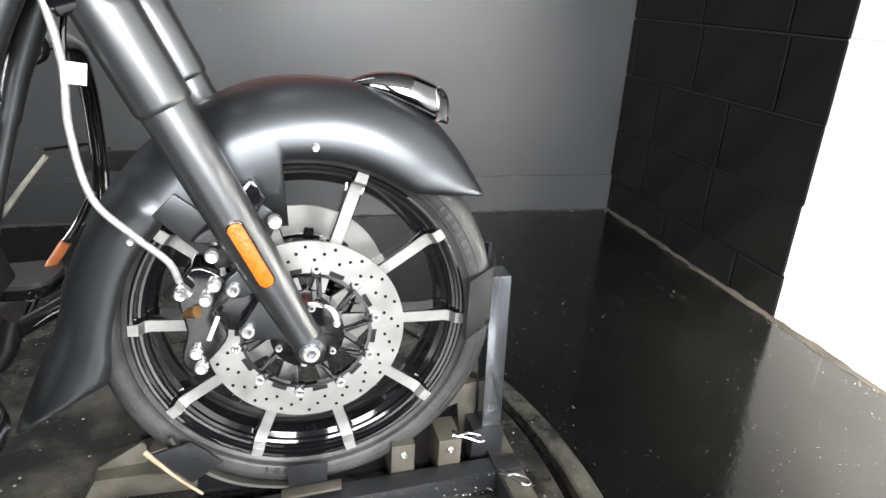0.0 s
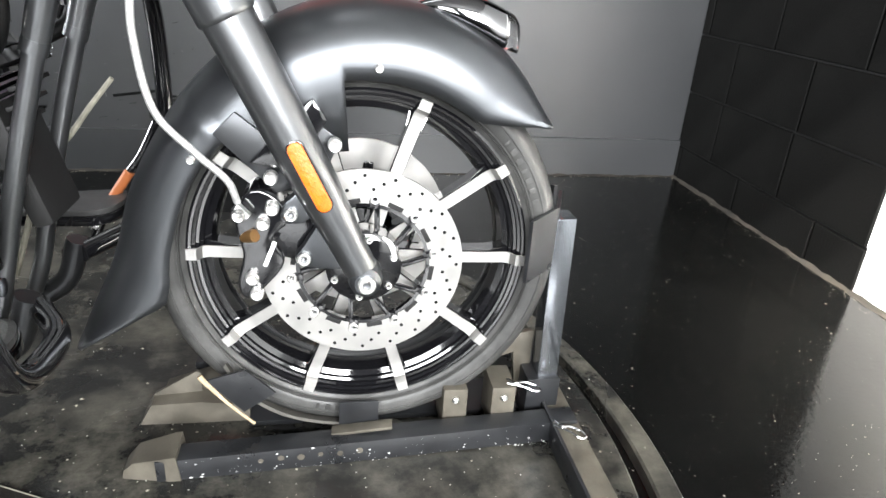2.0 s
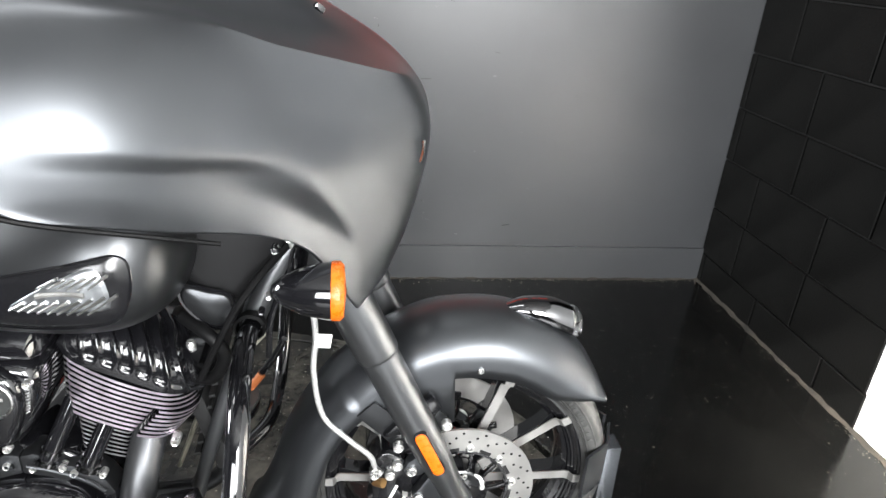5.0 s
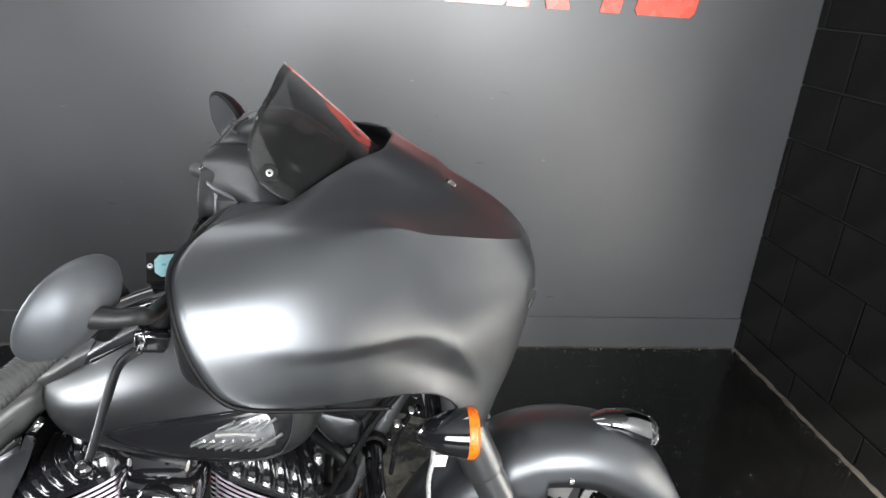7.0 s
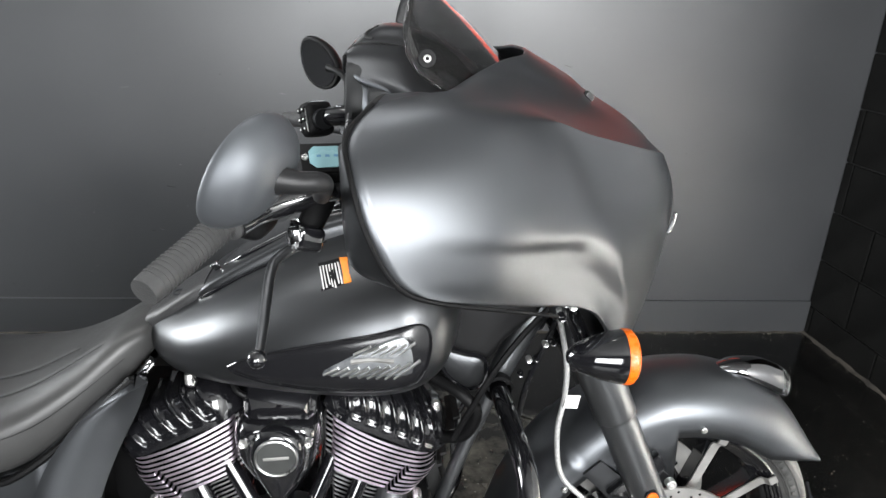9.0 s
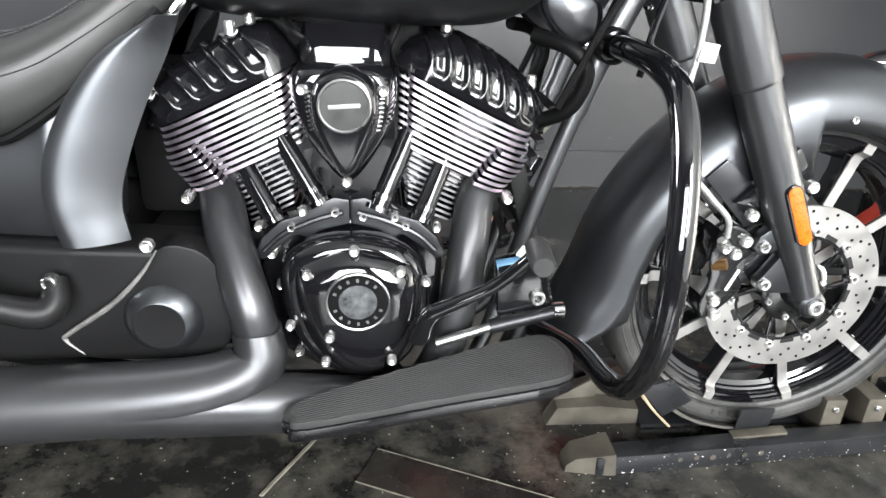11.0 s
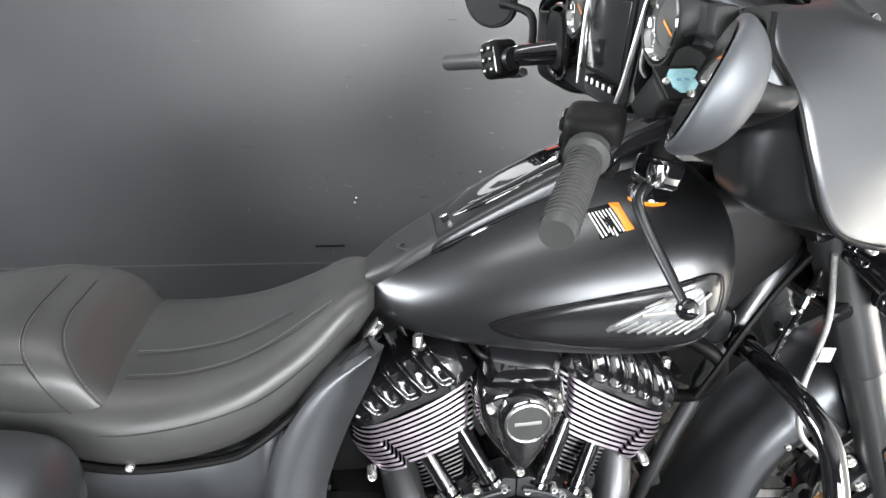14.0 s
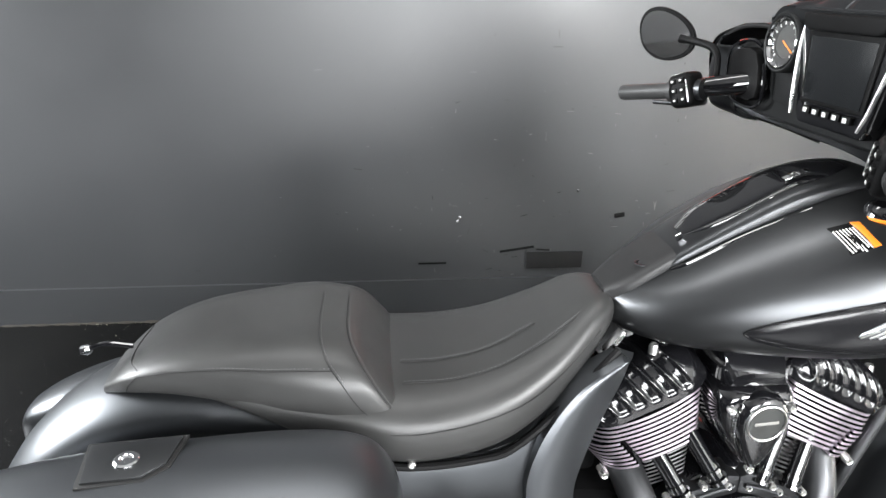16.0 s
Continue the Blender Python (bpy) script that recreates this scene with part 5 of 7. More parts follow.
def tank_details():
    # gloss inlay with a silver plaque on the tank's side
    def on_tank(x, z, lift=0.003):
        rows = [(-0.962, 0.035, 0.765, 0.815), (-0.93, 0.085, 0.752, 0.835), (-0.88, 0.135, 0.745, 0.865), (-0.80, 0.182, 0.742, 0.915), (-0.70, 0.220, 0.740, 0.965), (-0.60, 0.241, 0.740, 1.000), (-0.53, 0.240, 0.748, 1.010), (-0.48, 0.210, 0.775, 0.998), (-0.452, 0.150, 0.825, 0.97), (-0.442, 0.07, 0.87, 0.93)]
        sp = spline(rows, 6)
        xs = [r[0] for r in sp]
        w, zb, zt = (np.interp(x, xs, [r[i] for r in sp]) for i in (1, 2, 3))
        zm = zb + (zt - zb) * 0.38
        hh = (zt - zm) if z > zm else (zm - zb)
        u = min(abs(z - zm) / hh, 0.999)
        return (x, -w * (1 - u ** 2.5) ** (1 / 2.5) - lift, z)

    def decal(outline, lift, name, mat, label="", parent=None, grid=14):
        xs, zs = [p[0] for p in outline], [p[1] for p in outline]
        b = bmesh.new()
        cx, cz = sum(xs) / len(xs), sum(zs) / len(zs)
        rings = []
        for k in range(grid + 1):
            u = k / grid
            rings.append([on_tank(cx + (x - cx) * (1 - u * 0.97), cz + (z - cz) * (1 - u * 0.97), lift * min(1, u * 6) + 0.0006) for x, z in outline])
        loft(rings, caps=False, bm=b)
        return part(name, b, mat, parent or fuel, label)

    inlay = smooth_outline([(-0.800, 0.815), (-0.74, 0.848), (-0.66, 0.876), (-0.58, 0.897), (-0.525, 0.909), (-0.504, 0.896), (-0.503, 0.86), (-0.515, 0.825), (-0.54, 0.808), (-0.62, 0.800), (-0.70, 0.799), (-0.765, 0.803)], 4)
    d = decal(inlay, 0.003, "tank_inlay", M_INLAY, "gloss black tank inlay")
    pts = [on_tank(x, z, 0.003) for x, z in inlay[::2]] + [on_tank(*inlay[0], 0.003)]
    part("inlay_rim", tube(pts, 0.0014, 6, 3), M_GLOSS, fuel)
    plaque = [(-0.665, 0.829), (-0.63, 0.857), (-0.59, 0.880), (-0.553, 0.897), (-0.535, 0.895), (-0.525, 0.872), (-0.524, 0.835), (-0.56, 0.832), (-0.61, 0.829)]
    decal(smooth_outline(plaque, 3), 0.0052, "tank_badge", M_BADGE, "plain silver winged plaque")
    for k in range(9):
        x = -0.655 + 0.0125 * k
        part("badge_slat", tube([on_tank(x, 0.831, 0.006), on_tank(x + 0.022 + 0.002 * k, 0.845 + 0.0015 * k, 0.0065)], [0.0016, 0.0028], 6, smooth_path=False), M_STEEL, fuel)
    for k in range(6):
        x = -0.612 + 0.0125 * k
        part("badge_slat", tube([on_tank(x, 0.868, 0.006), on_tank(x + 0.024, 0.881 + 0.001 * k, 0.0065)], [0.0014, 0.0024], 6, smooth_path=False), M_STEEL, fuel)
    part("badge_script", tube([on_tank(-0.615, 0.857, 0.007), on_tank(-0.585, 0.862, 0.007), on_tank(-0.555, 0.860, 0.007)], [0.004, 0.003, 0.004], 6), M_DISC, fuel)
    # warning label with an orange end and bars of print
    decal([(-0.660, 0.938), (-0.669, 0.961), (-0.637, 0.9715), (-0.6276, 0.950)], 0.0012, "label_sheet", M_MATT, "printed warning label")
    decal([(-0.6276, 0.9503), (-0.637, 0.972), (-0.6246, 0.9745), (-0.6165, 0.954)], 0.0016, "label_band", M_ORANGE, "orange end of the label")
    for k in range(7):
        x, z = -0.6650 + 0.0044 * k, 0.9595 + 0.0014 * k
        part("label_bar", tube([on_tank(x, z, 0.0019), on_tank(x + 0.0086, z - 0.0205 + random.uniform(-0.001, 0.006), 0.0022)], 0.0013, 5, smooth_path=False), M_PRINT, fuel)
    # filler cap with an amber ring
    cap = part("filler_cap", lathe([(0, 0.022), (0.024, 0.022), (0.030, 0.016), (0.032, 0.0)], (-0.578, -0.13, 0.975), "z", 32), M_GLOSS, fuel)
    part("cap_ring", lathe([(0.0325, 0.001), (0.035, 0.004), (0.0325, 0.007)], (-0.578, -0.13, 0.974), "z", 32), M_ORANGE, cap)
    # centre console and strap
    rows = [(-0.885, 0.038, 0.845, 0.872), (-0.872, 0.058, 0.85, 0.884), (-0.84, 0.066, 0.87, 0.908), (-0.76, 0.070, 0.91, 0.957), (-0.68, 0.072, 0.95, 1.000), (-0.60, 0.070, 0.97, 1.022), (-0.54, 0.062, 0.97, 1.025), (-0.50, 0.045, 0.96, 1.01)]
    con = part("tank_console", stations(rows, 5, low=0.5, p=4, n=36), M_SATIN_DARK, fuel, "satin black tank console")
    top = [(-0.835, 0.020, 0.904, 0.9125), (-0.80, 0.042, 0.920, 0.940), (-0.74, 0.048, 0.952, 0.973), (-0.68, 0.048, 0.982, 1.0045), (-0.62, 0.045, 1.00, 1.0210), (-0.575, 0.025, 1.01, 1.028)]
    part("console_panel", stations(top, 5, low=0.6, p=4, n=32), M_GLOSS, con, "gloss black console panel")
    part("console_badge", box(pose(-0.664, -0.026, 1.0165, 12, -18, 10), 0.045, 0.012, 0.002, 0.0008), M_CHROME, con, "plain bright badge bar")
    part("console_latch", box(pose(-0.846, -0.026, 0.911, 20, -30, 0), 0.012, 0.006, 0.014, 0.002), M_CHROME, con)
    part("console_trim", tube([(-0.868, -0.062, 0.868), (-0.84, -0.072, 0.886), (-0.76, -0.077, 0.931), (-0.66, -0.079, 0.975)], [0.003, 0.004, 0.003, 0.002], 8), M_GLOSS, con)
    strap = [(-0.966, 0.036, 0.79, 0.824), (-0.93, 0.055, 0.81, 0.850), (-0.89, 0.060, 0.84, 0.878), (-0.86, 0.060, 0.86, 0.896)]
    st = part("tank_strap", stations(strap, 5, low=0.5, p=4, n=32), M_GRAINED, fuel, "dark vinyl strap from seat to console")
    part("strap_emblem", lathe([(0.0095, 0.0), (0.0095, 0.0025), (0.013, 0.0025), (0.013, 0.0)], (-0.905, -0.03, 0.8655), "z", 24), M_SATIN, st)


def chassis():
    for s in (-1, 1):
        d = part("frame_tube", tube([(-0.285, s * 0.055, 0.880), (-0.326, s * 0.068, 0.822), (-0.358, s * 0.075, 0.757), (-0.385, s * 0.075, 0.690), (-0.404, s * 0.075, 0.632)], [0.021, 0.021, 0.020, 0.0175, 0.0155], 18), M_FORK, bike, "satin black frame down tube")
        part("frame_joint", tube([(-0.401, s * 0.075, 0.642), (-0.407, s * 0.075, 0.626)], 0.0168, 18, smooth_path=False), M_FORK, d)
        part("lower_tube", tube([(-0.403, s * 0.075, 0.635), (-0.440, s * 0.075, 0.520), (-0.470, s * 0.075, 0.420), (-0.492, s * 0.075, 0.340), (-0.512, s * 0.078, 0.270), (-0.535, s * 0.085, 0.215)], 0.0130, 16), M_FORK, d)
        bar = part("engine_guard", tube([(-0.372, s * 0.085, 0.722), (-0.373, s * 0.155, 0.728), (-0.370, s * 0.220, 0.726), (-0.366, s * 0.275, 0.718), (-0.362, s * 0.322, 0.694), (-0.364, s * 0.365, 0.630), (-0.368, s * 0.392, 0.545), (-0.371, s * 0.400, 0.460), (-0.374, s * 0.386, 0.390), (-0.378, s * 0.350, 0.336), (-0.382, s * 0.295, 0.306), (-0.395, s * 0.190, 0.290), (-0.455, s * 0.090, 0.280)], 0.0160, 18, 7), M_GLOSS, bike, "gloss black engine guard bar")
        part("guard_clamp", lathe([(0.021, -0.012), (0.025, -0.008), (0.025, 0.008), (0.021, 0.012)], (-0.373, s * 0.105, 0.725), "y", 20), M_MATT, bar)
    part("steering_head", tube([(-0.255, 0, 0.96), (-0.31, 0, 0.80)], 0.035, 20, smooth_path=False), M_SATIN_DARK, bike)
    for z, x in ((0.815, -0.232), (0.945, -0.295)):
        part("triple_clamp", box(pose(x, 0, z, 0, -25.6), 0.09, 0.32, 0.032, 0.01), M_GLOSS, bike)
    # plastic shroud under the tank's nose, with horn behind
    shroud = smooth_outline([(-0.470, 0.785), (-0.405, 0.752), (-0.362, 0.800), (-0.296, 0.872), (-0.300, 0.925), (-0.355, 0.965), (-0.470, 0.965), (-0.50, 0.87)], 4)
    cowl = smooth_outline([(-0.470, 0.800), (-0.432, 0.792), (-0.406, 0.786), (-0.396, 0.768), (-0.400, 0.735), (-0.425, 0.725), (-0.455, 0.745), (-0.475, 0.775)], 4)
    for s in (-1, 1):
        neck = part("neck_shroud", domed(shroud, s * 0.045, s * 0.098, 0.70, 7, 0.3), M_BLACKSATIN, bike, "satin dark neck cover ahead of the tank")
        lip = part("neck_cowl", domed(cowl, s * 0.06, s * 0.112, 0.84, 6, 0.5), M_SATIN_DARK, neck)
        part("cowl_rim", tube([(x, s * 0.108, z) for x, z in cowl[::2]] + [(cowl[0][0], s * 0.108, cowl[0][1])], 0.0035, 6, 2), M_GLOSS, lip)
        part("hose_loop", tube([(-0.480, s * 0.09, 0.735), (-0.435, s * 0.125, 0.722), (-0.412, s * 0.13, 0.690), (-0.430, s * 0.12, 0.640), (-0.470, s * 0.09, 0.615)], 0.011, 12), M_MATT, neck)
        part("neck_cable", tube([(-0.300, s * 0.120, 0.885), (-0.345, s * 0.128, 0.835), (-0.388, s * 0.138, 0.775), (-0.425, s * 0.140, 0.700), (-0.450, s * 0.138, 0.645)], 0.0055, 8), M_MATT, neck)
        part("neck_cable", tube([(-0.292, s * 0.135, 0.870), (-0.318, s * 0.150, 0.815), (-0.335, s * 0.150, 0.760), (-0.342, s * 0.140, 0.690)], 0.005, 8), M_GLOSS, neck)
        for k in range(5):
            part("cable_clip", bolt((-0.300 - 0.012 * k, s * 0.150, 0.835 - 0.014 * k + 0.012 * (k % 2)), 0.005, 0.006, "y", s), M_ZINC if k % 2 else M_GLOSS, neck)
    part("regulator", box(pose(-0.480, 0, 0.53, 0, -15), 0.03, 0.115, 0.30, 0.008), M_GROOVE, bike)
    for k in range(9):
        part("regulator_fin", box(pose(-0.490 + 0.007 * k, 0, 0.42 + 0.026 * k, 0, -15), 0.012, 0.110, 0.006, 0.001), M_GROOVE, bike)
    # gear linkage and a worn tie strap on the far side
    ln = part("gear_linkage", tube([(-0.361, 0.28, 0.456), (-0.396, 0.28, 0.391), (-0.450, 0.28, 0.318), (-0.512, 0.28, 0.205), (-0.560, 0.28, 0.195)], 0.008, 10), M_GLOSS, bike, "black gear linkage with an orange sleeve")
    part("orange_sleeve", tube([(-0.417, 0.276, 0.361), (-0.480, 0.276, 0.272)], 0.0095, 12, smooth_path=False), M_RUSTSLEEVE, ln, "faded orange sleeve")
    part("rod_end", lathe([(0, -0.012), (0.010, -0.010), (0.013, 0.0), (0.010, 0.010), (0, 0.012)], (-0.492, 0.276, 0.258), "y", 14), M_ZINC, ln)
    part("tie_strap", tube([(-0.385, 0.14, 0.558), (-0.425, 0.14, 0.510), (-0.462, 0.14, 0.463), (-0.500, 0.14, 0.425), (-0.525, 0.14, 0.375), (-0.560, 0.14, 0.280), (-0.585, 0.14, 0.215)], [0.004, 0.0045, 0.005, 0.0055, 0.0055, 0.0055, 0.005], 8), M_STRAP, bike, "worn tan tie strap")
    # floorboards with ribbed rubber
    for s in (-1, 1):
        out = smooth_outline([(-0.821, 0.311), (-0.805, 0.289), (-0.742, 0.266), (-0.627, 0.229), (-0.5, 0.193), (-0.443, 0.19), (-0.42, 0.23), (-0.423, 0.271), (-0.451, 0.302), (-0.608, 0.319), (-0.789, 0.339), (-0.811, 0.324)], 4)
        out = [(x, s * y) for x, y in out]
        board = part("floorboard", prism(out, 0.258, 0.276, 0.004, plane="xy"), M_GLOSS, bike, "rider's floorboard with ribbed grey rubber")
        part("board_rubber", prism([((x + 0.60) * 0.985 - 0.60, (y - s * 0.27) * 0.975 + s * 0.27) for x, y in out], 0.2765, 0.287, 0.004, plane="xy"), M_GREY_RUBBER, board, "ribbed grey rubber mat")
        if s < 0:
            for k in range(34):                        # ribs run along the board, cut off at its outline
                c = 0.078 * (k / 33 - 0.5) * 1.86
                d = Vector((0.985, 0.17)).normalized()
                n = Vector((-d.y, d.x))
                o = Vector((-0.61, -0.272)) + n * c
                cuts = []
                for p, q in zip(out, out[1:] + out[:1]):
                    u0, u1 = (Vector(p) - o).dot(n), (Vector(q) - o).dot(n)
                    if u0 * u1 < 0:
                        cuts.append((Vector(p).lerp(Vector(q), u0 / (u0 - u1)) - o).dot(d))
                if len(cuts) >= 2 and max(cuts) - min(cuts) > 0.05:
                    a, b = o + d * (min(cuts) + 0.012), o + d * (max(cuts) - 0.012)
                    part("rubber_rib", tube([(a.x, a.y, 0.2868), (b.x, b.y, 0.2868)], 0.0009, 6, smooth_path=False), M_GREY_RUBBER, board)
        part("board_bracket", tube([(-0.70, s * 0.10, 0.235), (-0.66, s * 0.22, 0.25)], 0.014, 10, smooth_path=False), M_MATT, board)
        rise = Matrix.Identity(4)                        # the boards climb towards the front
        rise[2][0], rise[2][3] = 0.10, 0.076
        for ob in (board, *board.children):
            ob.data.transform(rise)
    # brake pedal
    ped = part("brake_pedal", tube([(-0.640, -0.235, 0.345), (-0.628, -0.248, 0.385), (-0.600, -0.255, 0.405), (-0.545, -0.262, 0.436), (-0.505, -0.268, 0.475), (-0.492, -0.272, 0.495)], [0.016, 0.013, 0.010, 0.009, 0.009, 0.011], 12), M_GLOSS, bike, "black brake pedal with a rubber pad")
    part("pedal_pad", tube([(-0.494, -0.275, 0.502), (-0.497, -0.285, 0.503), (-0.503, -0.345, 0.507), (-0.504, -0.352, 0.507)], [0.012, 0.015, 0.015, 0.012], 16, smooth_path=False), M_GREY_RUBBER, ped)
    cylm = part("rear_master_cylinder", tube([(-0.612, -0.215, 0.322), (-0.57, -0.215, 0.336), (-0.535, -0.215, 0.348)], 0.007, 12), M_STEEL, bike, "rear brake master cylinder")
    part("cylinder_body", tube([(-0.535, -0.215, 0.348), (-0.48, -0.215, 0.362), (-0.44, -0.215, 0.372)], [0.011, 0.010, 0.009], 12), M_SATIN_DARK, cylm)
    part("cylinder_mount", prism([(-0.525, 0.36), (-0.445, 0.38), (-0.462, 0.455), (-0.53, 0.44)], -0.21, -0.17, 0.006), M_GLOSS, cylm)
    part("mount_nut", bolt((-0.470, -0.212, 0.392), 0.011, 0.006), M_STEEL, cylm)
    part("cylinder_end", lathe([(0, -0.012), (0.011, -0.010), (0.012, 0.004), (0, 0.006)], (-0.436, -0.215, 0.374), "x", 14), M_CHROME, cylm)
    part("white_tag", box(pose(-0.492, -0.215, 0.462, 10, 30, 10), 0.028, 0.004, 0.018, 0.002), M_PRINT, cylm)
    part("blue_tape", tube([(-0.530, -0.20, 0.438), (-0.490, -0.20, 0.445)], 0.008, 10, smooth_path=False), M_BLUE, cylm)


def front_end():
    # turn signals
    for s in (-1, 1):
        y = s * 0.278
        t = part("turn_signal", lathe([(0, -0.078), (0.008, -0.076), (0.020, -0.062), (0.032, -0.035), (0.0375, -0.008), (0.0385, 0.0)], (-0.240, y, 0.883), "x", 32), M_GLOSS, bike, "gloss black turn signal with an amber lens")
        part("signal_lens", lathe([(0.0385, 0.0005), (0.0395, 0.004), (0.0392, 0.012), (0.034, 0.017), (0, 0.020)], (-0.240, y, 0.883), "x", 32), M_AMBER, t, "amber lens")
        part("signal_stalk", tube([(-0.285, y, 0.885), (-0.285, s * 0.20, 0.90), (-0.27, s * 0.13, 0.90)], 0.013, 12), M_GLOSS, t)
        for k in range(7):
            part("bracket_nut", bolt((-0.315 + 0.018 * (k % 3), s * (0.23 - 0.012 * k), 0.92 + 0.012 * (k % 4)), 0.0065, 0.006, "y", s), M_ZINC if k % 2 else M_GLOSS, t)
    # brake hose with its white tag
    hose = part("brake_hose", tube([(-0.300, -0.16, 0.90), (-0.275, -0.155, 0.80), (-0.268, -0.145, 0.73), (-0.272, -0.142, 0.66), (-0.258, -0.145, 0.575), (-0.215, -0.150, 0.525), (-0.178, -0.150, 0.488), (-0.168, -0.142, 0.455)], 0.0048, 10, 8), M_HOSE, bike, "braided steel brake hose")
    part("hose_tag", box(pose(-0.256, -0.150, 0.724, 0, 8, 8), 0.026, 0.002, 0.025, 0.0008), M_PRINT, hose, "white paper tag on the hose")
    # calipers
    for s in (-1, 1):
        out = smooth_outline([(-0.155, 0.465), (-0.118, 0.452), (-0.105, 0.42), (-0.128, 0.395), (-0.112, 0.36), (-0.135, 0.325), (-0.165, 0.300), (-0.178, 0.325), (-0.168, 0.37), (-0.176, 0.42)], 3)
        cal = part("brake_caliper", prism(out, s * 0.122, s * 0.062, 0.008, 3), M_GLOSS, bike, "gloss black radial brake caliper")
        part("caliper_bridge", prism([(-0.150, 0.43), (-0.06, 0.45), (-0.025, 0.40), (-0.05, 0.345), (-0.12, 0.36)], s * 0.108, s * 0.092, 0.005), M_GLOSS, cal)
        part("fork_lug", prism([(-0.155, 0.50), (-0.10, 0.49), (-0.05, 0.56), (-0.07, 0.59), (-0.12, 0.54)], s * 0.12, s * 0.10, 0.006), M_GLOSS, cal)
        for x, z in ((-0.126, 0.484), (-0.139, 0.420), (-0.102, 0.432), (-0.157, 0.337), (-0.152, 0.312), (-0.088, 0.369), (-0.126, 0.441), (-0.042, 0.530)):
            part("caliper_bolt", bolt((x, s * 0.126, z), 0.0095, 0.007, "y", s), M_ZINC, cal)
        part("banjo_bolt", bolt((-0.168, s * 0.142, 0.438), 0.009, 0.008, "y", s), M_ZINC, cal)
        part("banjo", tube([(-0.172, s * 0.136, 0.448), (-0.158, s * 0.136, 0.432)], 0.008, 10, smooth_path=False), M_STEEL, cal)
        part("pad_pin", tube([(-0.166, s * 0.115, 0.395), (-0.150, s * 0.128, 0.402)], 0.009, 10, smooth_path=False), M_BRASS, cal)
        part("caliper_mark", box(pose(-0.132, s * 0.1235, 0.372, 0, -68), 0.040, 0.0016, 0.006, 0.0006), M_PRINT2, cal)
        part("fender_bracket", prism([(-0.20, 0.535), (-0.17, 0.565), (-0.09, 0.50), (-0.06, 0.55), (-0.035, 0.53), (-0.06, 0.47), (-0.12, 0.455)], s * 0.104, s * 0.098, 0.002), M_SATIN_DARK, bike)


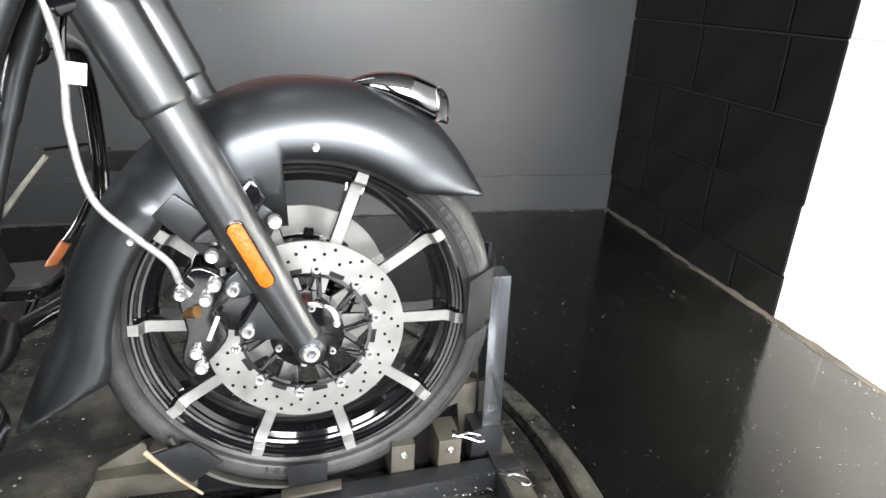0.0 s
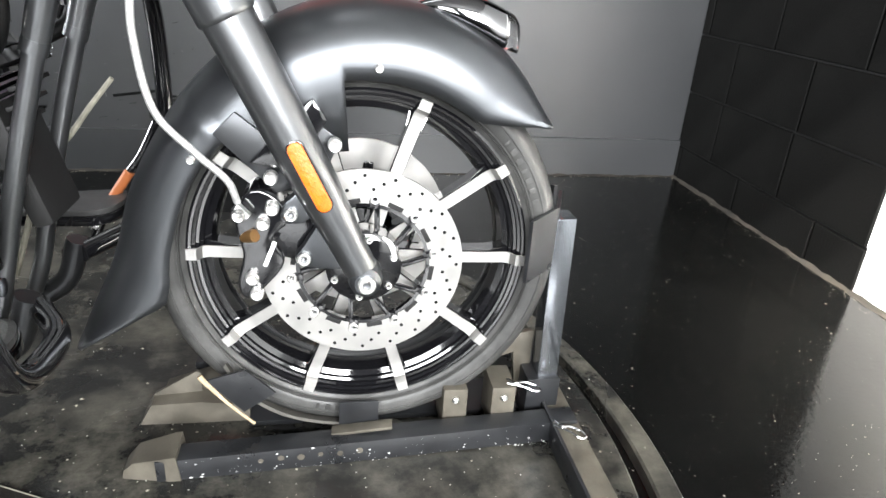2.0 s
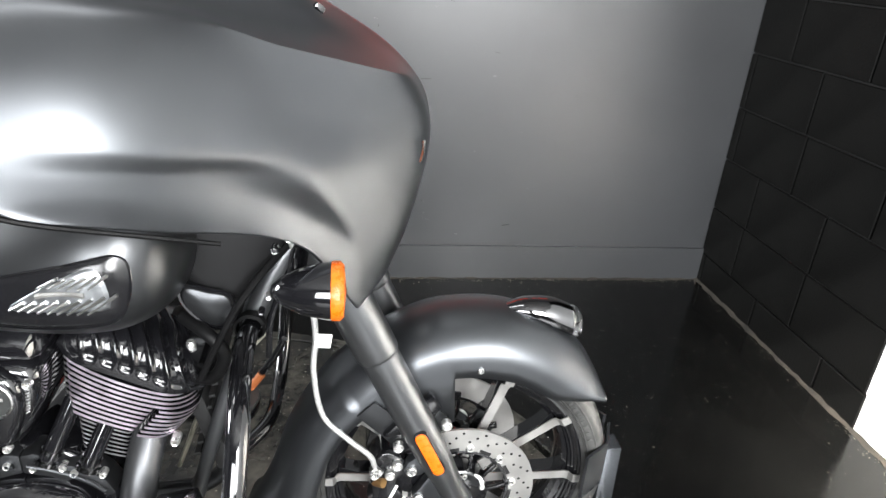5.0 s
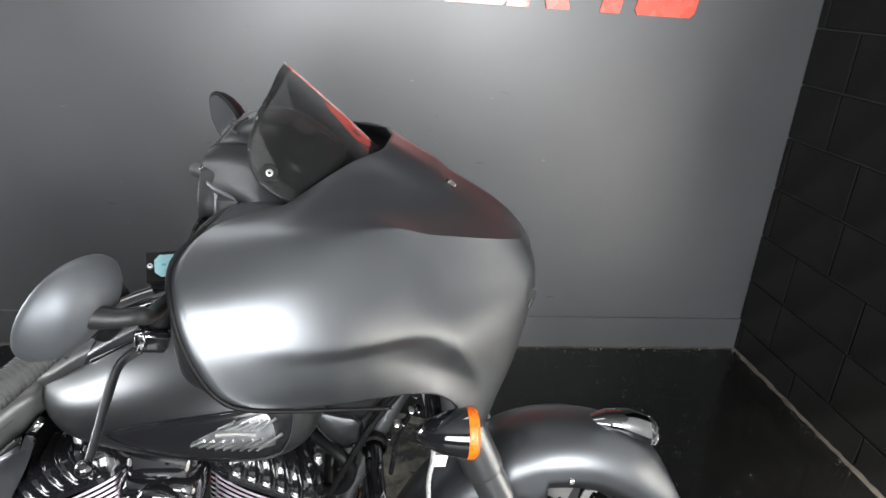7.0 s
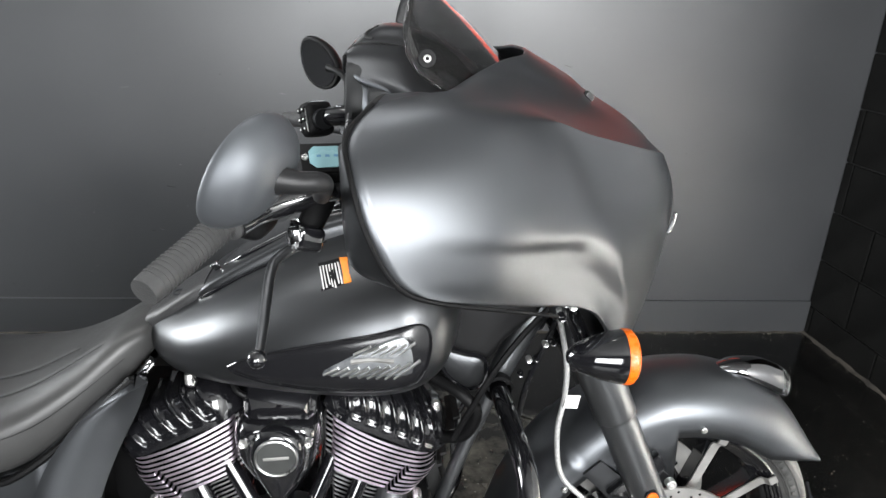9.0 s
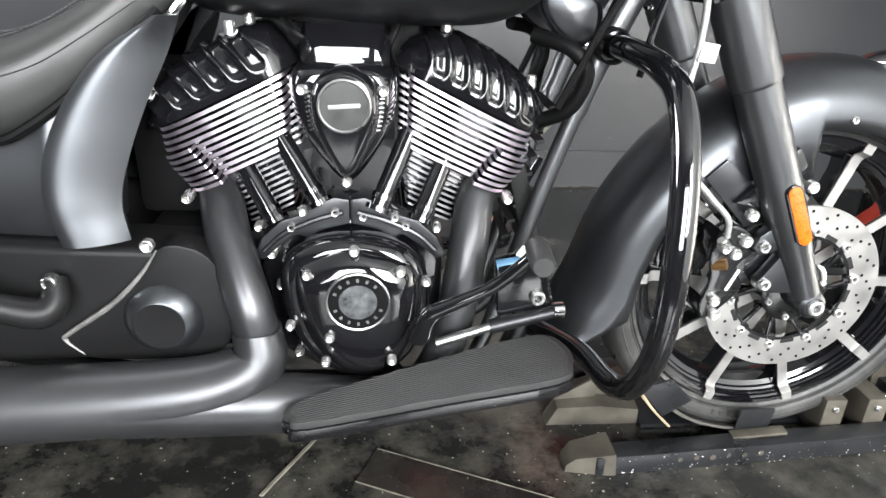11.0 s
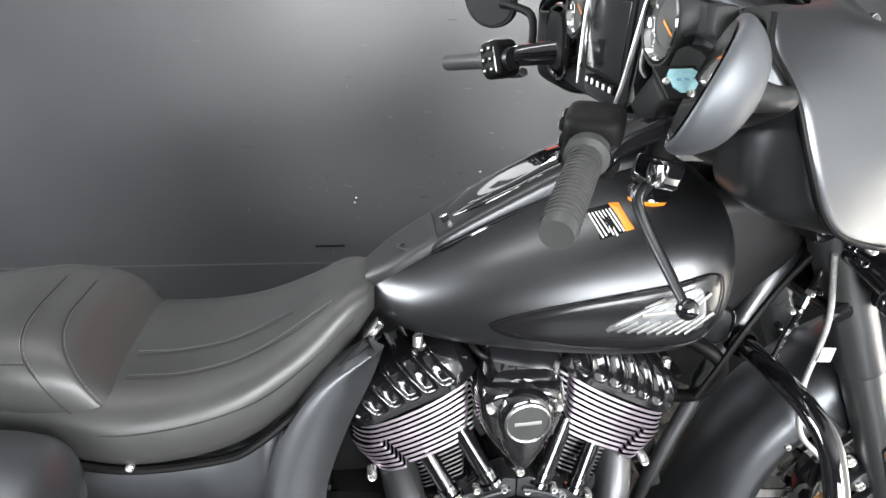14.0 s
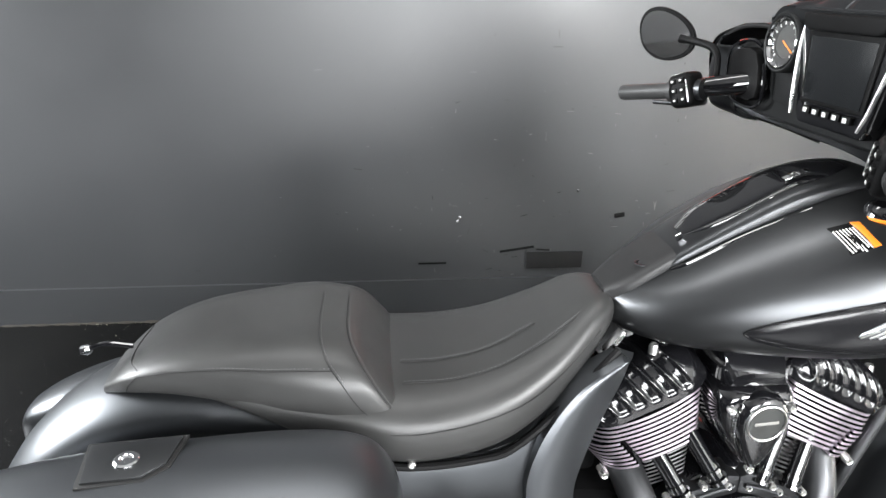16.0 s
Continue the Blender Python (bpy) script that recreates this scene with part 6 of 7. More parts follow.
def handlebars():
    for s in (-1, 1):
        bar = part("handlebar", tube([(-0.47, s * 0.08, 1.115), (-0.50, s * 0.18, 1.125), (-0.585, s * 0.265, 1.130), (-0.70, s * 0.315, 1.105), (-0.735, s * 0.345, 1.092)] if s < 0 else [(-0.47, 0.08, 1.115), (-0.50, 0.18, 1.125), (-0.575, 0.235, 1.128), (-0.66, 0.270, 1.116), (-0.715, 0.310, 1.104)], [0.014, 0.016, 0.017, 0.016, 0.014] if s < 0 else [0.014, 0.018, 0.023, 0.020, 0.016], 16), M_GLOSS, bike, "gloss black handlebar with a rubber grip")
        a = Vector((-0.745, s * 0.335, 1.096)) if s < 0 else Vector((-0.722, 0.328, 1.098))
        b = Vector((-0.806, -0.452, 1.056)) if s < 0 else Vector((-0.790, 0.445, 1.076))
        g = part("grip", tube([a, a.lerp(b, 0.08), a.lerp(b, 0.10), a.lerp(b, 0.96), b], [0.023, 0.023, 0.0165, 0.0165, 0.0155], 20, smooth_path=False), M_GREY_RUBBER, bar, "grey ribbed rubber grip")
        if s < 0:
            for k in range(17):
                q = a.lerp(b, 0.15 + 0.0455 * k)
                part("grip_rib", tube([q, q + (b - a).normalized() * 0.0032], 0.0177, 18, smooth_path=False), M_GREY_RUBBER, g)
        d = (b - a).normalized()
        c = a - d * 0.026
        yaw = math.degrees(math.atan2(d.x, s * d.y) * -s)
        sw = part("switch_housing", box(Matrix.Translation(c) @ pose(0, 0, 0, -s * 18, 0, yaw), 0.060, 0.050, 0.070, 0.017, segments=4), M_MATT, bar, "black switch housing")
        at = Matrix.Translation(c) @ pose(0, 0, 0, -s * 18, 0, yaw)
        for k in range(6):
            part("switch_button", box(at @ pose(-0.0300, -0.010 + 0.019 * (k % 2), 0.020 - 0.019 * (k // 2)), 0.006, 0.013, 0.011, 0.003), M_MATT, sw)
            part("button_mark", box(at @ pose(-0.0333, -0.010 + 0.019 * (k % 2), 0.020 - 0.019 * (k // 2)), 0.0008, 0.005, 0.0035, 0), M_PRINT, sw)
        part("housing_seam", tube([at @ Vector((-0.0305, -s * 0.0205, z)) for z in (0.020, 0.004, -0.014, -0.026)], [0.0008, 0.0016, 0.0018, 0.0008], 6), M_STEEL, sw)
        part("bar_clamp", tube([c - d * 0.040, c - d * 0.028], 0.021, 16, smooth_path=False), M_SATIN_DARK, bar)
    # front brake reservoir, lever and pivot
    lid = pose(-0.642, -0.286, 1.144, 40, 0, 14)
    res = part("brake_reservoir", box(lid @ pose(0, 0, -0.010), 0.058, 0.042, 0.056, 0.010, segments=3), M_MATT, bike, "front brake reservoir with a blue film")
    part("perch_arm", tube([(-0.640, -0.262, 1.128), (-0.648, -0.290, 1.104), (-0.662, -0.316, 1.076)], [0.020, 0.017, 0.015], 14), M_MATT, res)
    part("reservoir_lid", box(lid @ pose(0, 0, 0.0195), 0.062, 0.042, 0.005, 0.002), M_MATT, res)
    part("reservoir_film", prism([(-0.021, -0.008), (-0.014, -0.015), (0.015, -0.015), (0.021, -0.008), (0.021, 0.008), (0.014, 0.015), (-0.015, 0.015), (-0.021, 0.008)], 0.0222, 0.0235, 0.0, plane="xy"), M_TEAL, res, "protective pale blue film").matrix_local = lid
    for k in range(3):
        part("film_mark", box(lid @ pose(-0.010 + 0.010 * k, 0.001, 0.0238), 0.005, 0.003, 0.0005, 0), M_BLUE, res)
    for x in (-0.026, 0.026):
        part("reservoir_screw", bolt((0, 0, 0), 0.0036, 0.003, "z", 1), M_ZINC, res).matrix_local = lid @ pose(x, 0, 0.023)
    part("lever_perch", box(pose(-0.664, -0.322, 1.072, 0, 15, 25), 0.034, 0.044, 0.030, 0.008, segments=3), M_GLOSS, res)
    lev = part("brake_lever", tube([(-0.652, -0.300, 1.066), (-0.674, -0.325, 1.060), (-0.692, -0.348, 1.053), (-0.697, -0.366, 1.047), (-0.697, -0.405, 1.030), (-0.695, -0.445, 1.013), (-0.694, -0.478, 1.000)], [0.008, 0.007, 0.0062, 0.0060, 0.0058, 0.0052, 0.0045], 12), M_SATIN_DARK, bike, "black front brake lever with a ball end")
    part("lever_ball", lathe([(max(0.0098 * math.sin(math.pi * k / 10), 0.0003), -0.0098 * math.cos(math.pi * k / 10)) for k in range(11)], (-0.695, -0.484, 1.000), "z", 24), M_GLOSS, lev)
    part("lever_pivot", lathe([(0, 0.012), (0.009, 0.010), (0.011, 0.0), (0.009, -0.012), (0, -0.014)], (-0.672, -0.338, 1.076), "z", 14), M_CHROME, lev)
    part("clutch_lever", tube([(-0.655, 0.335, 1.075), (-0.66, 0.40, 1.06), (-0.70, 0.48, 1.05)], [0.009, 0.007, 0.005], 10), M_SATIN_DARK, bike)
    # mirrors
    for s in (-1, 1):
        c = Vector((-0.703, -0.462, 1.184)) if s < 0 else Vector((-0.718, 0.440, 1.202))
        m = Matrix.Translation(c) @ (pose(0, 0, 0, 0, 22, -25) if s < 0 else pose(0, 0, 0, 0, -6, 42))
        rows = []
        for u in spline([(-0.004, 1.0), (-0.001, 1.03), (0.006, 1.02), (0.018, 0.9), (0.030, 0.66), (0.037, 0.32), (0.039, 0.02)], 3):
            ring = []
            for k in range(32):
                a = 2 * math.pi * k / 32
                w = (0.059 if s < 0 else 0.063) * (1 + 0.16 * math.cos(a) * 1.0)
                ring.append(m @ Vector((u[0] * (1.0 if s < 0 else 1.0), s * -w * u[1] * math.cos(a), 0.053 * u[1] * math.sin(a) - s * 0.010 * u[1] * math.cos(a))))
            rows.append(ring)
        mir = part("mirror", loft(rows), M_MIRROR_SHELL if s < 0 else M_MATT, bike, "satin black rear-view mirror")
        gl = bmesh.new()
        gl.faces.new([gl.verts.new(m @ Vector((-0.0056, s * -0.057 * (1 + 0.16 * math.cos(a)) * math.cos(a), 0.047 * math.sin(a) - s * 0.009 * math.cos(a)))) for a in (2 * math.pi * k / 40 for k in range(40))])
        part("mirror_glass", gl, M_MIRROR, mir, "mirror glass")
        root = (-0.640, -0.325, 1.125) if s < 0 else (-0.655, 0.335, 1.085)
        if s < 0:
            part("mirror_stem", tube([c + Vector((0.028, -0.006, -0.006)), c + Vector((0.052, -0.004, -0.010)), c + Vector((0.072, 0.010, -0.014)), c + Vector((0.066, 0.060, -0.040)), root], [0.015, 0.011, 0.010, 0.009, 0.009], 14), M_BLACKSATIN, mir)
        else:
            part("mirror_stem", tube([(-0.648, 0.312, 1.120), (-0.646, 0.325, 1.165), (-0.652, 0.345, 1.184), (-0.672, 0.385, 1.192), c + Vector((0.030, -0.030, -0.006))], [0.007, 0.0075, 0.008, 0.008, 0.012], 12), M_MATT, mir)


def dash():
    face = -0.620
    out = [(-0.108, 1.262), (0.108, 1.262), (0.116, 1.250), (0.112, 1.205), (0.090, 1.098), (0.080, 1.084), (-0.080, 1.084), (-0.090, 1.098), (-0.112, 1.205), (-0.116, 1.250)]
    d = part("dash_panel", prism(out, face - 0.002, face + 0.08, 0.006, 3, plane="yz"), M_GLOSS, bike, "gloss black dash with a touch screen and two round gauges")
    part("screen_visor", prism([(-0.100, 1.262), (0.100, 1.262), (0.094, 1.240), (0.080, 1.234), (-0.080, 1.234), (-0.094, 1.240)], face - 0.016, face, 0.005, 3, plane="yz"), M_MATT, d)
    part("screen_bezel", prism([(-0.088, 1.236), (0.088, 1.236), (0.078, 1.120), (-0.078, 1.120)], face - 0.006, face, 0.004, 3, plane="yz"), M_MATT, d)
    part("screen", prism([(-0.078, 1.226), (0.078, 1.226), (0.070, 1.127), (-0.070, 1.127)], face - 0.0075, face - 0.004, 0.001, plane="yz"), M_DISPLAY, d, "dark touch screen")
    for q in (-1, 1):
        # two steel bars each side, shaped to imitate reflections beside the screen
        part("screen_trim", tube([(face + 0.004, q * 0.112, 1.256), (face + 0.001, q * 0.112, 1.238), (face - 0.004, q * 0.108, 1.200), (face - 0.010, q * 0.094, 1.130), (face - 0.014, q * 0.084, 1.098)], [0.002, 0.0032, 0.0036, 0.0036, 0.0025], 10), M_STEEL, d, "bright bar imitating a reflection beside the screen")
        part("outer_trim", tube([(face + 0.010, q * 0.121, 1.252), (face + 0.008, q * 0.121, 1.230), (face + 0.004, q * 0.117, 1.190), (face + 0.003, q * 0.112, 1.152), (face + 0.008, q * 0.118, 1.138)], [0.002, 0.003, 0.003, 0.003, 0.002], 10), M_STEEL, d)
        part("far_cheek", prism([(q * 0.10, 1.25), (q * 0.24, 1.232), (q * 0.25, 1.15), (q * 0.20, 1.10), (q * 0.10, 1.09)], face + 0.022, face + 0.05, 0.006, 2, plane="yz"), M_COWL, d)
    for k in range(5):
        part("screen_button", box(pose(face - 0.006, -0.050 + 0.025 * k, 1.110), 0.010, 0.020, 0.013, 0.003), M_MATT, d)
        part("button_mark", box(pose(face - 0.0115, -0.050 + 0.025 * k, 1.110), 0.001, 0.009, 0.0075, 0.0), M_PRINT, d)
    for y in (-0.166, 0.166):
        pod = lathe([(0.052, 0.07), (0.053, 0.010), (0.0525, -0.003), (0.050, -0.006), (0.047, -0.005), (0.045, 0.004), (0.044, 0.012)], (face, y, 1.208), "x", 44)
        g = part("gauge", pod, M_COWL, d, "round gauge in a hooded black pod")
        part("gauge_rim", lathe([(0.0448, -0.002), (0.043, -0.006), (0.0405, -0.003), (0.039, 0.006)], (face, y, 1.208), "x", 44), M_CHROME, g, "chrome gauge rim")
        part("gauge_face", lathe([(0.040, 0.0062), (0.027, 0.0058), (0.0265, 0.0078), (0.0, 0.0078)], (face, y, 1.208), "x", 44), M_DIAL, g, "dark dial face")
        part("gauge_centre", lathe([(0.0262, 0.0070), (0.0, 0.0070)], (face, y, 1.208), "x", 32), M_GREYBADGE, g)
        part("gauge_needle", box(pose(face + 0.003, y, 1.208, 120) @ pose(0, 0, 0.014), 0.001, 0.0026, 0.036, 0), M_ORANGE, g)
        for k in range(12):
            a = radians(-135 + 24.5 * k)
            part("gauge_mark", box(pose(face + 0.0046, y + 0.0335 * math.sin(a), 1.208 + 0.0335 * math.cos(a), -math.degrees(a)), 0.001, 0.0022 if k % 2 else 0.0034, 0.0062, 0), M_PRINT, g)
        part("gauge_glass", lathe([(0.0395, 0.001), (0.030, 0.0), (0.0, -0.0008)], (face, y, 1.208), "x", 36), M_CLEAR, g, "clear gauge glass").visible_shadow = False
        part("speaker_grille", prism(smooth_outline([(y * 1.38, 1.185), (y * 1.85, 1.182), (y * 1.93, 1.14), (y * 1.75, 1.098), (y * 1.25, 1.102)], 3), -0.622, -0.60, 0.006, plane="yz"), M_MATT, bike, "black mesh speaker grille")
        part("speaker_rim", tube([(-0.614, a, c) for a, c in smooth_outline([(y * 1.34, 1.196), (y * 1.92, 1.192), (y * 2.02, 1.14), (y * 1.80, 1.088), (y * 1.20, 1.092)], 3)], 0.0035, 6, 2), M_GLOSS, bike)
    for ob in (d, *d.children_recursive):            # the dash sits a little off the middle
        ob.data.transform(Matrix.Translation((0.004, -0.010, 0)))


M_BADGEDARK = material("pewter_badge", (0.16, 0.17, 0.175), 0.35, metal=0.8, var=0.5, scale=90, bump=0.5, bump_scale=120)
M_GREYBADGE = material("brushed_dark_badge", (0.060, 0.062, 0.060), 0.42, metal=0.5, var=0.1, scale=60)
M_SEAM = material("seam_shadow", (0.010, 0.010, 0.010), 0.6)
M_THREAD = material("grey_thread", (0.10, 0.10, 0.10), 0.6)
M_RUSTSLEEVE = material("faded_orange_sleeve", (0.42, 0.13, 0.04), 0.5, var=0.2, scale=30)
M_STRAP = material("tan_strap", (0.22, 0.21, 0.17), 0.7, var=0.3, scale=40)
M_RED_PLUG = material("red_plug", (0.45, 0.05, 0.02), 0.4)
M_ORANGE = material("orange_print", (0.9, 0.25, 0.02), 0.4, var=0.05)
M_PRINT = material("white_print", (0.72, 0.72, 0.70), 0.5, var=0.06)
M_BLUE = material("blue_tape", (0.12, 0.28, 0.45), 0.4)
M_TEAL = material("pale_blue_film", (0.28, 0.50, 0.54), 0.3, var=0.1)
M_BADGE = material("silver_badge", (0.27, 0.28, 0.29), 0.34, metal=0.9, var=0.25, scale=60)
M_HOSE = material("braided_hose", (0.55, 0.55, 0.54), 0.4, metal=0.6, var=0.2, scale=200, bump=0.4, bump_scale=900)
M_BRASS = material("heated_brass", (0.42, 0.24, 0.10), 0.35, metal=0.9, var=0.2)
M_MIRROR = material("mirror_silver", (0.8, 0.8, 0.8), 0.03, metal=1.0, var=0.02, rough_var=0.01)
M_DISPLAY = material("dark_display", (0.012, 0.013, 0.014), 0.1, var=0.1, rough_var=0.03)
M_DIAL = material("grey_dial", (0.035, 0.035, 0.035), 0.35, var=0.08)

engine()
exhaust()
bodywork()
tank_details()
chassis()
front_end()
handlebars()
dash()


# ---- wheel chock on the turntable ----
def wheel_chock():
    ch = thing("wheel_chock", "black steel wheel chock clamping the front tyre", "wheel chock")
    rail = part("rail", box(pose(0.028, -0.112, 0.021, 0, -0.6, 3), 0.69, 0.040, 0.040, 0.003), M_BLACKSTEEL, ch, "scuffed black steel rail")
    for k in range(6):
        part("rail_hole", lathe([(0, 0.0), (0.0042 + 0.0008 * (k % 3), 0.0), (0.0050 + 0.0008 * (k % 3), 0.002)], (-0.160 + 0.031 * k, -0.1425 + 0.0017 * k, 0.022 + 0.002 * (k % 2)), "y", 9), M_BARE, rail)
    chips = bmesh.new()
    for _ in range(150):
        x, z = random.uniform(-0.29, 0.33), 0.003 + 0.038 * random.random() ** 2.2
        r = 0.0004 + 0.0017 * random.random() ** 4
        y = -0.1335 + (x - 0.028) * 0.0524 + 0.0
        a = random.uniform(0, 6.3)
        chips.faces.new([chips.verts.new((x + r * random.uniform(0.6, 1.6) * math.cos(a + q), y, z + r * random.uniform(0.5, 1) * math.sin(a + q))) for q in (0, 1.3, 2.5, 3.9, 5.1)])
    tagged(part("chipped_paint", chips, M_PRINT2, rail), "pale chips in the black paint", kind="stuff")
    shoe = part("rail_sleeve", loft([[(-0.368, -0.137, 0.0), (-0.368, -0.098, 0.0), (-0.366, -0.098, 0.012), (-0.366, -0.135, 0.012)], [(-0.350, -0.141, 0.0), (-0.350, -0.088, 0.0), (-0.350, -0.090, 0.028), (-0.350, -0.138, 0.028)], [(-0.294, -0.151, 0.0), (-0.294, -0.090, 0.0), (-0.294, -0.090, 0.045), (-0.294, -0.151, 0.045)], [(-0.279, -0.151, 0.0), (-0.279, -0.090, 0.0), (-0.284, -0.090, 0.046), (-0.284, -0.151, 0.046)]]), M_BARE, ch, "bare metal rail shoe")
    part("rail", box(pose(0.03, 0.135, 0.021), 0.66, 0.045, 0.040, 0.003), M_BLACKSTEEL, ch)
    part("rail_sleeve", box(pose(-0.26, 0.05, 0.045, 0, -18, 0), 0.16, 0.05, 0.03, 0.004), M_BARE, ch)
    # cross member at the front with pins
    part("cross_member", box(pose(0.350, -0.185, 0.019), 0.052, 0.38, 0.036, 0.003), M_BARE, ch, "worn cross member")
    part("cross_rail", box(pose(0.326, -0.20, 0.024), 0.006, 0.30, 0.046, 0.001), M_BLACKSTEEL, ch)
    part("foot_plate", prism([(0.330, -0.385), (0.318, -0.30), (0.385, -0.31), (0.400, -0.375), (0.385, -0.392)], 0.001, 0.010, 0.002, plane="xy"), M_BARE, ch)
    lever = part("lever_pin", tube([(0.352, -0.290, 0.030), (0.375, -0.345, 0.034), (0.384, -0.400, 0.032)], [0.012, 0.013, 0.014], 14), M_BARE, ch, "worn steel locking pin")
    part("pin_ring", tube([(0.366, -0.300, 0.046), (0.352, -0.330, 0.050), (0.366, -0.370, 0.046), (0.378, -0.345, 0.048)], 0.003, 8), M_CHROME, lever)

    def clip(x, y, z, turn):
        m = pose(x, y, z, 0, 0, turn)
        pts = [m @ Vector(p) for p in ((-0.024, 0.008, 0), (-0.008, -0.004, 0.003), (0.006, 0.007, 0), (0.026, 0.009, -0.004), (0.034, 0.0, -0.006), (0.026, -0.008, -0.004), (0.004, -0.006, 0.0), (-0.022, -0.004, 0.0))]
        part("spring_clip", tube(pts, 0.0022, 8, 6), M_CHROME, ch, "bright spring clip")
    clip(0.345, -0.135, 0.046, -35)
    clip(0.270, -0.085, 0.105, -20)
    # upright with the tyre plates
    up = part("upright", box(pose(0.327, -0.030, 0.205, 0, -1.5, 0), 0.036, 0.044, 0.380, 0.002), M_UPRIGHT, ch, "tall square steel upright")
    part("upright_foot", box(pose(0.322, -0.030, 0.050), 0.060, 0.060, 0.090, 0.003), M_BLACKSTEEL, ch)
    for s in (-1, 1):
        part("tyre_plate", loft([[(0.252, s * 0.084, z0), (0.256, s * 0.088, z0), (0.256, s * 0.088, z1), (0.252, s * 0.084, z1)] if i == 0 else ([(0.300, s * 0.060, z0), (0.303, s * 0.064, z0), (0.303, s * 0.064, z1), (0.300, s * 0.060, z1)] if i == 1 else [(0.318, s * 0.012, z0), (0.324, s * 0.012, z0), (0.324, s * 0.012, z1), (0.318, s * 0.012, z1)]) for i, (z0, z1) in enumerate(((0.300, 0.405), (0.315, 0.420), (0.33, 0.43)))]), M_BLACKSTEEL, ch, "black steel tyre plate")
    # cradle that the tyre rolls into
    cradle = []
    for x, z in spline([(-0.215, 0.150), (-0.185, 0.095), (-0.13, 0.052), (-0.06, 0.030), (0.02, 0.022)], 5):
        cradle.append([(x, -0.085, z + 0.012), (x, -0.05, z - 0.004), (x, 0.05, z - 0.004), (x, 0.085, z + 0.012), (x + 0.004, 0.085, z + 0.017), (x + 0.004, 0.05, z + 0.001), (x + 0.004, -0.05, z + 0.001), (x + 0.004, -0.085, z + 0.017)])
    part("cradle", loft(cradle), M_CRADLE, ch, "curved grey cradle plate under the tyre")
    part("cradle_flap", prism([(-0.240, 0.146), (-0.180, 0.163), (-0.136, 0.118), (-0.186, 0.084)], -0.098, -0.093, 0.0015), M_BLACKSTEEL, ch)
    part("cradle_edge", tube([(-0.249, -0.096, 0.154), (-0.238, -0.098, 0.140), (-0.205, -0.099, 0.098), (-0.171, -0.099, 0.062)], [0.0045, 0.004, 0.0025, 0.0025], 8), M_RUST, ch, "rusty edge of the cradle flap")
    part("cradle_tab", box(pose(-0.005, -0.092, 0.068, 8, 0, 0), 0.065, 0.004, 0.050, 0.0015), M_BLACKSTEEL, ch)
    part("cradle_lip", box(pose(0.0, -0.104, 0.046, 0, -8, -4), 0.10, 0.022, 0.006, 0.002), M_BARE, ch)
    # bent ramp plate: a low box with a raised triangular cheek
    part("ramp_shoe", prism([(-0.372, 0.002), (-0.352, 0.042), (-0.278, 0.086), (-0.270, 0.080), (-0.272, 0.002)], 0.018, 0.026, 0.002), M_BARE, ch, "bent bare metal ramp shoe")
    part("ramp_lip", loft([[(-0.372, -0.010, 0.0), (-0.372, 0.020, 0.0), (-0.352, 0.022, 0.040), (-0.352, -0.006, 0.036)], [(-0.27, -0.012, 0.0), (-0.27, 0.02, 0.0), (-0.27, 0.022, 0.046), (-0.27, -0.008, 0.040)], [(-0.19, -0.012, 0.0), (-0.19, 0.02, 0.0), (-0.19, 0.022, 0.036), (-0.19, -0.008, 0.030)]]), M_BARE, ch)
    for x in (0.16, 0.245):
        part("chock_block", box(pose(x, -0.045, 0.052), 0.042, 0.070, 0.085, 0.003), M_BARE, ch, "worn tan steel block")
        part("block_bolt", bolt((x, -0.082, 0.075), 0.006, 0.003), M_STEEL, ch)
    part("brace", prism([(0.22, 0.10), (0.285, 0.160), (0.310, 0.165), (0.31, 0.03), (0.285, 0.03), (0.275, 0.12)], -0.010, 0.004, 0.003), M_BARE, ch)
    part("strap", box(pose(0.06, 0.02, 0.006), 0.5, 0.10, 0.010, 0.002), M_BLACKSTEEL, ch)


M_UPRIGHT = material("blued_bright_steel", (0.22, 0.235, 0.255), 0.20, metal=0.9, var=0.15, scale=8)
M_CRADLE = material("dusty_grey_steel", (0.10, 0.095, 0.085), 0.5, metal=0.3, var=0.3, scale=14, bump=0.1)
M_RUST = material("rusty_steel", (0.40, 0.31, 0.20), 0.6, var=0.25, scale=40)
wheel_chock()


# ---- painted tracks and marks ----
def flat_patch(name, outline, z, mat, label):
    tagged(link_mesh(name, prism(outline, z, z + 0.004, 0.001, 1, plane="xy"), mat), label, kind="structure")


def tape(name, a, b, width, edge=0.0022):
    """A strip of dark sheet on the deck with pale worn edges."""
    a, b = Vector(a), Vector(b)
    d = (b - a).normalized()
    n = Vector((-d.y, d.x))
    q = [a, b, b + n * width, a + n * width]
    flat_patch(name, [tuple(v) for v in q], 0.0, M_STRIP, "flat dark strip laid on the turntable")
    for p, r in ((q[0], q[1]), (q[2], q[3]), (q[1], q[2])):
        e = (r - p).normalized()
        m = Vector((-e.y, e.x)) * edge / 2
        flat_patch("strip_edge", [tuple(p - m), tuple(r - m), tuple(r + m), tuple(p + m)], 0.0015, M_EDGE, "pale worn edge of the strip")


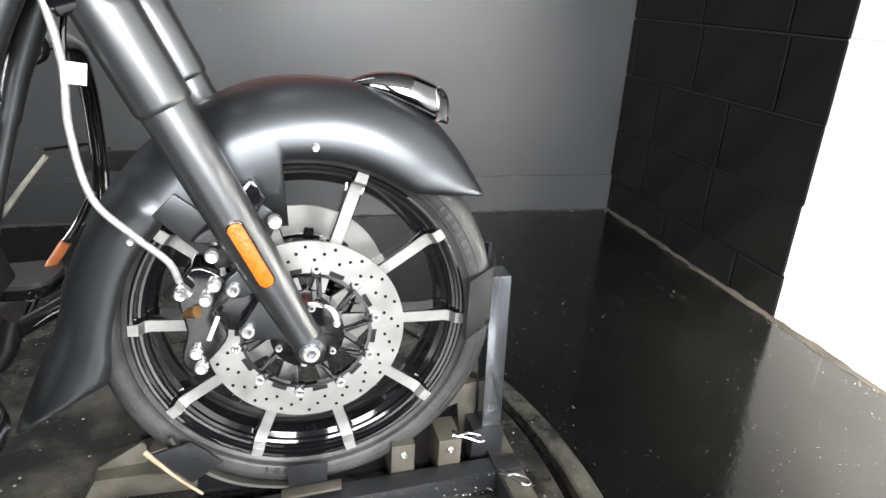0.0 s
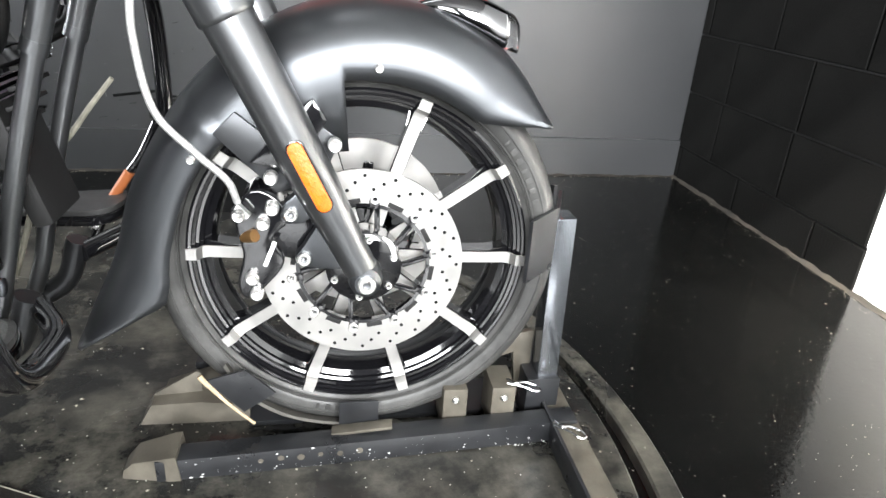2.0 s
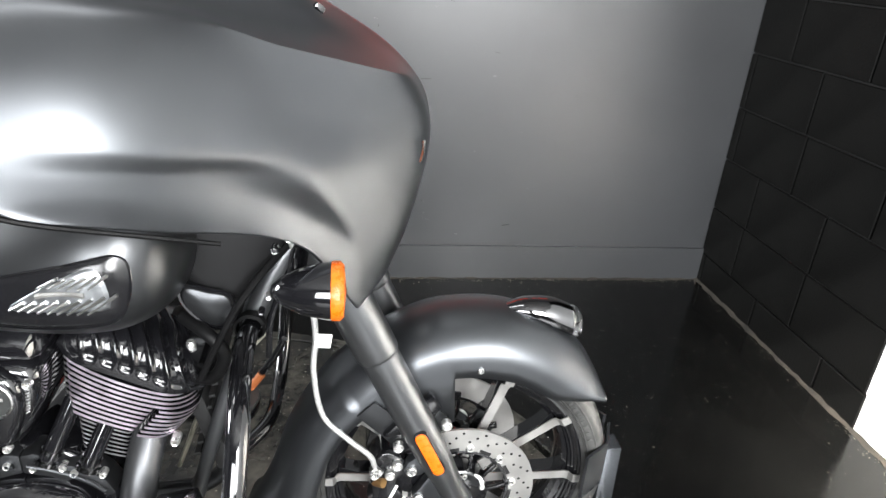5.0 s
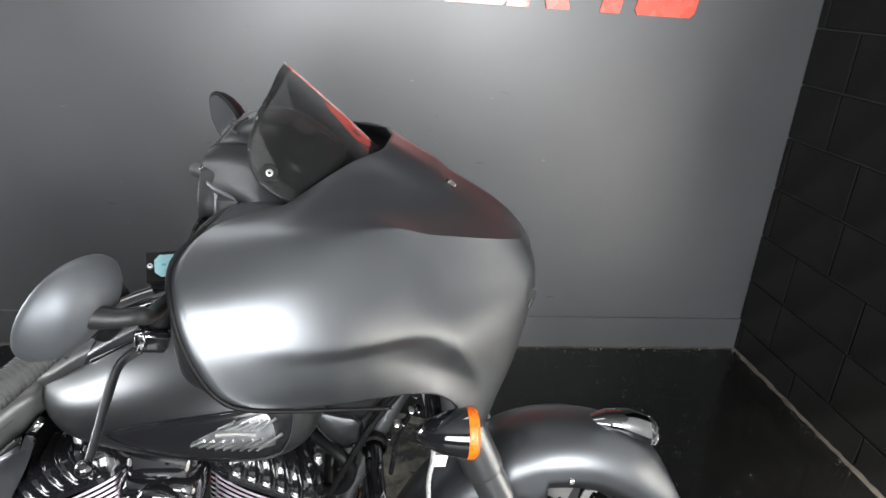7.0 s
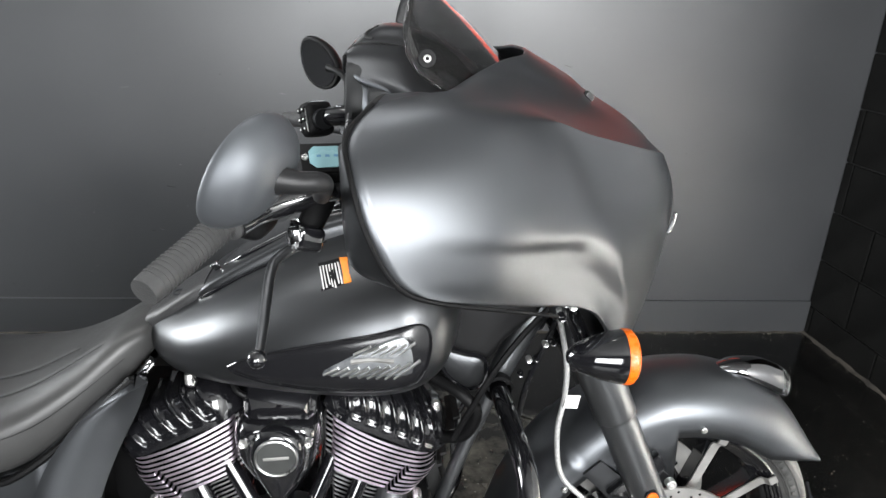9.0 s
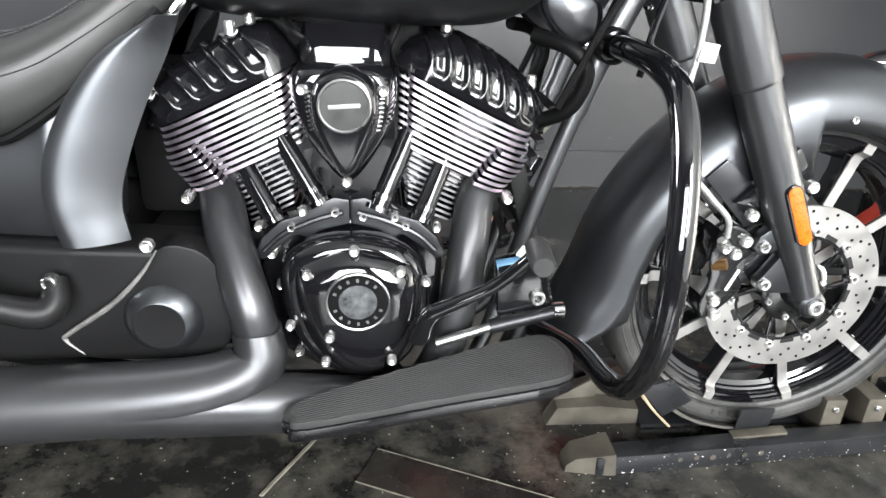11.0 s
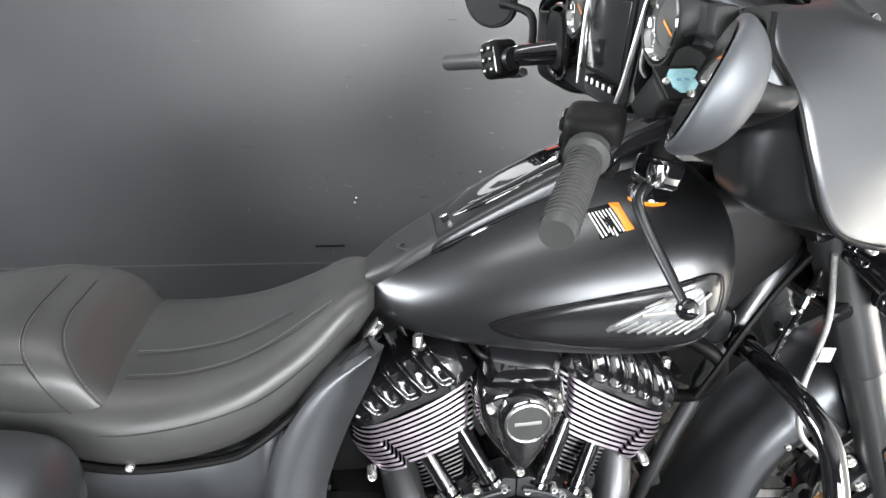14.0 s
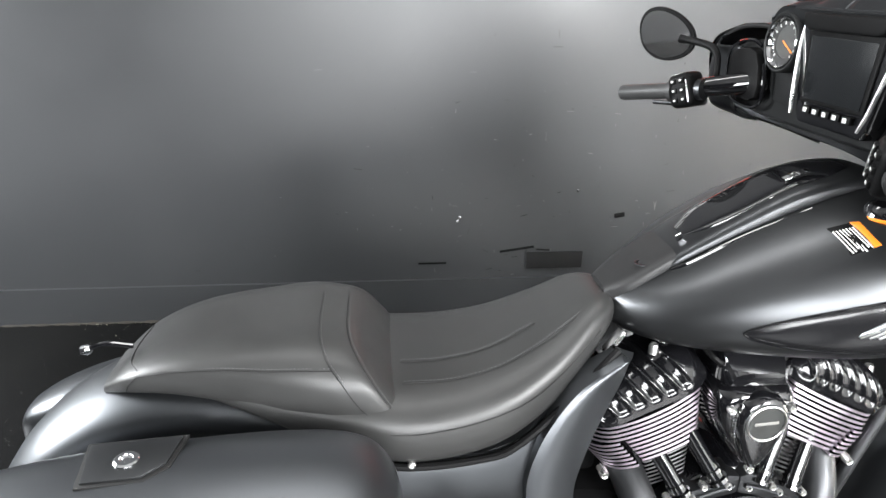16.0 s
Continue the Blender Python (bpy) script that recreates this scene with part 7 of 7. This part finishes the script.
M_STRIP = speckled("worn_dark_sheet", (0.014, 0.013, 0.012), 0.30, (0.3, 0.3, 0.27), 90, 0.16, (0.10, 0.090, 0.072), 0.40, 0.08)
M_EDGE = material("pale_worn_edge", (0.16, 0.148, 0.12), 0.6, var=0.5, scale=40)
tape("deck_strip", (-0.70, -0.066), (-0.02, -0.378), -0.088)
flat_patch("deck_seam", [(-0.895, -0.170), (-0.888, -0.172), (-0.782, 0.015), (-0.788, 0.018)], 0.0012, M_EDGE, "pale seam across the turntable deck")

sign = thing("wall_sign", "large red and white letters fixed on the dark wall", "wall sign", (0.0, WALL_Y, 1.457))


C = [(0.06, 0), (0.94, 0), (1, 0.06), (1, 0.94), (0.94, 1), (0.06, 1), (0, 0.94), (0, 0.06)]
GLYPH = {
    "S": ([(0.06, 0), (0.94, 0), (1, 0.06), (1, 0.54), (0.94, 0.6), (0.33, 0.6), (0.33, 0.78), (0.67, 0.78), (0.67, 0.68), (1, 0.68), (1, 0.94), (0.94, 1), (0.06, 1), (0, 0.94), (0, 0.46), (0.06, 0.4), (0.67, 0.4), (0.67, 0.22), (0.33, 0.22), (0.33, 0.32), (0, 0.32), (0, 0.06)], None),
    "P": ([(0, 0), (0.35, 0), (0.35, 0.30), (0.94, 0.30), (1, 0.36), (1, 0.94), (0.94, 1), (0, 1)], [(0.35, 0.53), (0.66, 0.53), (0.66, 0.79), (0.35, 0.79)]),
    "O": (C, [(0.34, 0.22), (0.66, 0.22), (0.66, 0.78), (0.34, 0.78)]),
    "R": ([(0, 0), (0.35, 0), (0.35, 0.34), (0.45, 0.34), (0.64, 0), (1, 0), (0.82, 0.34), (0.94, 0.37), (1, 0.43), (1, 0.94), (0.94, 1), (0, 1)], [(0.35, 0.56), (0.66, 0.56), (0.66, 0.79), (0.35, 0.79)]),
    "T": ([(0.32, 0), (0.68, 0), (0.68, 0.76), (1, 0.76), (1, 1), (0, 1), (0, 0.76), (0.32, 0.76)], None),
    "M": ([(0, 0), (0.27, 0), (0.27, 0.60), (0.41, 0), (0.59, 0), (0.73, 0.60), (0.73, 0), (1, 0), (1, 1), (0.67, 1), (0.5, 0.42), (0.33, 1), (0, 1)], None),
}


def letter(ch, x, width, height, mat):
    """A thick slanted block letter, cut from board."""
    b = bmesh.new()
    edges = []
    for loop in GLYPH[ch]:
        if loop:
            vs = [b.verts.new((u * width * 0.845 + 0.17 * w * height, -0.002, w * height)) for u, w in loop]
            edges += [b.edges.new((vs[i], vs[(i + 1) % len(vs)])) for i in range(len(vs))]
    bmesh.ops.triangle_fill(b, edges=edges, use_beauty=True)
    side = bmesh.ops.extrude_face_region(b, geom=list(b.faces))
    for v in side["geom"]:
        if isinstance(v, bmesh.types.BMVert):
            v.co.y -= 0.010
    ob = part("letter", b, mat, sign, angle=30)
    ob.location = (x, 0, 0)


for i, ch in enumerate("MOTOR"):
    letter(ch, (-2.12, -1.75, -1.455, -1.165, -0.91)[i], (0.36, 0.30, 0.27, 0.30, 0.29)[i], 0.30, M_SIGNWHITE)
for i, ch in enumerate("SPORTS"):
    letter(ch, (-0.645, -0.385, -0.125, 0.125, 0.430, 0.640)[i], (0.292, 0.292, 0.292, 0.300, 0.262, 0.290)[i], 0.30, M_RED)

# scuffs, a dark outlet plate and studs on the back wall
plate = part("outlet_plate", box(pose(-0.578, WALL_Y - 0.006, 0.188), 0.248, 0.010, 0.075, 0.003), M_GROOVE, None, "")
tagged(plate, "dark cover plate screwed low on the wall", "cover plate")
for x, z, w, h, t in ((-0.745, 0.240, 0.15, 0.010, -8), (-1.11, 0.183, 0.12, 0.008, 0), (-0.306, 0.388, 0.045, 0.020, -8), (-0.63, 0.235, 0.06, 0.006, 4)):
    ob = link_mesh("wall_scuff", box(pose(x, WALL_Y - 0.0015, z, 0, t), w, 0.003, h, 0.001), M_MATT)
    tagged(ob, kind="structure", label="dark scuff on the wall paint")
for x, z in ((-0.999, 0.391), (-1.006, 0.372), (-0.50, 0.50)):
    tagged(link_mesh("wall_stud", lathe([(0, -0.004), (0.006, -0.003), (0.007, 0.0)], (x, WALL_Y, z), "y", 10), M_CHROME), kind="structure", label="small bright screw in the wall")

M_DUST2 = material("pale_scratch", (0.16, 0.16, 0.16), 0.6, var=0.3, scale=40)


# fine scratches and scuffs in the wall paint
def wall_marks(name, count, mat, label):
    bm = bmesh.new()
    for _ in range(count):
        x, z = random.gauss(-0.55, 0.55), abs(random.gauss(0.45, 0.35)) + 0.12
        w, h, t = random.uniform(0.004, 0.045) * random.random(), random.uniform(0.0007, 0.0022), random.choice((0, 0, 90)) + random.gauss(0, 12)
        box(pose(x, WALL_Y - 0.0006, z, 0, t), max(w, 0.003), 0.0012, h, 0, bm)
    tagged(link_mesh(name, bm, mat, smooth=False), label, "scratch", kind="stuff")


wall_marks("wall_scratches", 90, M_DUST2, "fine pale scratches in the wall paint")
wall_marks("wall_scuffs", 60, M_GROOVE, "fine dark scuffs on the wall paint")


def deck_spot():
    a, r = random.uniform(0, 6.2832), TR * math.sqrt(random.random()) * 0.99
    return TC[0] + r * math.cos(a), TC[1] + r * math.sin(a), 0.0005 + 0.0042 * random.random() ** 5


# dust and grit swept up along the foot of the walls
def grit(name, count, spot, label, base=FLOOR):
    bm = bmesh.new()
    for _ in range(count):
        x, y, r = spot()
        a = random.uniform(0, 6.3)
        pts = [(x + r * random.uniform(0.5, 1) * math.cos(a + q), y + r * random.uniform(0.5, 1) * math.sin(a + q)) for q in (0, 1.3, 2.5, 3.9, 5.1)]
        low = [bm.verts.new((p, q, base)) for p, q in pts]
        tip = bm.verts.new((x, y, base + r * 0.3))
        for i in range(5):
            bm.faces.new((low[i], low[(i + 1) % 5], tip))
    tagged(link_mesh(name, bm, M_GRIT, smooth=False), label, "grit", kind="stuff")


M_GRIT = material("pale_grit", (0.28, 0.26, 0.21), 0.8, var=0.4, scale=60)
M_DUST = material("brown_dust", (0.026, 0.022, 0.017), 0.9, var=0.6, scale=14, bump=0.5, bump_scale=200)
grit("wall_grit", 500, lambda: (WALL_X - 0.004 - random.expovariate(45), random.uniform(-1.6, WALL_Y - 0.02), random.uniform(0.0008, 0.0030)), "pale grit along the block wall's foot")
grit("skirting_grit", 500, lambda: (random.uniform(-2.6, WALL_X - 0.02), WALL_Y - 0.018 - random.expovariate(60), random.uniform(0.0012, 0.0040)), "pale grit along the skirting's foot")
grit("floor_grit", 1500, lambda: (random.uniform(0.2, WALL_X), random.uniform(-1.4, WALL_Y), min(0.0007 + random.expovariate(1700), 0.0028)), "pale specks of grit on the black floor")
grit("deck_chips", 2600, deck_spot, "pale chips and grit on the turntable deck", 0.0002)
fillet = bmesh.new()
rows = []
for k in range(121):
    y = -2.4 + (WALL_Y - 0.016 + 2.4) * k / 120
    w, h = random.uniform(0.006, 0.020), random.uniform(0.006, 0.016)
    rows.append([(WALL_X + 0.002, y, FLOOR + h), (WALL_X - w * 0.4, y, FLOOR + h * 0.4), (WALL_X - w, y, FLOOR + 0.0004)])
loft(rows, closed=False, bm=fillet)
tagged(link_mesh("wall_foot_dust", fillet, M_DUST), "brown dust caked along the wall's foot", kind="structure")
fillet = bmesh.new()
rows = []
for k in range(201):
    x = -3.4 + (WALL_X + 3.4) * k / 200
    w = random.uniform(0.004, 0.013)
    rows.append([(x, WALL_Y - 0.012, FLOOR + w * 0.8), (x, WALL_Y - 0.014 - w * 0.4, FLOOR + w * 0.3), (x, WALL_Y - 0.014 - w, FLOOR + 0.0004)])
loft(rows, closed=False, bm=fillet)
tagged(link_mesh("skirting_dust", fillet, M_DUST), "brown dust along the skirting's foot", kind="structure")

block_wall()
